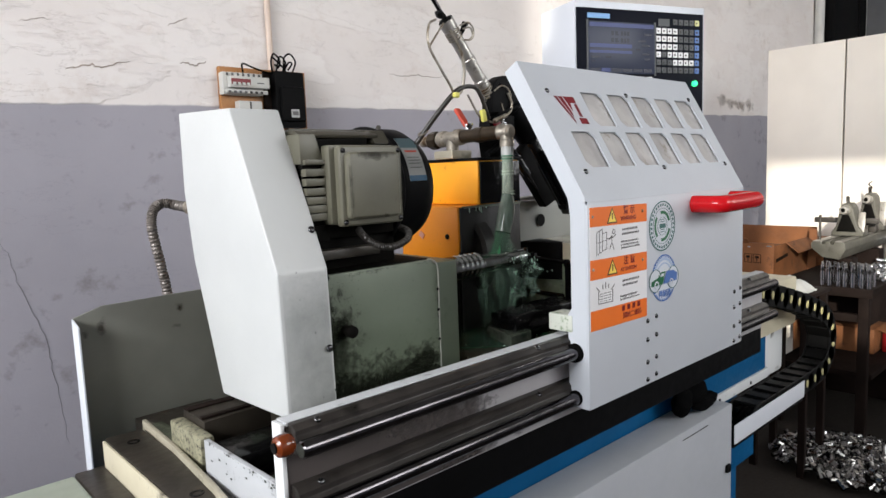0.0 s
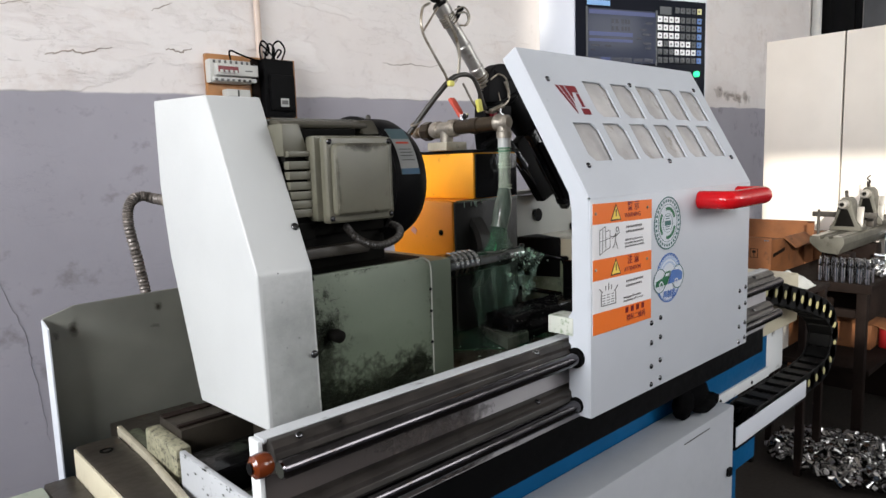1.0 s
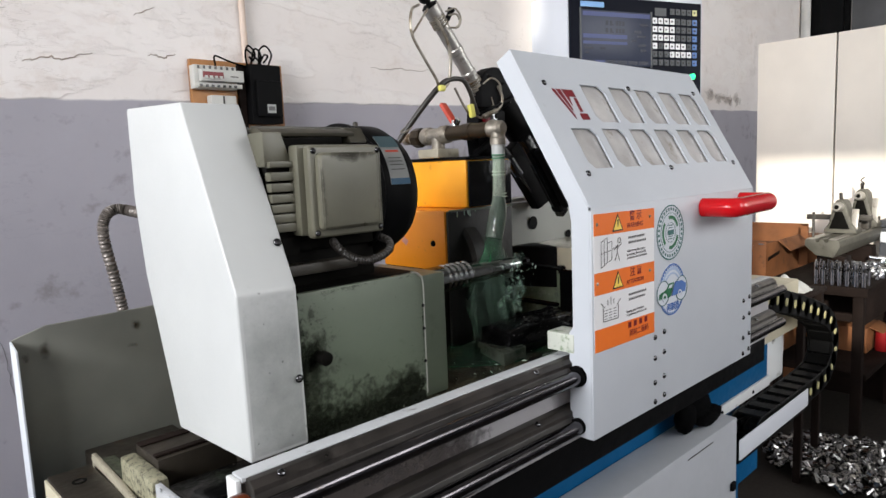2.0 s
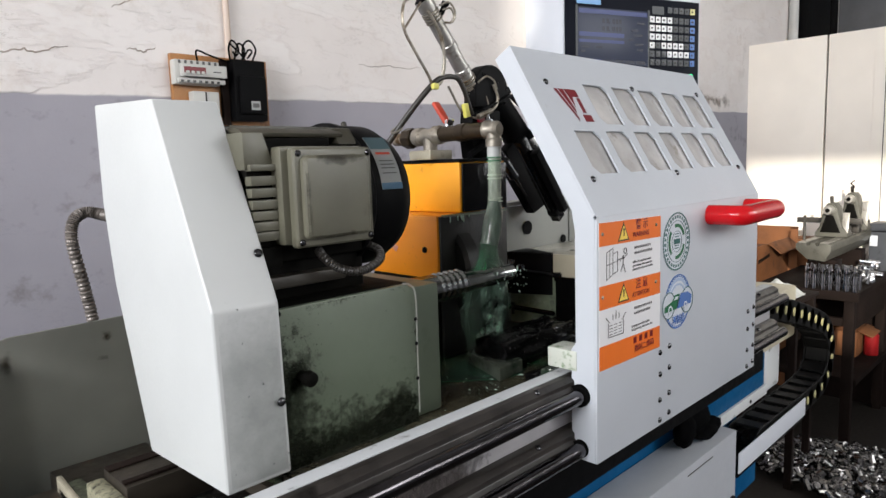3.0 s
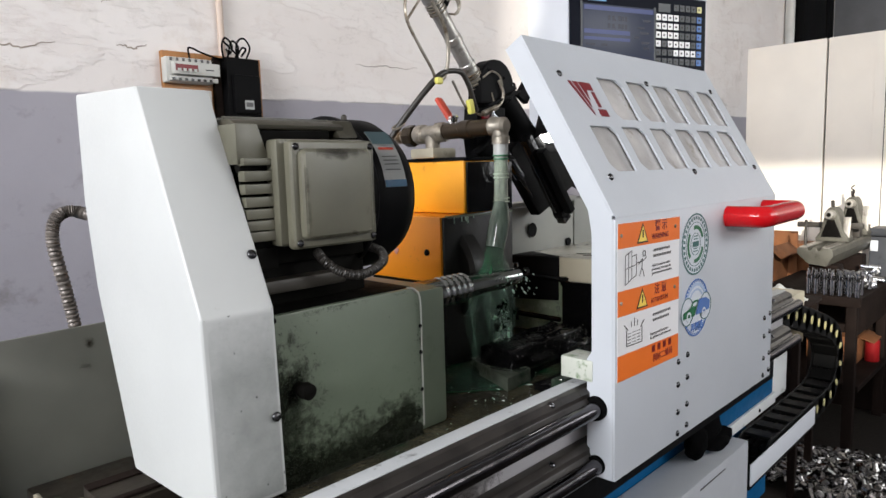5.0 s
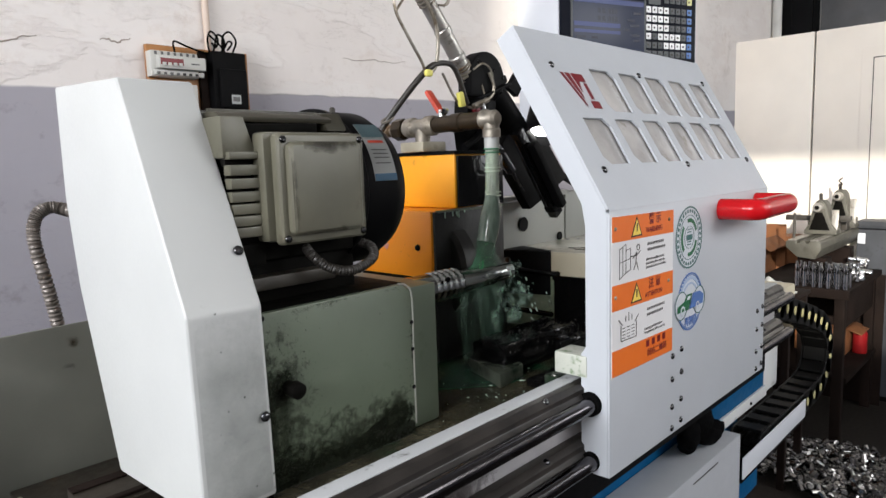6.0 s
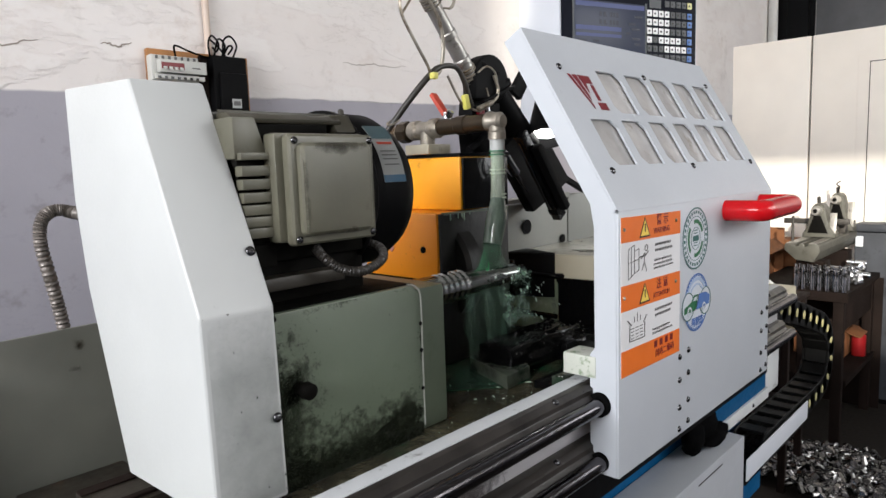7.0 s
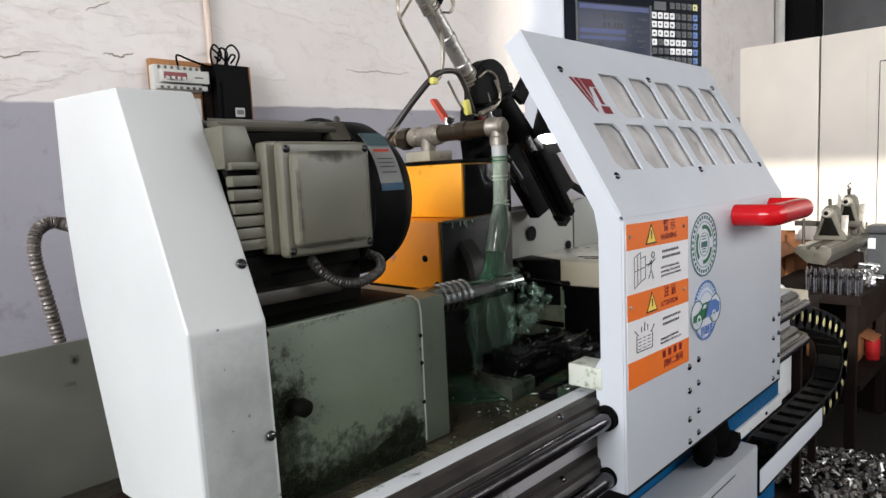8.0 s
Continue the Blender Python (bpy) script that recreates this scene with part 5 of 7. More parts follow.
for z in (0.170, 0.0855):
    part("warning_triangle", flat([(0.047, z), (0.077, z), (0.062, z + 0.026)], INKED, 0.0002), INK, sticker)
    part("warning_triangle", flat([(0.0505, z + 0.002), (0.0735, z + 0.002), (0.062, z + 0.022)], INKED @ Matrix.Translation((0, 0, 0.0003)), 0.0002), YELLOW_PRINT, sticker)
    part("exclamation_mark", flat([(0.0610, z + 0.0065), (0.0630, z + 0.0065), (0.0636, z + 0.017), (0.0604, z + 0.017)], INKED @ Matrix.Translation((0, 0, 0.0006)), 0.0002), INK, sticker)
    for x in (0.008, 0.155):
        part("eyelet", dome(LAY @ Vector((x, z + 0.014, 0.0002)), (0, -1, 0), 0.0026, n=10), GALV, sticker)
at = lambda x, z: INKED @ Matrix.Translation((x, z, 0))
part("lettering", writing("警 示", 0.0155, at(0.113, 0.1838), bold=0.00025), LOGO_RED, sticker)
part("lettering", writing("WARNING", 0.0098, at(0.111, 0.1722), bold=0.00018), LOGO_RED, sticker)
part("lettering", writing("注 意", 0.0155, at(0.113, 0.0990), bold=0.00025), LOGO_RED, sticker)
part("lettering", writing("ATTENTION", 0.0088, at(0.111, 0.0872), bold=0.00018), LOGO_RED, sticker)
part("lettering", writing("while the machine tool is\nprocessing, dont open the\nprotection door at random.", 0.0052, at(0.088, 0.1355), "LEFT"), INK, sticker)
part("lettering", writing("keeping good lubrication\nfor guideway, ball screw, etc.", 0.0052, at(0.085, 0.0435), "LEFT"), INK, sticker)
for z, x1 in ((0.1555, 0.138), (0.1480, 0.142), (0.0690, 0.142), (0.0615, 0.136)):
    x, w = 0.092, 0.0040
    while x < x1:
        part("unreadable_sign", flat([(x, z), (x + w * 0.70, z), (x + w * 0.70, z + 0.0034), (x, z + 0.0034)], at(0, 0), 0.0002), PRINT_GREY, sticker)
        x += w + 0.0008
part("lettering", writing("网站二维码", 0.0115, at(0.122, 0.0065), bold=0.0002), LOGO_RED, sticker)
for z in (0.0195,):
    for k in range(4):
        part("unreadable_sign", flat([(0.090 + 0.0160 * k, z), (0.0985 + 0.0160 * k, z), (0.0985 + 0.0160 * k, z + 0.009), (0.090 + 0.0160 * k, z + 0.009)], at(0, 0), 0.0002), LOGO_RED, sticker)


def line(x0, z0, x1, z1, w=0.0008, bm=None):
    d = Vector((x1 - x0, z1 - z0)).normalized() * w / 2
    return flat([(x0 - d.y, z0 + d.x), (x0 + d.y, z0 - d.x), (x1 + d.y, z1 - d.x), (x1 - d.y, z1 + d.x)], at(0, 0), 0.0002, bm)


door_sign = bmesh.new()
for a in ((0.018, 0.121, 0.018, 0.158), (0.018, 0.158, 0.034, 0.163), (0.034, 0.163, 0.034, 0.127), (0.034, 0.127, 0.018, 0.121), (0.034, 0.155, 0.046, 0.157), (0.046, 0.157, 0.046, 0.130), (0.046, 0.130, 0.034, 0.127), (0.026, 0.124, 0.026, 0.160), (0.018, 0.141, 0.046, 0.144)):
    line(*a, bm=door_sign)
for a in ((0.046, 0.146, 0.062, 0.146), (0.062, 0.146, 0.073, 0.151), (0.062, 0.150, 0.060, 0.137), (0.060, 0.137, 0.054, 0.128), (0.062, 0.137, 0.067, 0.126), (0.062, 0.150, 0.052, 0.143)):
    line(*a, w=0.0011, bm=door_sign)
ring(0.066, 0.156, 0.0042, 0.0009, at(0, 0), 16, door_sign)
part("door_pictogram", door_sign, INK, sticker, "black line drawing of a door")
oil_sign = bmesh.new()
for a in ((0.022, 0.042, 0.022, 0.062), (0.022, 0.042, 0.062, 0.041), (0.062, 0.041, 0.062, 0.061), (0.016, 0.070, 0.026, 0.062), (0.068, 0.069, 0.058, 0.061), (0.042, 0.076, 0.042, 0.065), (0.034, 0.072, 0.034, 0.065), (0.050, 0.072, 0.050, 0.065)):
    line(*a, w=0.0012, bm=oil_sign)
for k in range(4):
    for j in range(3):
        line(0.025 + 0.012 * j, 0.045 + 0.0042 * k, 0.033 + 0.012 * j, 0.045 + 0.0042 * k, 0.0009, oil_sign)
part("oil_pictogram", oil_sign, INK, sticker, "black line drawing of an oil trough")

# two round stickers
RND = FACE @ Matrix.Translation((0, 0, 0.0004))
disc = lambda cx, cz, r, m, n=40: flat([(cx + r * math.cos(2 * math.pi * k / n), cz + r * math.sin(2 * math.pi * k / n)) for k in range(n)], m)
seal = part("green_sticker", disc(0.239, 1.317, 0.0455, RND), WHITE, guard, "round white sticker with dark green rings")
TOP = RND @ Matrix.Translation((0, 0, 0.0005))
for r, w in ((0.0452, 0.0022), (0.0325, 0.0008), (0.0165, 0.0006)):
    part("printed_ring", ring(0.239, 1.317, r, w, TOP), TEAL, seal)
for a0 in (20, 140, 260):
    part("printed_arrow", ring(0.239, 1.317, 0.0275, 0.0055, TOP, 16, None, radians(a0), radians(a0 + 85)), DEEP_GREEN, seal)
ticks = bmesh.new()
for k in range(30):
    a = 2 * math.pi * k / 30
    ring(0.239, 1.317, 0.0405, 0.0045, TOP, 2, ticks, a, a + 0.11)
part("unreadable_ring_text", ticks, TEAL, seal)
part("unreadable_word", flat([(0.229, 1.313), (0.250, 1.313), (0.250, 1.321), (0.229, 1.321)], TOP, 0.0002), TEAL, seal)
bars = bmesh.new()
for z in (1.328, 1.324, 1.310, 1.306):
    flat([(0.232, z), (0.246, z), (0.246, z + 0.0015), (0.232, z + 0.0015)], TOP, 0.0002, bars)
part("globe_lines", bars, TEAL, seal)
CX, CZ = 0.2445, 1.222
seal2 = part("blue_sticker", disc(CX, CZ, 0.043, RND), WHITE, guard, "round blue and white sticker with a green car")
part("printed_ring", ring(CX, CZ, 0.0430, 0.0022, TOP), PRINT_BLUE, seal2)
part("printed_ring", ring(CX, CZ, 0.0375, 0.0050, TOP, 24, None, radians(30), radians(150)), PALE_BLUE, seal2)
part("printed_ring", ring(CX, CZ, 0.0285, 0.0030, TOP, 24, None, radians(30), radians(150)), PALE_BLUE, seal2)
for dx, dz, m in ((-0.031, -0.002, TEAL), (0.031, -0.002, TEAL)):
    part("loop", disc(CX + dx, CZ + dz, 0.0210, RND @ Matrix.Translation((0, 0, 0.0006))), WHITE, seal2)
    part("loop_ring", ring(CX + dx, CZ + dz, 0.0210, 0.0014, RND @ Matrix.Translation((0, 0, 0.0012)), 32), m, seal2)
CAR = RND @ Matrix.Translation((0, 0, 0.0018))
part("car_shape", flat([(CX - 0.046, CZ - 0.011), (CX - 0.008, CZ - 0.011), (CX + 0.004, CZ + 0.012), (CX - 0.012, CZ + 0.012), (CX - 0.022, CZ + 0.003), (CX - 0.045, CZ - 0.002)], CAR, 0.0002), DEEP_GREEN, seal2)
part("car_window", flat([(CX - 0.016, CZ + 0.004), (CX - 0.004, CZ + 0.004), (CX - 0.001, CZ + 0.009), (CX - 0.011, CZ + 0.009)], CAR @ Matrix.Translation((0, 0, 0.0003)), 0.0002), WHITE, seal2)
part("car_shape", flat([(CX - 0.004, CZ - 0.011), (CX + 0.044, CZ - 0.009), (CX + 0.046, CZ + 0.004), (CX + 0.032, CZ + 0.011), (CX + 0.008, CZ + 0.012)], CAR, 0.0002), KEY_BLUE, seal2)
part("car_wheel", ring(CX - 0.028, CZ - 0.010, 0.0075, 0.0028, CAR @ Matrix.Translation((0, 0, 0.0003)), 20), WHITE, seal2)
part("car_wheel", ring(CX + 0.024, CZ - 0.010, 0.0065, 0.0022, CAR @ Matrix.Translation((0, 0, 0.0003)), 20), WHITE, seal2)
teeth = bmesh.new()
for k in range(40):
    a = 2 * math.pi * k / 40
    ring(CX, CZ, 0.0404, 0.0022, TOP, 2, teeth, a, a + 0.08)
part("unreadable_ring_text", teeth, PRINT_BLUE, seal2)
part("lettering", writing("再制造", 0.0145, CAR @ Matrix.Translation((CX + 0.001, CZ - 0.0335, 0)), bold=0.0003), PRINT_BLUE, seal2)

# ---- control panel ----
P0, P1 = Vector((0.782, 0.570, 0)), Vector((1.217, 0.407, 0))
PU = (P1 - P0).normalized()
PN = Vector((PU.y, -PU.x, 0))
PANEL = Matrix(((PU.x, 0, PN.x, P0.x), (PU.y, 0, PN.y, P0.y), (0, 1, 0, 1.885), (0, 0, 0, 1)))
PW = (P1 - P0).length
control = thing("control_panel", (1.05, 0.6, 1.09), "white numeric control box with lit screen and key field", "control panel")
pbox = lambda u0, u1, v0, v1, w0, w1, b=0.0: placed(box(u0, u1, v0, v1, w0, w1, b), PANEL)
part("enclosure", pbox(-0.004, PW + 0.012, -0.36, 0.022, -0.19, -0.004, 0.004), WHITE, control, "white sheet-steel enclosure")
bezel = part("bezel", pbox(0.0, PW, -0.30, 0.0, -0.004, 0.004, 0.002), BEZEL, control, "black control panel face")
part("screen", pbox(0.036, 0.274, -0.186, -0.037, 0.0042, 0.006, 0.0005), SCREEN, bezel, "dim blue-grey lit screen")
for u0, u1, v0, v1 in ((0.040, 0.270, -0.053, -0.041), (0.040, 0.190, -0.112, -0.101), (0.040, 0.190, -0.128, -0.120)):
    part("screen_bar", pbox(u0, u1, v0, v1, 0.0061, 0.0066), SCREEN_BAR, bezel)
for v in (-0.076, -0.096):
    for u in (0.116, 0.130, 0.139, 0.150, 0.161, 0.172):
        part("unreadable_number", pbox(u, u + (0.0035 if u == 0.139 else 0.0085), v, v + (0.0035 if u == 0.139 else 0.012), 0.0061, 0.0066), SCREEN_TXT, bezel)
for u0, u1, v in ((0.235, 0.262, -0.074), (0.215, 0.24, -0.093), (0.225, 0.255, -0.106), (0.205, 0.222, -0.118), (0.228, 0.256, -0.131), (0.045, 0.075, -0.142), (0.095, 0.115, -0.142), (0.045, 0.06, -0.154), (0.236, 0.256, -0.145)):
    part("unreadable_number", pbox(u0, u1, v, v + 0.006, 0.0061, 0.0066), SCREEN_TXT, bezel)
for k in range(6):
    part("screen_button", pbox(0.042 + 0.038 * k, 0.074 + 0.038 * k, -0.182, -0.171, 0.0061, 0.0064), SCREEN_BAR if k == 1 else SCREEN_TXT, bezel)
part("screen_frame", pbox(0.030, 0.036, -0.190, -0.033, 0.0042, 0.0055), KEY_DARK, bezel)
part("screen_frame", pbox(0.274, 0.280, -0.190, -0.033, 0.0042, 0.0055), KEY_DARK, bezel)
part("blue_strip", pbox(0.034, 0.112, -0.029, -0.015, 0.0042, 0.005), TOP_BAR, bezel)
part("dark_label", pbox(0.290, 0.332, -0.042, -0.020, 0.0042, 0.005), KEY_DARK, bezel)
for row in range(7):
    for col in range(8):
        u, v = 0.282 + 0.0212 * col, 0.0
        if row == 0:
            v = -0.020
            if col < 3:
                continue
        else:
            v = -0.048 - 0.0233 * (row - 1)
        if col == 7:
            m = KEY_YELLOW if row == 0 else KEY_BLUE
        elif row in (1, 2, 3) and col < 4:
            m = PRINT_WHITE
        elif row == 4 and col in (0, 2, 3, 4, 5):
            m = PRINT_WHITE
        elif row == 5 and col > 2:
            m = PRINT_WHITE
        else:
            m = KEY_DARK
        key = part("key", pbox(u, u + 0.0162, v - 0.0165, v, 0.0042, 0.0062, 0.0008), m, bezel)
        r = random.Random(row * 8 + col)
        part("key_sign", pbox(u + 0.003, u + 0.003 + r.uniform(0.004, 0.008), v - 0.011, v - 0.006, 0.0063, 0.0066), INK if m is PRINT_WHITE else ALU, bezel)
for u in (0.185, 0.215, 0.245):
    part("soft_key", pbox(u, u + 0.02, -0.206, -0.194, 0.0042, 0.006, 0.0008), PRINT_WHITE, bezel)
part("green_button", placed(lathe((0, 0, 0), (0, 0, 0.012), [(0, 0.009), (0.008, 0.009), (0.011, 0.006)], 20), PANEL @ Matrix.Translation((0.428, -0.212, 0.004))), GREEN_LED, control, "glowing green button")
part("support_post", box(1.02, 1.08, 0.56, 0.62, 1.05, 1.60, 0.004), WHITE, control, "white support post")

# ---- coolant pipe and hose ----
coolant_pipe = thing("coolant_pipe", (0.18, 0.5, 1.456), "tarnished coolant pipe with tee, red tap and elbow", "pipe")
PX, PZ = 0.18, 1.505
part("pipe", rod((PX, 0.575, PZ - 0.006), (PX, 0.50, PZ - 0.004), 0.0125), GALV, coolant_pipe)
part("tee", lathe((PX, 0.515, PZ - 0.004), (PX, 0.44, PZ - 0.002), [(0, 0.0163), (0.004, 0.0181), (0.020, 0.0181), (0.024, 0.0146), (0.05, 0.0146), (0.054, 0.0181), (0.071, 0.0181), (0.075, 0.0163)], 24), GALV, coolant_pipe, "worn galvanised tee")
part("union", lathe((PX, 0.545, PZ - 0.005), (PX, 0.52, PZ - 0.005), [(0, 0.018), (0.003, 0.0205), (0.022, 0.0205), (0.025, 0.018)], 8), PIPE_BROWN, coolant_pipe)
part("tee_leg", rod((PX, 0.475, PZ - 0.004), (PX, 0.475, 1.47), 0.014), GALV, coolant_pipe)
part("tee_base", box(PX - 0.03, PX + 0.03, 0.445, 0.505, 1.456, 1.474, 0.003), WORN_CREAM, coolant_pipe, "cream mounting block")
part("brown_pipe", lathe((PX, 0.44, PZ - 0.002), (PX, 0.325, PZ), [(0, 0.0145), (0.04, 0.0145), (0.042, 0.0165), (0.062, 0.0165), (0.064, 0.0145), (0.115, 0.0145)], 24), PIPE_BROWN, coolant_pipe, "rust-brown pipe")
part("elbow", lathe((PX, 0.332, PZ), (PX, 0.297, PZ), [(0, 0.0150), (0.003, 0.0172), (0.010, 0.0172), (0.013, 0.0152), (0.028, 0.0148), (0.033, 0.010)], 24), GALV, coolant_pipe, "pale galvanised elbow")
part("elbow_leg", lathe((PX, 0.313, PZ + 0.004), (PX, 0.313, PZ - 0.03), [(0, 0.0135), (0.02, 0.0135), (0.022, 0.0150), (0.034, 0.0150)], 24), GALV, coolant_pipe)
lever = part("tap", rod((PX, 0.425, PZ + 0.012), (PX, 0.425, PZ + 0.024), 0.008, 12), STEEL, coolant_pipe, "steel tap stem")
part("tap_lever", placed(box(-0.008, 0.008, -0.004, 0.004, 0.0, 0.052, 0.003), Matrix.Translation((PX, 0.426, PZ + 0.018)) @ Matrix.Rotation(radians(-38), 4, "X")), RED_PAINT, lever, "red plastic lever sleeve")
part("tap_nut", lathe((PX - 0.004, 0.418, PZ + 0.016), (PX - 0.004, 0.410, PZ + 0.03), [(0, 0.007), (0.01, 0.007), (0.012, 0.005)], 6), STEEL, lever)
hose_pts = [(PX, 0.313, 1.478), (PX, 0.313, 1.43), (PX - 0.003, 0.312, 1.378), (PX - 0.005, 0.312, 1.358), (PX - 0.011, 0.312, 1.335), (PX - 0.022, 0.312, 1.300)]
hose = thing("coolant_hose", (PX, 0.313, 1.478), "clear plastic coolant hose stained green, with wire clips", "hose")
part("tube", tube(hose_pts[:3], 0.0118, 18), CLEAR_HOSE, hose, soft=80)
part("green_residue", tube([(x, y, z) for x, y, z in hose_pts[:3]], 0.0098, 14), GREEN_RESIDUE, hose, "pale green residue inside the hose", soft=80)
part("wet_spout", tube(hose_pts[2:], 0.0120, 18, radius=lambda t: 0.98 + 0.50 * math.sin(min(1.0, t / 0.75) * math.pi * 0.5) - (0.12 * max(0, t - 0.75) / 0.25)), WET_HOSE, hose, "wet grey-green lower hose, widening", soft=80)
part("white_joint", lathe((PX, 0.313, 1.478), (PX, 0.313, 1.456), [(0, 0.0124), (0.021, 0.0126)], 20), PLATE_PALE, hose)
for z in (1.455, 1.449, 1.424, 1.418, 1.383, 1.377):
    dx = 0
    part("wire_clip", placed(ring(0, 0, 0.0138, 0.0020, Matrix.Identity(4), 20, thick=0.002), Matrix.Translation((PX + dx, 0.313, z))), DEEP_GREEN if z > 1.44 else GREEN_RESIDUE, hose)

# ---- air cylinder, drive and slide behind the work ----
air = thing("air_cylinder", (0.27, 0.42, 1.45), "grey air cylinder with hose clamps and thin hoses", "air cylinder")
A0, A1 = Vector((0.119, 0.42, 1.740)), Vector((0.274, 0.422, 1.561))
AW = (A1 - A0).normalized()
L = (A1 - A0).length
part("barrel", lathe(A0, A1, [(0, 0.0120), (0.002, 0.0166), (0.022, 0.0166), (0.024, 0.0142), (0.095, 0.0142), (0.097, 0.0157), (0.107, 0.0157), (0.109, 0.0142), (0.15, 0.0142), (0.152, 0.0157), (0.160, 0.0157), (0.162, 0.0142), (L - 0.03, 0.0142), (L - 0.028, 0.0160), (L - 0.004, 0.0160), (L, 0.0120)], 24), CYL_ALU, air, "grey anodised barrel")
part("end_cap", lathe(A0 - AW * 0.002, A1, [(0, 0.012), (0.002, 0.0165), (0.02, 0.0165), (0.022, 0.014)], 6), BLACK, air, "dark end cap")
part("piston_rod", rod(A0 - AW * 0.13, A0, 0.0048), CHROME, air, "bright piston rod")
part("fitting", lathe(A0 + Vector((-0.012, -0.008, 0.004)), A0 + Vector((-0.045, -0.022, 0.004)), [(0, 0.006), (0.012, 0.006), (0.012, 0.008), (0.022, 0.008), (0.022, 0.005), (0.034, 0.004)], 12), BLACK, air, "black hose fitting")
for d in (0.026, 0.031, 0.037, 0.043, L - 0.066, L - 0.060, L - 0.053, L - 0.047, L - 0.040):
    part("hose_clamp", lathe(A0 + AW * d, A1, [(0, 0.0150), (0.0008, 0.0168), (0.0026, 0.0168), (0.0034, 0.0150)], 22), GALV, air, "wound tie wire")
for d in (0.034, L - 0.047):
    p = A0 + AW * d + Vector((0.014, -0.010, 0.002))
    part("clamp_screw", lathe(p, p + Vector((0.006, -0.006, 0.018)), [(0, 0.005), (0.016, 0.005), (0.018, 0.007), (0.022, 0.007)], 8), BLACK, air)
wires = (
    ([(0.085, 0.412, 1.735), (0.060, 0.405, 1.72), (0.055, 0.402, 1.68), (0.085, 0.405, 1.64), (0.118, 0.408, 1.602), (0.125, 0.41, 1.585)], 0.0026, GALV),
    ([(0.115, 0.402, 1.715), (0.142, 0.402, 1.68), (0.155, 0.405, 1.64), (0.150, 0.408, 1.60), (0.135, 0.41, 1.585)], 0.0032, GALV),
    ([(0.10, 0.405, 1.728), (0.075, 0.402, 1.70), (0.057, 0.402, 1.678)], 0.0022, GALV),
    ([(0.16, 0.402, 1.588), (0.19, 0.400, 1.545), (0.215, 0.40, 1.535), (0.25, 0.405, 1.533), (0.275, 0.405, 1.548), (0.268, 0.405, 1.575)], 0.0022, GALV),
    ([(0.142, 0.400, 1.728), (0.166, 0.399, 1.736), (0.182, 0.400, 1.722), (0.176, 0.401, 1.704), (0.155, 0.401, 1.700)], 0.0018, GALV),
    ([(0.150, 0.400, 1.722), (0.170, 0.399, 1.726), (0.178, 0.400, 1.712), (0.168, 0.401, 1.700)], 0.0018, GALV),
    ([(0.240, 0.400, 1.600), (0.262, 0.398, 1.612), (0.284, 0.398, 1.606), (0.296, 0.400, 1.590)], 0.0018, GALV),
    ([(0.285, 0.400, 1.598), (0.296, 0.399, 1.575), (0.290, 0.400, 1.556), (0.272, 0.402, 1.545)], 0.0030, GALV),
)
for pts, r, m in wires:
    part("thin_hose", tube(pts, r, 8), m, air, "thin hanging hose")
part("cable_tie", box(0.120, 0.134, 0.398, 0.408, 1.580, 1.592, 0.004), YELLOW_TIE, air, "yellow tape")
part("cable_tie", placed(box(-0.006, 0.006, -0.005, 0.005, -0.014, 0.012, 0.003), Matrix.Translation((0.198, 0.395, 1.546)) @ Matrix.Rotation(radians(-15), 4, "Y")), YELLOW_TIE, air, "yellow tape")
black_hose = thing("black_hose", (0.06, 0.47, 1.456), "stiff black hose curving over to the slide", "hose")
part("tube", tube([(0.055, 0.49, 1.455), (0.065, 0.475, 1.48), (0.095, 0.44, 1.54), (0.125, 0.415, 1.585), (0.150, 0.408, 1.603), (0.185, 0.405, 1.605), (0.205, 0.405, 1.585), (0.222, 0.408, 1.555), (0.232, 0.41, 1.54)], 0.0052, 12, radius=lambda t: 1.05 if t < 0.5 else 0.9), HOSE_GREY, black_hose)
part("hose_ring", placed(ring(0, 0, 0.0125, 0.003, Matrix.Identity(4), 18, thick=0.003), Matrix.Translation((0.080, 0.458, 1.510)) @ Matrix.Rotation(radians(-30), 4, "Y")), GALV, black_hose)

slide = thing("slant_slide", (0.40, 0.45, 1.30), "matt black slanting feed slide with round motor housing", "machine slide")
arch = [(0.236, 1.553), (0.262, 1.553), (0.348, 1.585), (0.341, 1.600)] + [(0.286 + 0.050 * math.cos(a), 1.587 + 0.050 * math.sin(a)) for a in (radians(8 + 164 * k / 16) for k in range(17))]
part("motor_drum", prism(arch, "y", 0.404, 0.436, 0.004, seg=3), BLACK, slide, "matt black arched motor housing", soft=40)
for x, z in ((0.258, 1.618), (0.304, 1.604), (0.330, 1.592)):
    part("drum_bolt", dome((x, 0.404, z), (0, -1, 0), 0.0032), BLACK_OIL, slide)
part("drum_lip", prism([(0.250, 1.551), (0.349, 1.584), (0.349, 1.580), (0.254, 1.547)], "y", 0.397, 0.434, 0.0008), FAN_BLACK, slide, "thin sheet edge under the housing")
part("column", lathe((0.318, 0.462, 1.612), (0.462, 0.452, 1.462), [(0, 0.030), (0.004, 0.034), (0.055, 0.034), (0.058, 0.031), (0.20, 0.031), (0.208, 0.026)], 30), BLACK, slide, "black slanting column")
part("column_screw", dome((0.352, 0.430, 1.571), (-0.5, -0.8, 0.2), 0.0055), BLACK_OIL, slide)
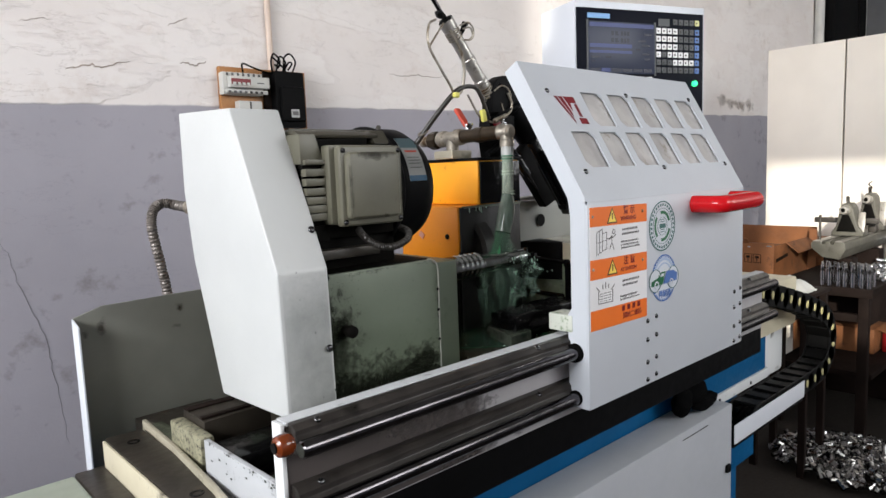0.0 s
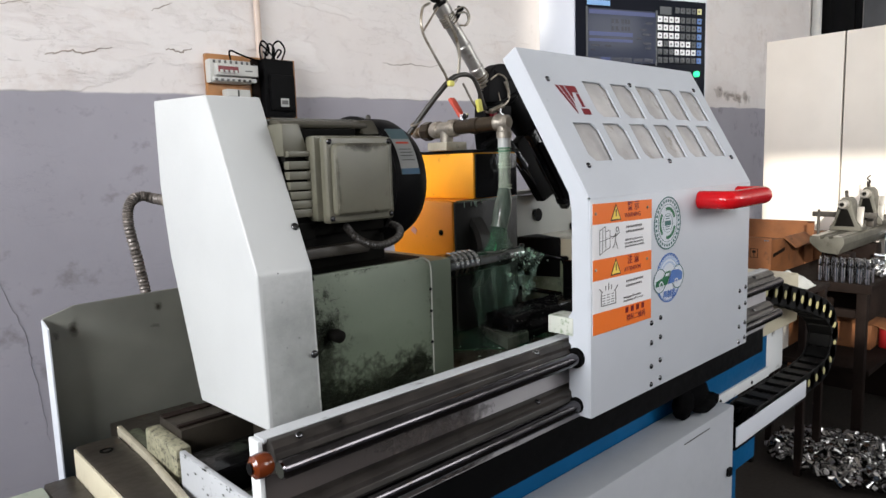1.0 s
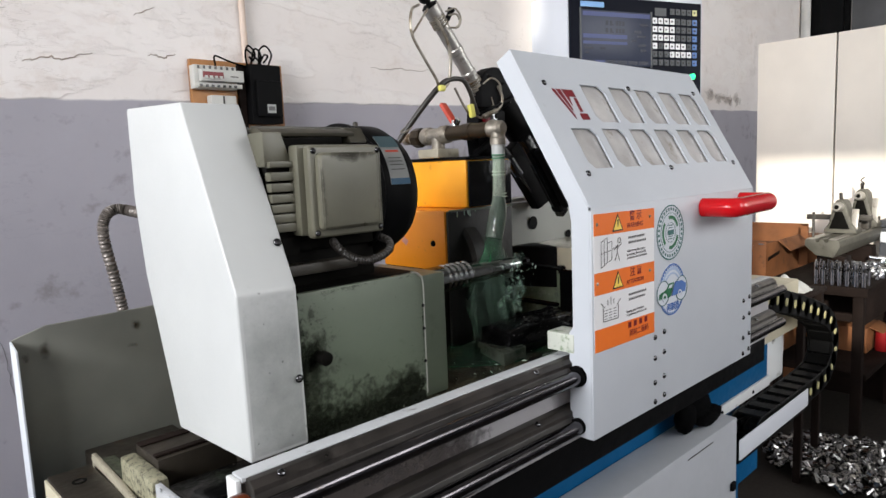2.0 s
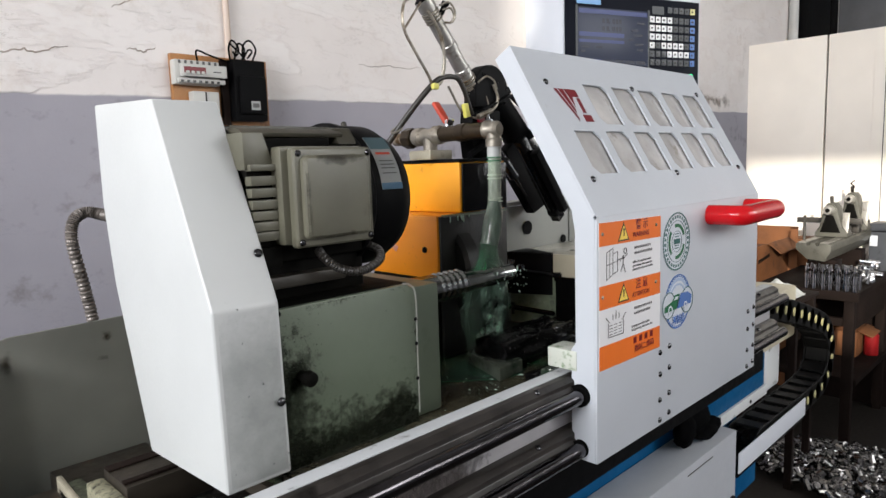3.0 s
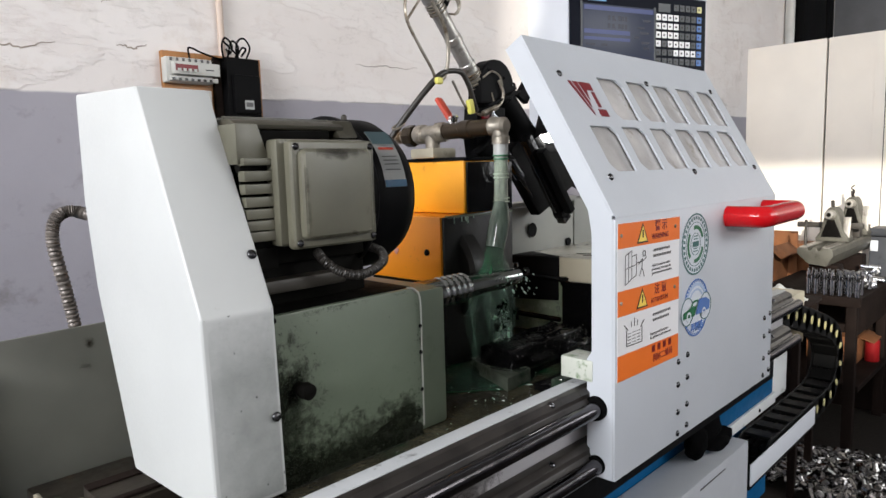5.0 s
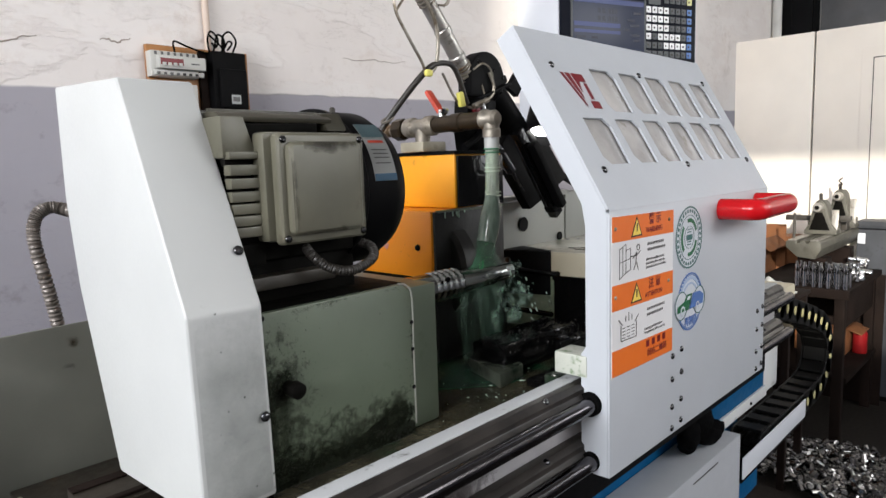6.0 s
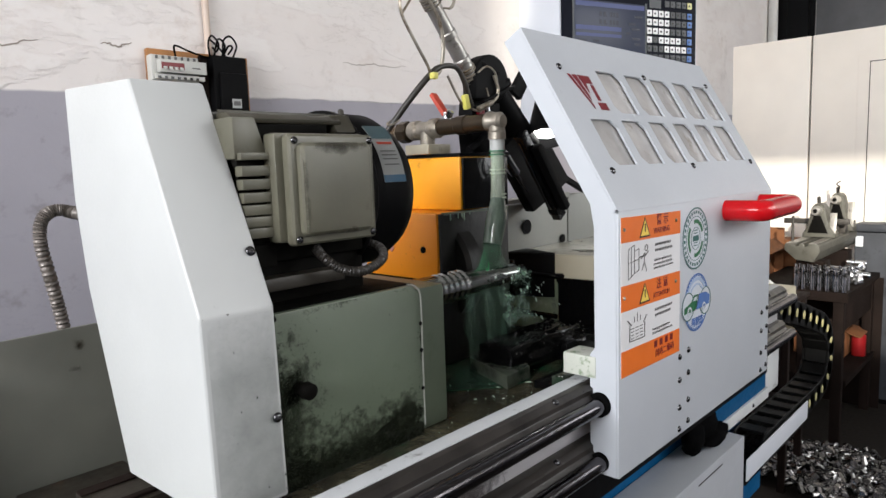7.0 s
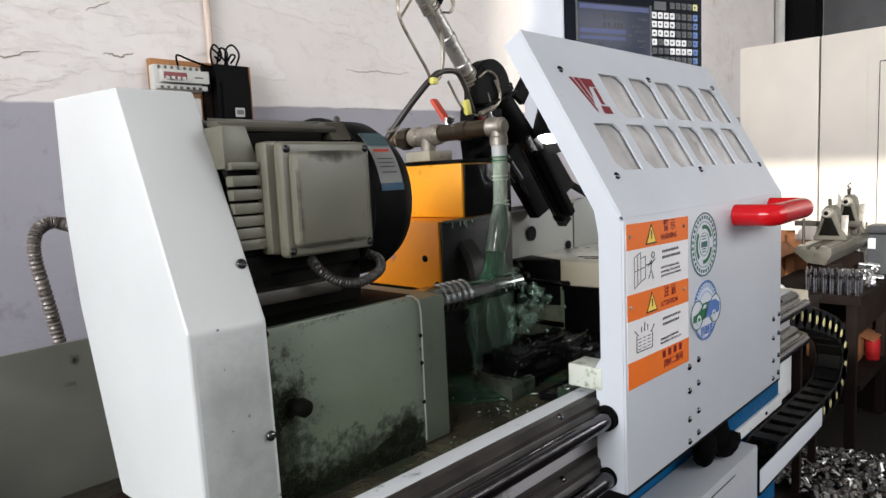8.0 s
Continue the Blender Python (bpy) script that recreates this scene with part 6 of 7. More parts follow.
part("bracket", prism([(0.252, 1.456), (0.310, 1.456), (0.335, 1.50), (0.335, 1.552), (0.252, 1.552), (0.246, 1.50)], "y", 0.425, 0.46, 0.004), BLACK, slide, "black cast bracket")
part("bracket_rib", tube([(0.232, 0.420, 1.462), (0.262, 0.418, 1.478), (0.292, 0.418, 1.500)], 0.007, 10), FAN_BLACK, slide)
part("red_plug", lathe((0.268, 0.423, 1.533), (0.268, 0.416, 1.533), [(0, 0.009), (0.006, 0.009), (0.007, 0.006)], 14), LOGO_RED, slide, "dark red plug")
part("slant_plate", prism([(0.372, 1.470), (0.399, 1.490), (0.541, 1.466), (0.609, 1.394), (0.547, 1.364), (0.505, 1.346), (0.467, 1.330), (0.392, 1.418)], "y", 0.442, 0.466, 0.003), BLACK, slide, "matt black slanting plate")
B0, B1 = Vector((0.366, 0.402, 1.492)), Vector((0.500, 0.400, 1.319))
BAR = Matrix.Translation(B0) @ (B1 - B0).to_track_quat("Z", "Y").to_matrix().to_4x4()
LB = (B1 - B0).length
part("guide_bar", placed(box(-0.0105, 0.0105, -0.0125, 0.0125, 0, LB, 0.0022), BAR), BLACK_OIL, slide, "black guide bar")
part("bar_end", placed(box(-0.0115, 0.0115, -0.0135, 0.0135, LB - 0.030, LB - 0.016, 0.0015), BAR), BLACK, slide)
# Thin strip imitates the highlight along the bar's edge.
part("edge_highlight", placed(box(-0.0022, 0.0022, -0.0146, -0.0128, 0.012, LB - 0.032, 0.0006), BAR), SCREW, slide, "thin metal strip for the bar's lit edge")
part("bar_hole", placed(lathe((0, -0.0126, LB - 0.05), (0, -0.0130, LB - 0.05), [(0, 0.004), (0.0004, 0.004)], 12), BAR), GREASE_AND_SHADE, slide)
part("back_bar", placed(box(-0.030, -0.0115, -0.004, 0.0125, 0.035, LB - 0.022, 0.002), BAR), BLACK, slide)
part("nozzle", lathe((0.292, 0.400, 1.470), (0.382, 0.396, 1.374), [(0, 0.008), (0.004, 0.0095), (0.060, 0.0105), (0.074, 0.0105), (0.077, 0.006), (0.082, 0.0042), (0.10, 0.0042), (0.102, 0.003), (0.131, 0.0016)], 16), SLIDE_STEEL, slide, "dark polished tapered nozzle")
part("lever", prism([(0.585, 1.400), (0.600, 1.409), (0.700, 1.370), (0.690, 1.360)], "y", 0.452, 0.462, 0.001), BLACK, slide, "thin black lever")
part("lamp_bracket", prism([(0.425, 1.585), (0.464, 1.630), (0.490, 1.611), (0.455, 1.568)], "y", 0.462, 0.474, 0.001), BLACK, slide, "flat black lamp bracket")
part("link", lathe((0.262, 0.398, 1.540), (0.268, 0.395, 1.505), [(0, 0.004), (0.010, 0.004), (0.010, 0.008), (0.018, 0.008), (0.018, 0.004), (0.04, 0.004)], 12), STEEL, slide, "small steel linkage")
part("cylinder_foot", rod((0.236, 0.398, 1.535), (0.276, 0.398, 1.548), 0.005, 10), GALV, slide)

# ---- work lamp ----
lamp_at = Vector((0.462, 0.405, 1.488))
lamp = thing("work_lamp", lamp_at, "black conical work lamp, lit", "lamp")
tip = Vector((-0.40, -0.29, -0.87)).normalized()
shade = part("shade", lathe(lamp_at - tip * 0.098, lamp_at + tip, [(0, 0.015), (0.006, 0.021), (0.030, 0.026), (0.088, 0.039), (0.102, 0.041), (0.104, 0.0395), (0.098, 0.037), (0.072, 0.033), (0.066, 0.002)], 36), BLACK, lamp, "black ribbed shade")
for k in range(9):
    part("rib", placed(box(-0.0008, 0.0008, 0.0275, 0.0335, 0.028, 0.062, 0.0003), Matrix.Translation(lamp_at - tip * 0.098) @ tip.to_track_quat("Z", "Y").to_matrix().to_4x4() @ Matrix.Rotation(radians(150 + 9 * k), 4, "Z")), BLACK, shade)
part("light_disc", lathe(lamp_at - tip * 0.016, lamp_at + tip, [(0, 0.0295), (0.003, 0.0295)], 28), LED, lamp, "glowing white disc")
part("lamp_arm", tube([lamp_at - tip * 0.075, lamp_at + Vector((0.045, 0.045, 0.115)), lamp_at + Vector((0.09, 0.06, 0.07)), (0.60, 0.5, 1.36)], 0.007, 10), BLACK, lamp)

# ---- cable chain and its trough ----
chain = thing("cable_chain", (1.25, 0.136, 0.72), "black plastic cable chain with pale yellow pins", "cable chain")
path = smooth_path([(0.84, 0.136, 1.083), (0.965, 0.136, 1.069), (1.091, 0.136, 1.040), (1.222, 0.136, 1.005), (1.356, 0.136, 0.964), (1.435, 0.136, 0.936), (1.492, 0.136, 0.900), (1.520, 0.136, 0.858), (1.516, 0.136, 0.804), (1.470, 0.136, 0.757), (1.389, 0.136, 0.743), (1.25, 0.136, 0.740), (1.1, 0.136, 0.740), (0.85, 0.136, 0.740)], 40)
length, marks, last = 0.0, [path[0]], path[0]
for p in path[1:]:
    length += (p - last).length
    last = p
    if length >= 0.066:
        marks.append(p)
        length = 0.0


def stadium(half, r, n=8):
    """An oblong with round ends, in (x, z)."""
    return [(half + r * math.sin(math.pi * k / n), r * math.cos(math.pi * k / n)) for k in range(n + 1)] + [(-half - r * math.sin(math.pi * k / n), -r * math.cos(math.pi * k / n)) for k in range(n + 1)]


def chain_link():
    own = bmesh.new()
    for k, (y0, y1) in enumerate(((-0.036, -0.031), (0.031, 0.036))):
        prism(stadium(0.024, 0.031), "y", y0, y1, 0.0012, own, 1)
    for z in (-0.026, 0.026):
        box(-0.020, 0.020, -0.0305, 0.0305, z - 0.004, z + 0.004, 0.0015, own, 1)
    tube([(-0.035, 0.0, 0.002), (0.0, 0.004, -0.002), (0.035, 0.0, 0.002)], 0.009, 8, own, 3)
    tube([(-0.035, 0.018, -0.008), (0.0, 0.016, -0.006), (0.035, 0.018, -0.008)], 0.007, 8, own, 3)
    tube([(-0.035, -0.018, -0.006), (0.0, -0.016, -0.010), (0.035, -0.018, -0.006)], 0.008, 8, own, 3)
    return own


for a, b in zip(marks, marks[1:]):
    way = (b - a).normalized()
    up = Vector((-way.z, 0, way.x))
    m = Matrix(((way.x, 0, up.x, (a.x + b.x) / 2), (0, 1, 0, 0.136), (way.z, 0, up.z, (a.z + b.z) / 2), (0, 0, 0, 1)))
    link_part = part("link", placed(chain_link(), m), CHAIN_BLACK, chain)
    if a.x > 1.2 or a.z > 0.8:
        part("pin", placed(lathe((0.0, -0.0365, 0), (0, -0.039, 0), [(0, 0.0078), (0.002, 0.0078), (0.0026, 0.0066)], 14), m @ Matrix.Diagonal((1, 1, 1.5, 1))), PIN_YELLOW, link_part, "pale yellow pin")
trough = thing("chain_trough", (1.0, 0.13, 0.70), "white sheet-metal trough for the cable chain", "trough")
part("front_strip", box(0.768, 1.246, 0.0925, 0.0955, 0.712, 0.762, 0.0008), WHITE, trough, "white front strip")
part("trough_floor", box(0.768, 1.246, 0.0960, 0.175, 0.701, 0.705, 0.0008), BLACK, trough)
part("trough_bracket", box(0.80, 0.95, 0.12, 0.183, 0.62, 0.7005, 0.003), BLUE, trough)

# ---- glove lying on the cabinet ----
glove = thing("work_glove", (0.62, 0.14, 0.826), "crumpled black cloth work glove hanging over the cabinet", "glove")
for name, c, r in (("cuff", (0.632, 0.150, 0.905), (0.066, 0.016, 0.036)), ("palm", (0.650, 0.148, 0.868), (0.060, 0.024, 0.032)), ("thumb", (0.578, 0.138, 0.866), (0.034, 0.020, 0.030)), ("thumb_tip", (0.590, 0.146, 0.841), (0.027, 0.018, 0.018)), ("finger", (0.700, 0.138, 0.842), (0.048, 0.022, 0.015)), ("finger", (0.662, 0.128, 0.841), (0.046, 0.020, 0.014))):
    part(name, blob(bmesh.new(), c, r, c[0] * 9), CLOTH, glove, soft=80)

# ---- conduit beside the belt cover ----
conduit = thing("flexible_conduit", (-0.37, 0.72, 1.10), "grey ribbed metal conduit looping behind the cover", "conduit")
part("tube", flexible_conduit([(-0.372, 0.72, 1.10), (-0.380, 0.72, 1.20), (-0.389, 0.72, 1.267), (-0.400, 0.72, 1.340), (-0.394, 0.72, 1.376), (-0.374, 0.72, 1.388), (-0.352, 0.70, 1.382), (-0.33, 0.60, 1.372)], 0.0092, 26), CONDUIT_GREY, conduit, soft=60)
part("fitting", lathe((-0.347, 0.668, 1.380), (-0.336, 0.625, 1.375), [(0, 0.0118), (0.002, 0.0135), (0.016, 0.0135), (0.018, 0.0115), (0.034, 0.0115)], 18), GALV, conduit, "grey conduit fitting")

# ---- switch board on the wall ----
board = thing("switch_board", (0.51, 1.95, 1.64), "wooden board with circuit breakers and a black switch box", "switch board")
part("board", box(0.318, 0.700, 1.925, 1.9495, 1.62, 1.872, 0.003), WOOD, board, "varnished wooden board")
brk = part("breaker", box(0.312, 0.480, 1.885, 1.9245, 1.760, 1.846, 0.004), ABS, board, "row of white circuit breakers")
part("breaker_step", box(0.328, 0.494, 1.855, 1.8845, 1.785, 1.828, 0.003), ABS, brk)
part("breaker_bar", box(0.318, 0.494, 1.872, 1.8845, 1.764, 1.780, 0.002), ABS, brk)
part("toggle_field", box(0.332, 0.412, 1.8535, 1.8548, 1.796, 1.818), BREAKER_RED, brk, "dark red toggle field")
for k in range(4):
    part("toggle", box(0.337 + 0.019 * k, 0.348 + 0.019 * k, 1.846, 1.8533, 1.792, 1.803, 0.001), ABS, brk)
for k in range(7):
    part("terminal", box(0.325 + 0.0225 * k, 0.333 + 0.0225 * k, 1.880, 1.8847, 1.832, 1.843, 0.001), PRINT_GREY, brk)
    part("terminal", box(0.325 + 0.0225 * k, 0.335 + 0.0225 * k, 1.868, 1.8717, 1.765, 1.774, 0.001), INK if k > 3 else PRINT_GREY, brk)
part("terminal_mark", box(0.44, 0.47, 1.8535, 1.8548, 1.802, 1.806), PRINT_GREY, brk)
low = part("small_breaker", box(0.372, 0.472, 1.885, 1.9245, 1.655, 1.738, 0.004), ABS, board, "small white breaker")
part("marking", box(0.418, 0.424, 1.8835, 1.8848, 1.69, 1.735), INK, low)
sw = part("switch_box", box(0.528, 0.662, 1.87, 1.9245, 1.635, 1.862, 0.006), BLACK, board, "black switch box with a pale sticker")
part("switch_lid", box(0.545, 0.655, 1.855, 1.8695, 1.66, 1.80, 0.006), BLACK, sw)
part("sticker", box(0.585, 0.622, 1.8535, 1.8548, 1.675, 1.708), PLATE_PALE, sw)
part("sticker_print", box(0.590, 0.617, 1.8525, 1.8534, 1.684, 1.700), PRINT_GREY, sw)
part("cover_strip", box(0.497, 0.526, 1.905, 1.9245, 1.62, 1.86, 0.003), RUST, board)
for k, pts in enumerate((
    [(0.40, 1.89, 1.845), (0.395, 1.88, 1.880), (0.44, 1.88, 1.868), (0.50, 1.89, 1.856), (0.55, 1.89, 1.852)],
    [(0.53, 1.89, 1.85), (0.520, 1.88, 1.90), (0.535, 1.88, 1.93), (0.560, 1.88, 1.905), (0.550, 1.88, 1.875), (0.535, 1.88, 1.89)],
    [(0.58, 1.89, 1.86), (0.580, 1.88, 1.915), (0.608, 1.88, 1.935), (0.632, 1.88, 1.905), (0.622, 1.89, 1.865)],
    [(0.585, 1.89, 1.87), (0.600, 1.88, 1.90), (0.615, 1.88, 1.895), (0.600, 1.89, 1.87)],
    [(0.53, 1.89, 1.92), (0.56, 1.88, 1.89), (0.59, 1.89, 1.865)],
    [(0.545, 1.89, 1.86), (0.56, 1.88, 1.92), (0.585, 1.88, 1.90), (0.575, 1.89, 1.86)],
)):
    part("cable", tube(pts, 0.0036, 8), RUBBER, board, "looped black cable")
pipe_up = thing("wall_conduit", (0.548, 1.935, 1.86), "pale plastic conduit running up the wall", "conduit")
part("tube", rod((0.549, 1.934, 1.872), (0.543, 1.934, HIGH), 0.0125), PVC, pipe_up)

# ---- beyond the machine: cabinet, carton, bench ----
steel_cabinet = thing("steel_cabinet", (4.1, 0.3, 0), "tall beige steel cabinet with two doors", "cabinet")
part("carcass", box(3.8365, 4.3, -0.75, 1.215, 0.05, 2.135, 0.006), BEIGE, steel_cabinet)
part("end_panel", box(3.80, 3.8295, 0.765, 1.218, 0.06, 2.137, 0.003), BEIGE, steel_cabinet, "plain beige door")
door = part("door", box(3.80, 3.8295, -0.40, 0.755, 0.06, 2.137, 0.003), BEIGE, steel_cabinet, "beige door with a pressed frame")
part("pressed_frame", box(3.796, 3.7995, -0.10, 0.513, 0.2, 2.013, 0.0016), BEIGE, door, "pressed frame of the door")
part("panel_gap", box(3.7945, 3.7958, -0.06, 0.457, 0.24, 1.950), BLACK, door, "dark gap round the inner panel")
part("inner_panel", box(3.791, 3.7942, -0.05, 0.4525, 0.25, 1.945, 0.001), BEIGE, door)
part("leaf_gap", box(3.8305, 3.836, 0.7552, 0.7648, 0.06, 2.1365), BLACK, steel_cabinet, "dark gap between the doors")
part("plinth", box(3.83, 4.28, -0.70, 1.20, 0.0, 0.05), BLACK, steel_cabinet)

chest = thing("metal_chest", (3.71, 0.1, 0), "dark blue-grey metal chest between bench and cabinet", "chest")
part("body", box(3.645, 3.785, -0.75, 0.468, 0.03, 0.985, 0.006), CHEST_GREY, chest)
part("lid", box(3.635, 3.787, -0.755, 0.473, 0.988, 1.036, 0.018), CHEST_GREY, chest, "rounded lid")
part("foot", box(3.66, 3.77, -0.72, 0.44, 0.0, 0.03), BLACK, chest)
part("pale_plate", box(3.632, 3.6345, 0.424, 0.462, 0.905, 0.965, 0.0008), WHITE, chest, "pale plate on the front")
part("plate_tab", box(3.6346, 3.6448, 0.430, 0.455, 0.915, 0.955), BLACK, chest)

end_frame = thing("steel_door_frame", (6.9, 1.9, 0), "dark steel door frame beside a white conduit", "door frame")
part("conduit", rod((6.82, 1.90, 0), (6.82, 1.90, HIGH), 0.045), TAPE_WHITE, end_frame, "stained white pipe")
part("jamb", box(6.95, 7.7, 1.80, 1.949, 0, HIGH, 0.004), BLACK, end_frame, "dark steel jamb")
part("light_gap", rod((7.72, 1.86, 0), (7.72, 1.86, HIGH), 0.02), TAPE_WHITE, end_frame)
part("jamb", box(7.75, 7.99, 1.80, 1.949, 0, HIGH, 0.004), BLACK, end_frame, "dark steel jamb")
part("door_leaf", box(7.94, 7.999, -0.6, 1.78, 0, HIGH, 0.004), GREY_DOOR, end_frame, "grey steel door leaf")

TZ = 0.775
tins = thing("brown_carton", (3.3, 0.5, 0.33), "brown carton on the shelf under the bench", "carton")
part("box", box(3.30, 3.55, 0.43, 0.68, 0.331, 0.47, 0.006), CARTON, tins)
part("flap", prism([(0.43, 0.472), (0.43, 0.476), (0.36, 0.452), (0.36, 0.448)], "x", 3.32, 3.53, 0.001), CARTON, tins, "bent cardboard flap")
red_can = thing("red_can", (3.42, 0.385, 0.33), "small red can on the shelf under the bench", "can")
part("can", lathe((3.42, 0.385, 0.331), (3.42, 0.385, 0.45), [(0, 0.033), (0.003, 0.035), (0.112, 0.035), (0.115, 0.031), (0.119, 0.029)], 20), CAN_RED, red_can)

carton = thing("cardboard_carton", (3.25, 1.1, 0.52), "worn brown cardboard carton, open at the top", "carton")
C0, C1, D0, D1, CT = 3.0, 3.52, 0.855, 1.38, 0.955
part("near_wall", box(C0, C0 + 0.006, D0, D1, 0.52, CT, 0.001), CARTON, carton, "brown printed carton wall")
part("side_wall", box(C0 + 0.0065, C1, D0, D0 + 0.006, 0.52, CT - 0.012, 0.001), CARTON, carton)
part("side_wall", box(C0 + 0.0065, C1, D1 - 0.006, D1, 0.52, CT, 0.001), CARTON, carton)
part("far_wall", box(C1, C1 + 0.006, D0 - 0.05, D1, 0.52, CT + 0.055, 0.001), CARTON, carton, "far wall with its flap standing up")
part("bottom", box(C0 + 0.007, C1 - 0.001, D0 + 0.007, D1 - 0.007, 0.52, 0.528), CARTON, carton)
part("content", box(C0 + 0.02, C1 - 0.02, D0 + 0.02, D1 - 0.02, 0.53, 0.90, 0.02), CARTON, carton, "crumpled brown packing")
part("flap", prism([(D0 - 0.002, CT - 0.010), (D0 - 0.006, CT - 0.006), (D0 - 0.075, CT - 0.060), (D0 - 0.075, CT - 0.066)], "x", C0 + 0.16, C1 - 0.02, 0.001), CARTON, carton, "bent cardboard flap")
part("flap", prism([(C0 - 0.002, CT), (C0 + 0.003, CT + 0.004), (C0 - 0.02, CT + 0.03), (C0 - 0.026, CT + 0.027)], "y", D0 + 0.14, D1, 0.001), CARTON, carton, "torn cardboard flap")
for y0 in (0.925, 0.975):
    sign = bmesh.new()
    for a0, a1, b0, b1 in ((y0, y0 + 0.044, 0.890, 0.893), (y0, y0 + 0.044, 0.842, 0.845), (y0, y0 + 0.003, 0.842, 0.893), (y0 + 0.041, y0 + 0.044, 0.842, 0.893), (y0 + 0.012, y0 + 0.032, 0.868, 0.882), (y0 + 0.020, y0 + 0.024, 0.850, 0.868)):
        box(C0 - 0.0012, C0 - 0.0004, a0, a1, b0, b1, bm=sign)
    part("printed_sign", sign, RUST, carton, "dark square shipping mark")
part("printed_bar", prism([(3.03, 0.845), (3.20, 0.865), (3.20, 0.885), (3.03, 0.865)], "y", D0 - 0.0012, D0 - 0.0004), RUST, carton)
part("staple", box(C0 - 0.0016, C0 - 0.0004, 0.868, 0.895, 0.938, 0.944), STEEL, carton)
part("staple", box(C0 - 0.0016, C0 - 0.0004, 0.985, 1.000, 0.930, 0.936), STEEL, carton)
stand = thing("carton_stand", (3.25, 1.1, 0), "dark iron stand under the carton", "stand")
part("top", box(2.99, 3.56, 0.80, 1.42, 0.49, 0.519, 0.004), RUST, stand)
for x in (3.0, 3.51):
    for y in (0.81, 1.37):
        part("leg", box(x, x + 0.04, y, y + 0.04, 0, 0.489, 0.003), RUST, stand)
behind = thing("brown_carton", (3.65, 0.8, 0), "tall dark brown carton against the cabinet", "carton")
part("box", box(3.58, 3.77, 0.62, 0.95, 0.0, 0.93, 0.006), CARTON, behind)

bench = thing("iron_bench", (3.25, 0.55, 0), "rusty iron bench crowded with turned parts", "bench")
part("top", box(2.835, 3.57, 0.325, 0.795, TZ - 0.028, TZ, 0.003), RUST, bench, "rust-brown steel top")
part("edge_rim", box(2.829, 2.8345, 0.325, 0.795, TZ - 0.045, TZ - 0.002, 0.001), RUST, bench)
for x, y in ((2.845, 0.345), (2.845, 0.74), (3.50, 0.345), (3.50, 0.74)):
    part("leg", box(x, x + 0.045, y, y + 0.045, 0, TZ - 0.029, 0.003), RUST, bench, "dark square iron leg")
part("shelf", box(2.90, 3.56, 0.335, 0.79, 0.30, 0.33, 0.004), RUST, bench)
# Two sheets added to keep the space under the bench dark.
part("dark_backdrop", box(3.562, 3.568, 0.305, 0.795, 0.0, TZ - 0.03, 0.001), RUST, bench, "added dark sheet that darkens the space under the bench")
part("shade_apron", box(2.895, 3.495, 0.348, 0.354, 0.58, TZ - 0.03, 0.001), RUST, bench, "added dark sheet that shades the space below the top")
part("crossbar", box(2.85, 2.885, 0.392, 0.738, 0.60, 0.64, 0.003), RUST, bench)

centre = thing("bench_centre", (3.2, 0.54, TZ), "old grey bench centre with two tapered heads", "bench centre")
part("bed", prism([(0.462, 0.990), (0.470, 0.998), (0.512, 0.998), (0.512, 0.985), (0.528, 0.985), (0.528, 0.998), (0.552, 0.998), (0.552, 0.985), (0.568, 0.985), (0.568, 0.998), (0.612, 0.998), (0.618, 0.990), (0.618, 0.966), (0.565, 0.918), (0.485, 0.910), (0.458, 0.962)], "x", 2.86, 3.73, 0.003), BENCH_GREY, centre, "long chipped grey-green cast bed")
for x in (2.95, 3.42):
    part("foot", prism([(0.45, TZ), (0.60, TZ), (0.585, 0.914), (0.455, 0.904)], "x", x, x + 0.10, 0.003), RUST, centre)
for y0, y1 in ((0.474, 0.509), (0.572, 0.608)):
    part("way", box(2.862, 3.725, y0, y1, 0.9985, 1.002, 0.0008), WAY_STEEL, centre, "bright worn way")
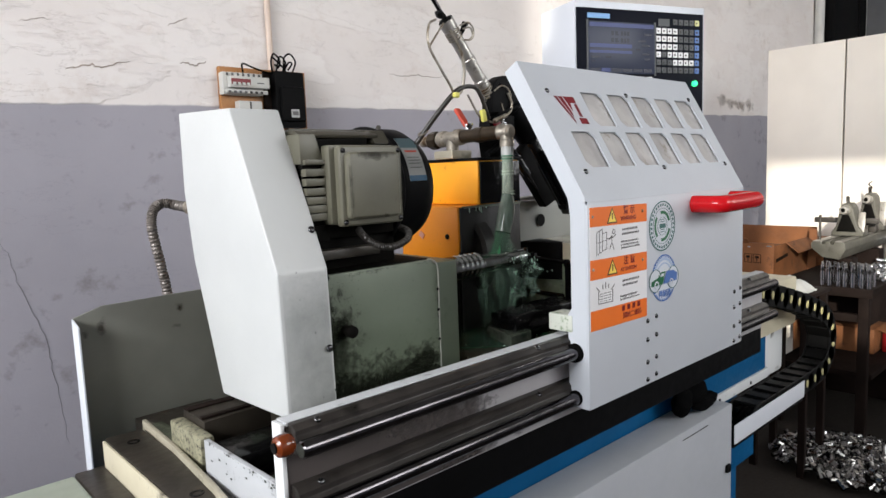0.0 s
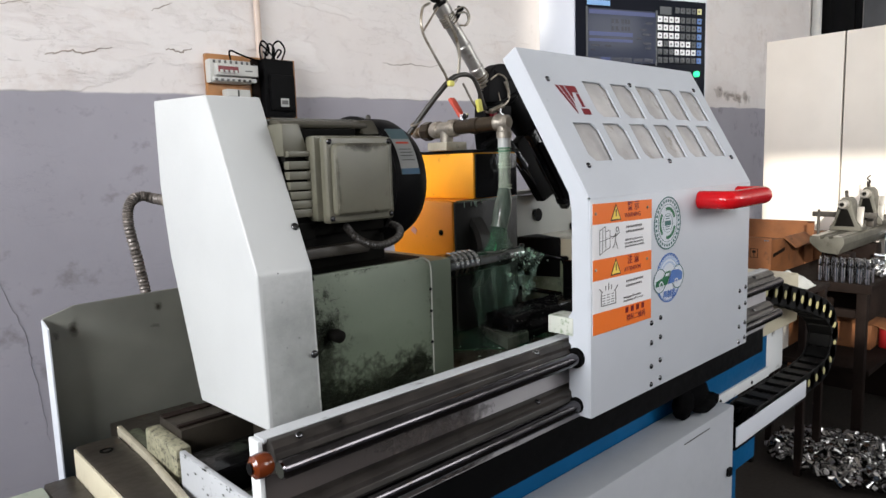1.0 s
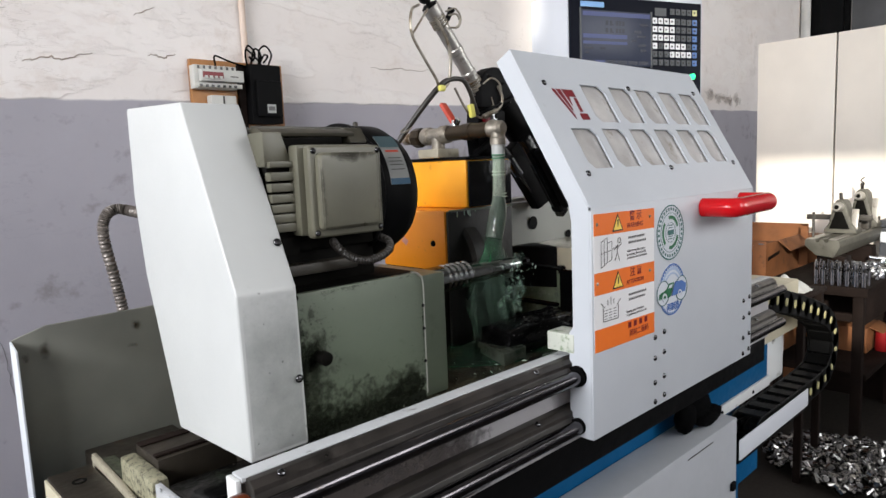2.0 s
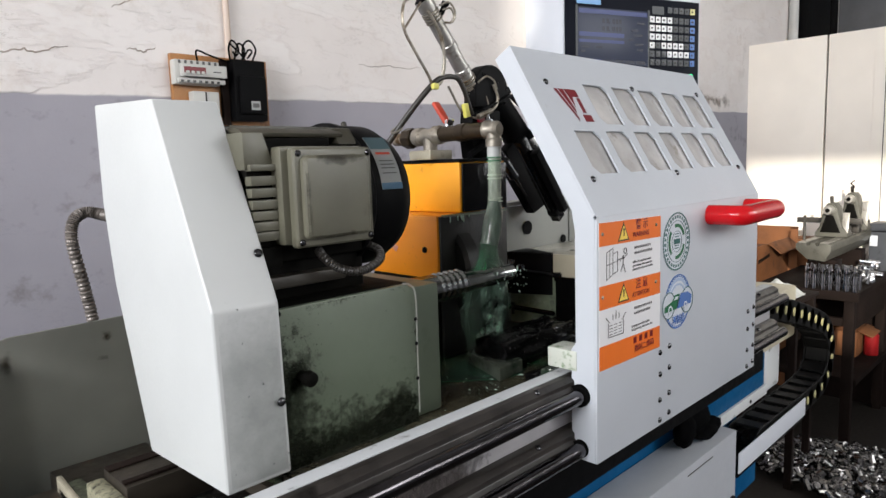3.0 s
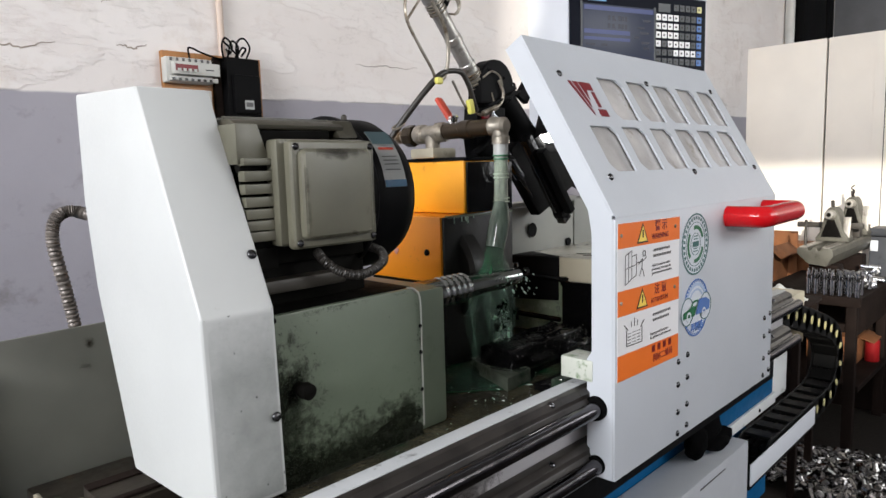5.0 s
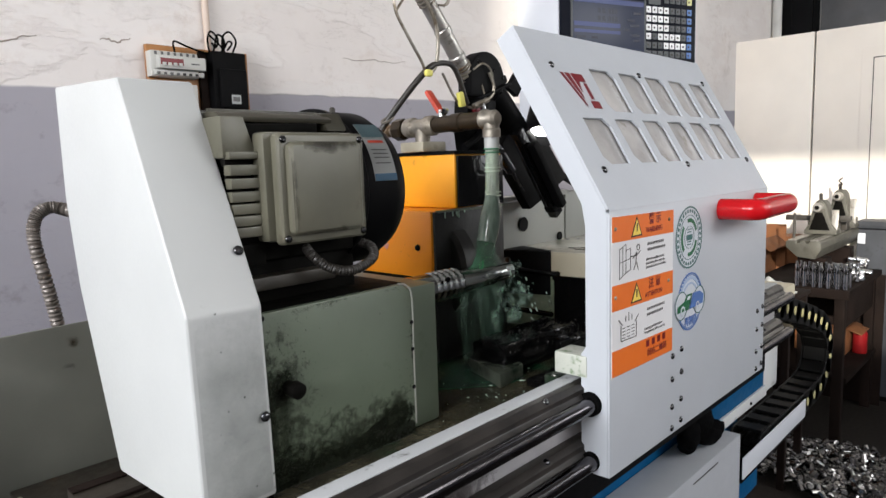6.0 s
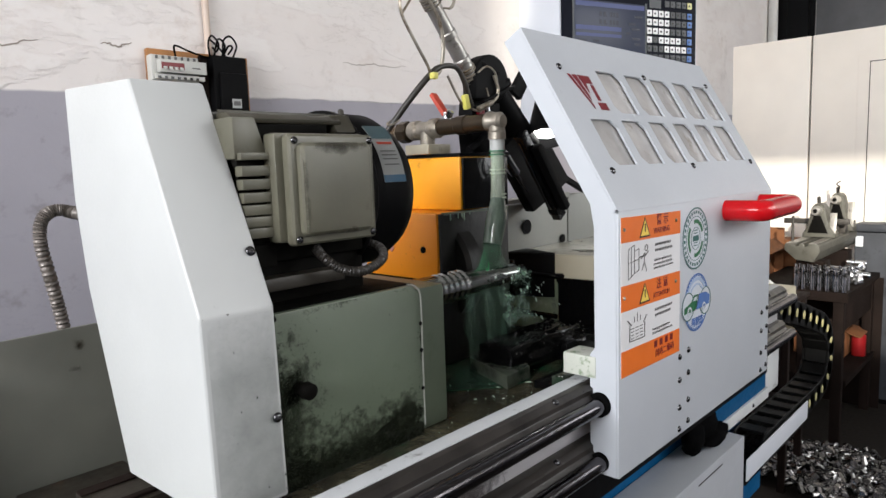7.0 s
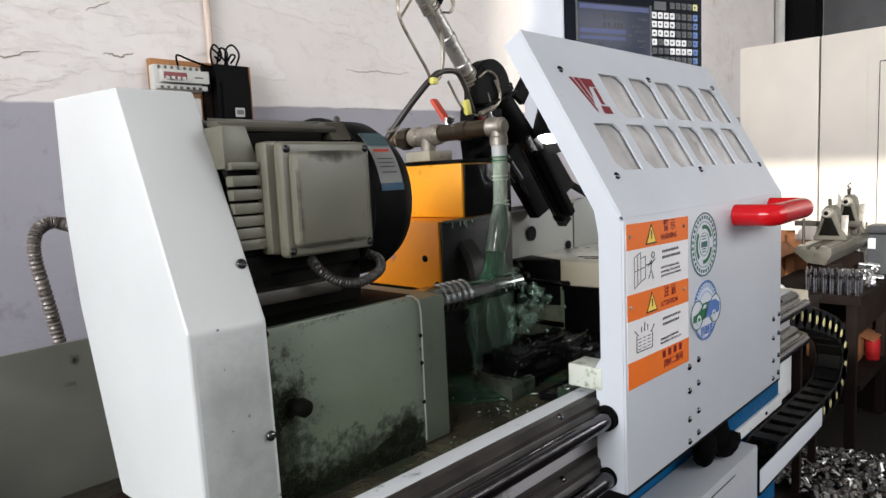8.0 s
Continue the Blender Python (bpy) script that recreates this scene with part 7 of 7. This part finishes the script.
for x, h in ((3.13, 0.178), (3.52, 0.212)):
    y = 0.540
    hd = part("head", prism([(y - 0.085, 1.003), (y + 0.070, 1.003), (y + 0.068, 1.022), (y + 0.048, 1.055), (y + 0.026, 1.0 + h - 0.018), (y + 0.012, 1.0 + h), (y - 0.014, 1.0 + h), (y - 0.030, 1.0 + h - 0.02), (y - 0.056, 1.055), (y - 0.083, 1.022)], "x", x, x + 0.10, 0.005, seg=3), BENCH_GREY, centre, "worn cast head with a dark face")
    part("quill", lathe((x - 0.045, y, 1.0 + h - 0.034), (x + 0.12, y, 1.0 + h - 0.034), [(0, 0.010), (0.001, 0.020), (0.010, 0.024), (0.165, 0.024)], 20), WAY_STEEL, hd, "worn bright quill")
    part("quill_bore", lathe((x - 0.0465, y, 1.0 + h - 0.034), (x - 0.045, y, 1.0 + h - 0.034), [(0, 0.011), (0.001, 0.011)], 14), GREASE_AND_SHADE, hd)
    # Flat patch on the face: the hollow's shade put into colour.
    part("face_shade", prism([(y - 0.052, 1.026), (y + 0.044, 1.026), (y + 0.016, 1.0 + h - 0.062), (y - 0.016, 1.0 + h - 0.062)], "x", x - 0.0022, x - 0.0004, 0.0005), GREASE_AND_SHADE, hd, "flat dark patch for the shaded hollow")
    part("side_rib", prism([(x + 0.02, 1.024), (x + 0.035, 1.024), (x + 0.05, 1.0 + h - 0.05), (x + 0.04, 1.0 + h - 0.05)], "y", y - 0.082, y - 0.050, 0.002), WAY_STEEL, hd)
    part("clamp_screw", rod((x + 0.05, y + 0.004, 1.0 + h - 0.004), (x + 0.045, y + 0.006, 1.0 + h + 0.035), 0.0085, 10, edge=0.003), GALV_DARK, hd)
    part("clamp_nut", lathe((x + 0.105, y - 0.070, 1.005), (x + 0.105, y - 0.070, 1.055), [(0, 0.014), (0.012, 0.014), (0.012, 0.007), (0.05, 0.007)], 6), GALV_DARK, hd)
part("cross_bar", box(3.255, 3.28, 0.42, 0.735, 1.062, 1.090, 0.003), GALV_DARK, centre, "flat bar lying across the bed")
part("bar_block", box(3.245, 3.29, 0.60, 0.617, 1.003, 1.061, 0.003), GALV_DARK, centre)
part("stud", rod((2.93, 0.60, 0.999), (2.93, 0.60, 1.13), 0.0065, 10, edge=0.002), GALV_DARK, centre)
part("bent_wire", tube([(3.56, 0.545, 1.215), (3.56, 0.535, 1.245), (3.55, 0.548, 1.262), (3.545, 0.53, 1.28)], 0.0035, 6), RUST, centre)
part("loose_block", box(3.38, 3.44, 0.462, 0.50, 1.0025, 1.048, 0.005), GALV_DARK, centre)

PIN_PROFILE = [(0, 0.0085), (0.002, 0.0105), (0.030, 0.0105), (0.031, 0.0088), (0.036, 0.0088), (0.037, 0.0105), (0.072, 0.0105), (0.073, 0.0088), (0.080, 0.0088), (0.082, 0.0098), (0.100, 0.0098), (0.102, 0.0065), (0.116, 0.0065), (0.118, 0.005)]
pin_proto = thing("steel_pin", (2.85, 0.348, TZ), "bright turned steel pin standing on the bench", "steel pin", "steel pins on the bench")
part("body", lathe((2.85, 0.348, TZ), (2.85, 0.348, TZ + 0.12), PIN_PROFILE, 14), PIN_STEEL, pin_proto)
rng = random.Random(7)
for k in range(21):
    row, col = divmod(k, 7)
    if k:
        copy_thing(pin_proto, pose(2.85 + 0.036 * row + rng.uniform(-0.005, 0.005), 0.348 + 0.0345 * col + 0.014 * (row % 2) + rng.uniform(-0.004, 0.004), TZ, 0, 0, rng.uniform(0, 90)))
lying = thing("loose_pin", (3.1, 0.40, TZ + 0.013), "loose turned steel pin lying on the bench", "steel pin", "loose pins on the bench")
part("body", lathe((3.05, 0.40, TZ + 0.013), (3.15, 0.40, TZ + 0.013), [(0, 0.011), (0.002, 0.015), (0.06, 0.015), (0.062, 0.010), (0.1, 0.010)], 14), STEEL, lying)
for k in range(22):
    copy_thing(lying, pose(3.14 + rng.uniform(-0.08, 0.26), 0.385 + rng.uniform(-0.035, 0.05), TZ + 0.0155 + 0.020 * (k % 4), rng.uniform(-10, 10), rng.uniform(-16, 16), rng.uniform(0, 360)))

stool = thing("low_stand", (2.3, 0.5, 0), "dark iron stand beside the bench", "stand")
part("top", box(2.2, 2.48, 0.40, 0.66, 0.818, 0.834, 0.003), RUST, stool)
for x in (2.21, 2.44):
    for y in (0.41, 0.62):
        part("leg", box(x, x + 0.03, y, y + 0.03, 0, 0.817, 0.002), RUST, stool)
rag = thing("pale_rag", (2.3, 0.5, 0.835), "crumpled pale paper rag", "rag")
cloth = bmesh.new()
bmesh.ops.create_grid(cloth, x_segments=26, y_segments=26, size=1)
for v in cloth.verts:
    u, w = v.co.x, v.co.y
    rise = max(0.0, 1 - u * u) * max(0.0, 1 - w * w)
    fold = noise.noise(Vector((u * 1.7, w * 2.3, 3.3))) + 0.5 * abs(noise.noise(Vector((u * 4, w * 3, 7.0))))
    v.co = Vector((2.30 + 0.055 * u + 0.01 * noise.noise(Vector((u, w * 3, 1.0))), 0.505 + 0.085 * w + 0.012 * noise.noise(Vector((u * 3, w, 5.0))), 0.842 + rise * (0.045 + 0.035 * fold)))
bmesh.ops.solidify(cloth, geom=cloth.faces[:], thickness=0.003)
part("paper", cloth, PLATE_PALE, rag, soft=40)

pile_rng = random.Random(11)
heap = bmesh.new()
for k in range(520):
    a, r = pile_rng.uniform(0, 6.283), 0.33 * math.sqrt(pile_rng.random())
    x, y = 2.48 + r * math.cos(a) * 0.85, 0.29 + r * math.sin(a) * 1.05
    z = 0.02 + max(0, 0.045 * (1 - (r / 0.38) ** 2)) + pile_rng.uniform(0, 0.02)
    q = Euler((pile_rng.uniform(0, 6.28), pile_rng.uniform(0, 6.28), pile_rng.uniform(0, 6.28))).to_matrix()
    way = q @ Vector((0, 0, 1))
    rr = pile_rng.uniform(0.012, 0.019)
    ll = pile_rng.uniform(0.03, 0.065)
    p = Vector((x, y, z))
    lathe(p - way * ll / 2, p + way * ll / 2, [(0, rr * 0.8), (0.002, rr), (ll * 0.6, rr), (ll * 0.62, rr * 0.75), (ll, rr * 0.75)], 9, heap)
tagged(new("turned_parts_heap", finish(heap, DULL_STEEL, "turned_parts_heap")), "heap of small bright turned steel parts", "steel parts", kind="stuff")


# ---- coolant ----
def drop_mesh(r, stretch, seed):
    return blob(bmesh.new(), (0, 0, 0), (r, r, r * stretch), seed, 2)


def sheet_of_water(rows, n=14):
    """A thin skin through rows of (centre, half width, half depth), bulging to the front."""
    own = bmesh.new()
    grid = []
    for c, w, d in rows:
        line_front = [own.verts.new((c[0] + w * math.cos(math.pi * k / n), c[1] - d * math.sin(math.pi * k / n), c[2])) for k in range(n + 1)]
        grid.append(line_front)
    for u, v in zip(grid, grid[1:]):
        for k in range(n):
            own.faces.new((u[k], u[k + 1], v[k + 1], v[k]))
    return own


stream = thing("coolant_stream", (0.16, 0.31, 1.26), "green coolant falling from hose and workpiece", "coolant")
part("jet", sheet_of_water([((0.156, 0.312, 1.306), 0.019, 0.014), ((0.158, 0.316, 1.286), 0.021, 0.014), ((0.160, 0.322, 1.268), 0.025, 0.013), ((0.166, 0.328, 1.256), 0.036, 0.016)]), JET, stream, "green jet from the hose", soft=80)
part("jet", sheet_of_water([((0.158, 0.306, 1.302), 0.013, 0.010), ((0.161, 0.310, 1.28), 0.016, 0.012), ((0.168, 0.314, 1.262), 0.028, 0.018)]), SPLASH, stream, soft=80)
for x, w, z1, y in ((0.098, 0.012, 1.112, 0.316), (0.140, 0.040, 1.108, 0.324), (0.165, 0.036, 1.112, 0.318), (0.190, 0.020, 1.130, 0.312)):
    steps = []
    for k in range(8):
        t = k / 7
        steps.append(((x + 0.006 * math.sin(7 * t + x * 90), y + 0.004 * math.sin(5 * t + x * 50), 1.226 + (z1 - 1.226) * t), w * (1 - 0.45 * t + 0.12 * math.sin(9 * t + x * 40)), 0.006))
    part("veil", sheet_of_water(steps), VEIL, stream, "milky green veil", soft=80)
STRANDS = []
for k in range(16):
    r = random.Random(900 + k)
    x0 = (0.09, 0.115)[k % 2] + r.uniform(0, 0.02) if k < 5 else r.uniform(0.135, 0.245)
    y0 = 0.335 - r.uniform(0.004, 0.022)
    drop_to = r.uniform(0.03, 0.115)
    side = r.uniform(-0.002, 0.006)
    base_at = Vector((x0, y0, 1.222))
    pts = []
    for q in range(6):
        t = q / 5
        pts.append((side * t + 0.0018 * math.sin(6 * t + k), 0.0015 * math.sin(5 * t + 2 * k), -drop_to * (0.35 * t + 0.65 * t * t)))
    strand = new("coolant_strand", finish(tube(pts, r.uniform(0.0004, 0.0011), 7, steps=4, radius=lambda t, k=k: 0.35 + 0.65 * abs(math.sin(1.2 + 5 * t + k)) * (1 - 0.5 * t)), STRAND, "coolant_strand", 80))
    tagged(strand, "thin strand of falling milky green coolant", "coolant strand", "coolant strands")
    strand.matrix_world = Matrix.Translation(base_at)
    STRANDS.append((strand, base_at, r.uniform(0, 6.283), r.uniform(0.9, 2.2)))
for k in range(6):
    r = random.Random(40 + k)
    x, long = 0.132 + 0.085 * r.random(), r.uniform(0.004, 0.014)
    part("hanging_drip", lathe((x, 0.3835, 1.351), (x, 0.3835, 1.33), [(0, 0.0012), (long * 0.4, 0.0009), (long * 0.8, 0.0013), (long, 0.0003)], 8), MILKY, stream)
ring_pts = [(0.12 + 0.10 * math.cos(a) * (1 + 0.2 * math.sin(3 * a)), 0.285 + 0.055 * math.sin(a) * (1 + 0.15 * math.cos(4 * a))) for a in (2 * math.pi * k / 36 for k in range(36))]
part("pool", prism(ring_pts, "z", 1.0885, 1.0902), PUDDLE, stream, "shallow green puddle")


def splash_sheet(length, fall, width, seed):
    """A torn skin of flying coolant that leaves the origin along +x and falls."""
    own = bmesh.new()
    n, m, grid = 22, 9, []
    for i in range(n + 1):
        u = i / n
        mid = Vector((length * u, 0.010 * noise.noise(Vector((u * 3, seed, 0))), -fall * u * u + 0.010 * noise.noise(Vector((u * 4, seed, 3)))))
        w = width * (0.35 + 0.9 * math.sin(math.pi * min(1, 0.12 + 0.95 * u))) * (1 + 0.6 * noise.noise(Vector((u * 6, seed, 8))))
        grid.append([own.verts.new(mid + Vector((0.012 * noise.noise(Vector((u * 5, v * 2, seed))), 0.014 * noise.noise(Vector((u * 6, v * 3, seed + 5))), w * v))) for v in (2 * j / m - 1 for j in range(m + 1))])
    for p, q in zip(grid, grid[1:]):
        for j in range(m):
            own.faces.new((p[j], p[j + 1], q[j + 1], q[j]))
    return own


PLUMES = []
for k, (length, fall, width, at0, lean) in enumerate((
    (0.120, 0.045, 0.026, (0.180, 0.300, 1.240), 10),
    (0.095, 0.060, 0.022, (0.190, 0.305, 1.232), 30),
    (0.070, 0.010, 0.020, (0.170, 0.298, 1.248), -14),
    (0.060, 0.030, 0.020, (0.160, 0.296, 1.238), 62),
    (0.085, 0.060, 0.018, (0.200, 0.300, 1.238), 48),
    (0.075, 0.045, 0.017, (0.180, 0.292, 1.226), 76),
    (0.100, 0.070, 0.016, (0.205, 0.310, 1.236), 38),
)):
    plume = new("coolant_splash", finish(splash_sheet(length, fall, width, 3.7 * k + 1), WISP, "coolant_splash", 80))
    tagged(plume, "torn milky green sheet of splashing coolant", "coolant splash", "coolant splashes")
    PLUMES.append((plume, Vector(at0), lean, 1.3 * k))
SPRAY = []
for k in range(46):
    rng = random.Random(100 + k)
    c = (0.195 + rng.uniform(-0.03, 0.05), 0.318 + rng.uniform(-0.02, 0.015), 1.240)
    r = 0.0005 + 0.0009 * rng.random() ** 2.5
    drop = new("coolant_drop", finish(drop_mesh(r, rng.uniform(1.0, 4.0), k), COOLANT if k % 3 == 0 else MILKY, "coolant_drop", 80))
    tagged(drop, "flying drop of green coolant", "coolant drop", "coolant drops")
    SPRAY.append((drop, c, rng.uniform(0.01, 0.085), rng.uniform(0.02, 0.09), rng.uniform(0, 6.283), rng.choice((1.4, 1.7, 2.1))))


# ---- what moves ----
def motions():
    steps = 81
    walk(spindle, [(0.1 * k, pose(-0.06, AX_Y, AX_Z, 67.0 * k)) for k in range(steps)])
    for strand, at0, ph, speed in STRANDS:
        walk(strand, [(0.1 * k, pose(at0.x + 0.0035 * math.sin(ph + 0.1 * k * speed * 6), at0.y, at0.z - 0.004 + 0.004 * math.sin(2 * ph + 0.1 * k * speed * 9), 4 * math.sin(ph + 0.4 * k), 7 * math.sin(ph + 0.3 * k * speed), 0)) for k in range(steps)])
    calm = lambda t: min(max((t - 1.9) / 0.9, 0), 1) * min(max((5.7 - t) / 0.8, 0), 1)
    for plume, at0, lean, ph in PLUMES:
        rows = []
        for k in range(steps):
            t = 0.1 * k
            q = calm(t)
            rows.append((t, pose(at0.x + 0.006 * math.sin(ph + 5.1 * t) - 0.03 * q, at0.y, at0.z - 0.008 + 0.005 * math.sin(2 * ph + 7.3 * t) - 0.022 * q, 14 * math.sin(ph + 6.1 * t), lean * (1 - q) + 84 * q + 16 * (1 - q) * math.sin(ph + 4.3 * t), 12 * math.sin(ph + 3.7 * t))))
        walk(plume, rows)
    for drop, c, w, h, ph, speed in SPRAY:
        rows = []
        for k in range(steps):
            a = ph + 0.1 * k * speed * 2 * math.pi / 1.6
            wide = (0.7 + 0.4 * min(max((0.1 * k - 4.6) / 1.4, 0), 1)) * (1 - 0.8 * calm(0.1 * k))
            x = c[0] + w * wide * (0.5 - math.cos(a)) * 0.8
            y = c[1] - 0.02 * math.sin(a) ** 2
            z = c[2] + h * 0.25 * math.sin(a) - h * 0.55 * (1 - math.cos(a)) * wide
            rows.append((0.1 * k, pose(x, y, z, 0, -35 + 20 * math.sin(a), 40 * math.cos(a))))
        walk(drop, rows)


motions()
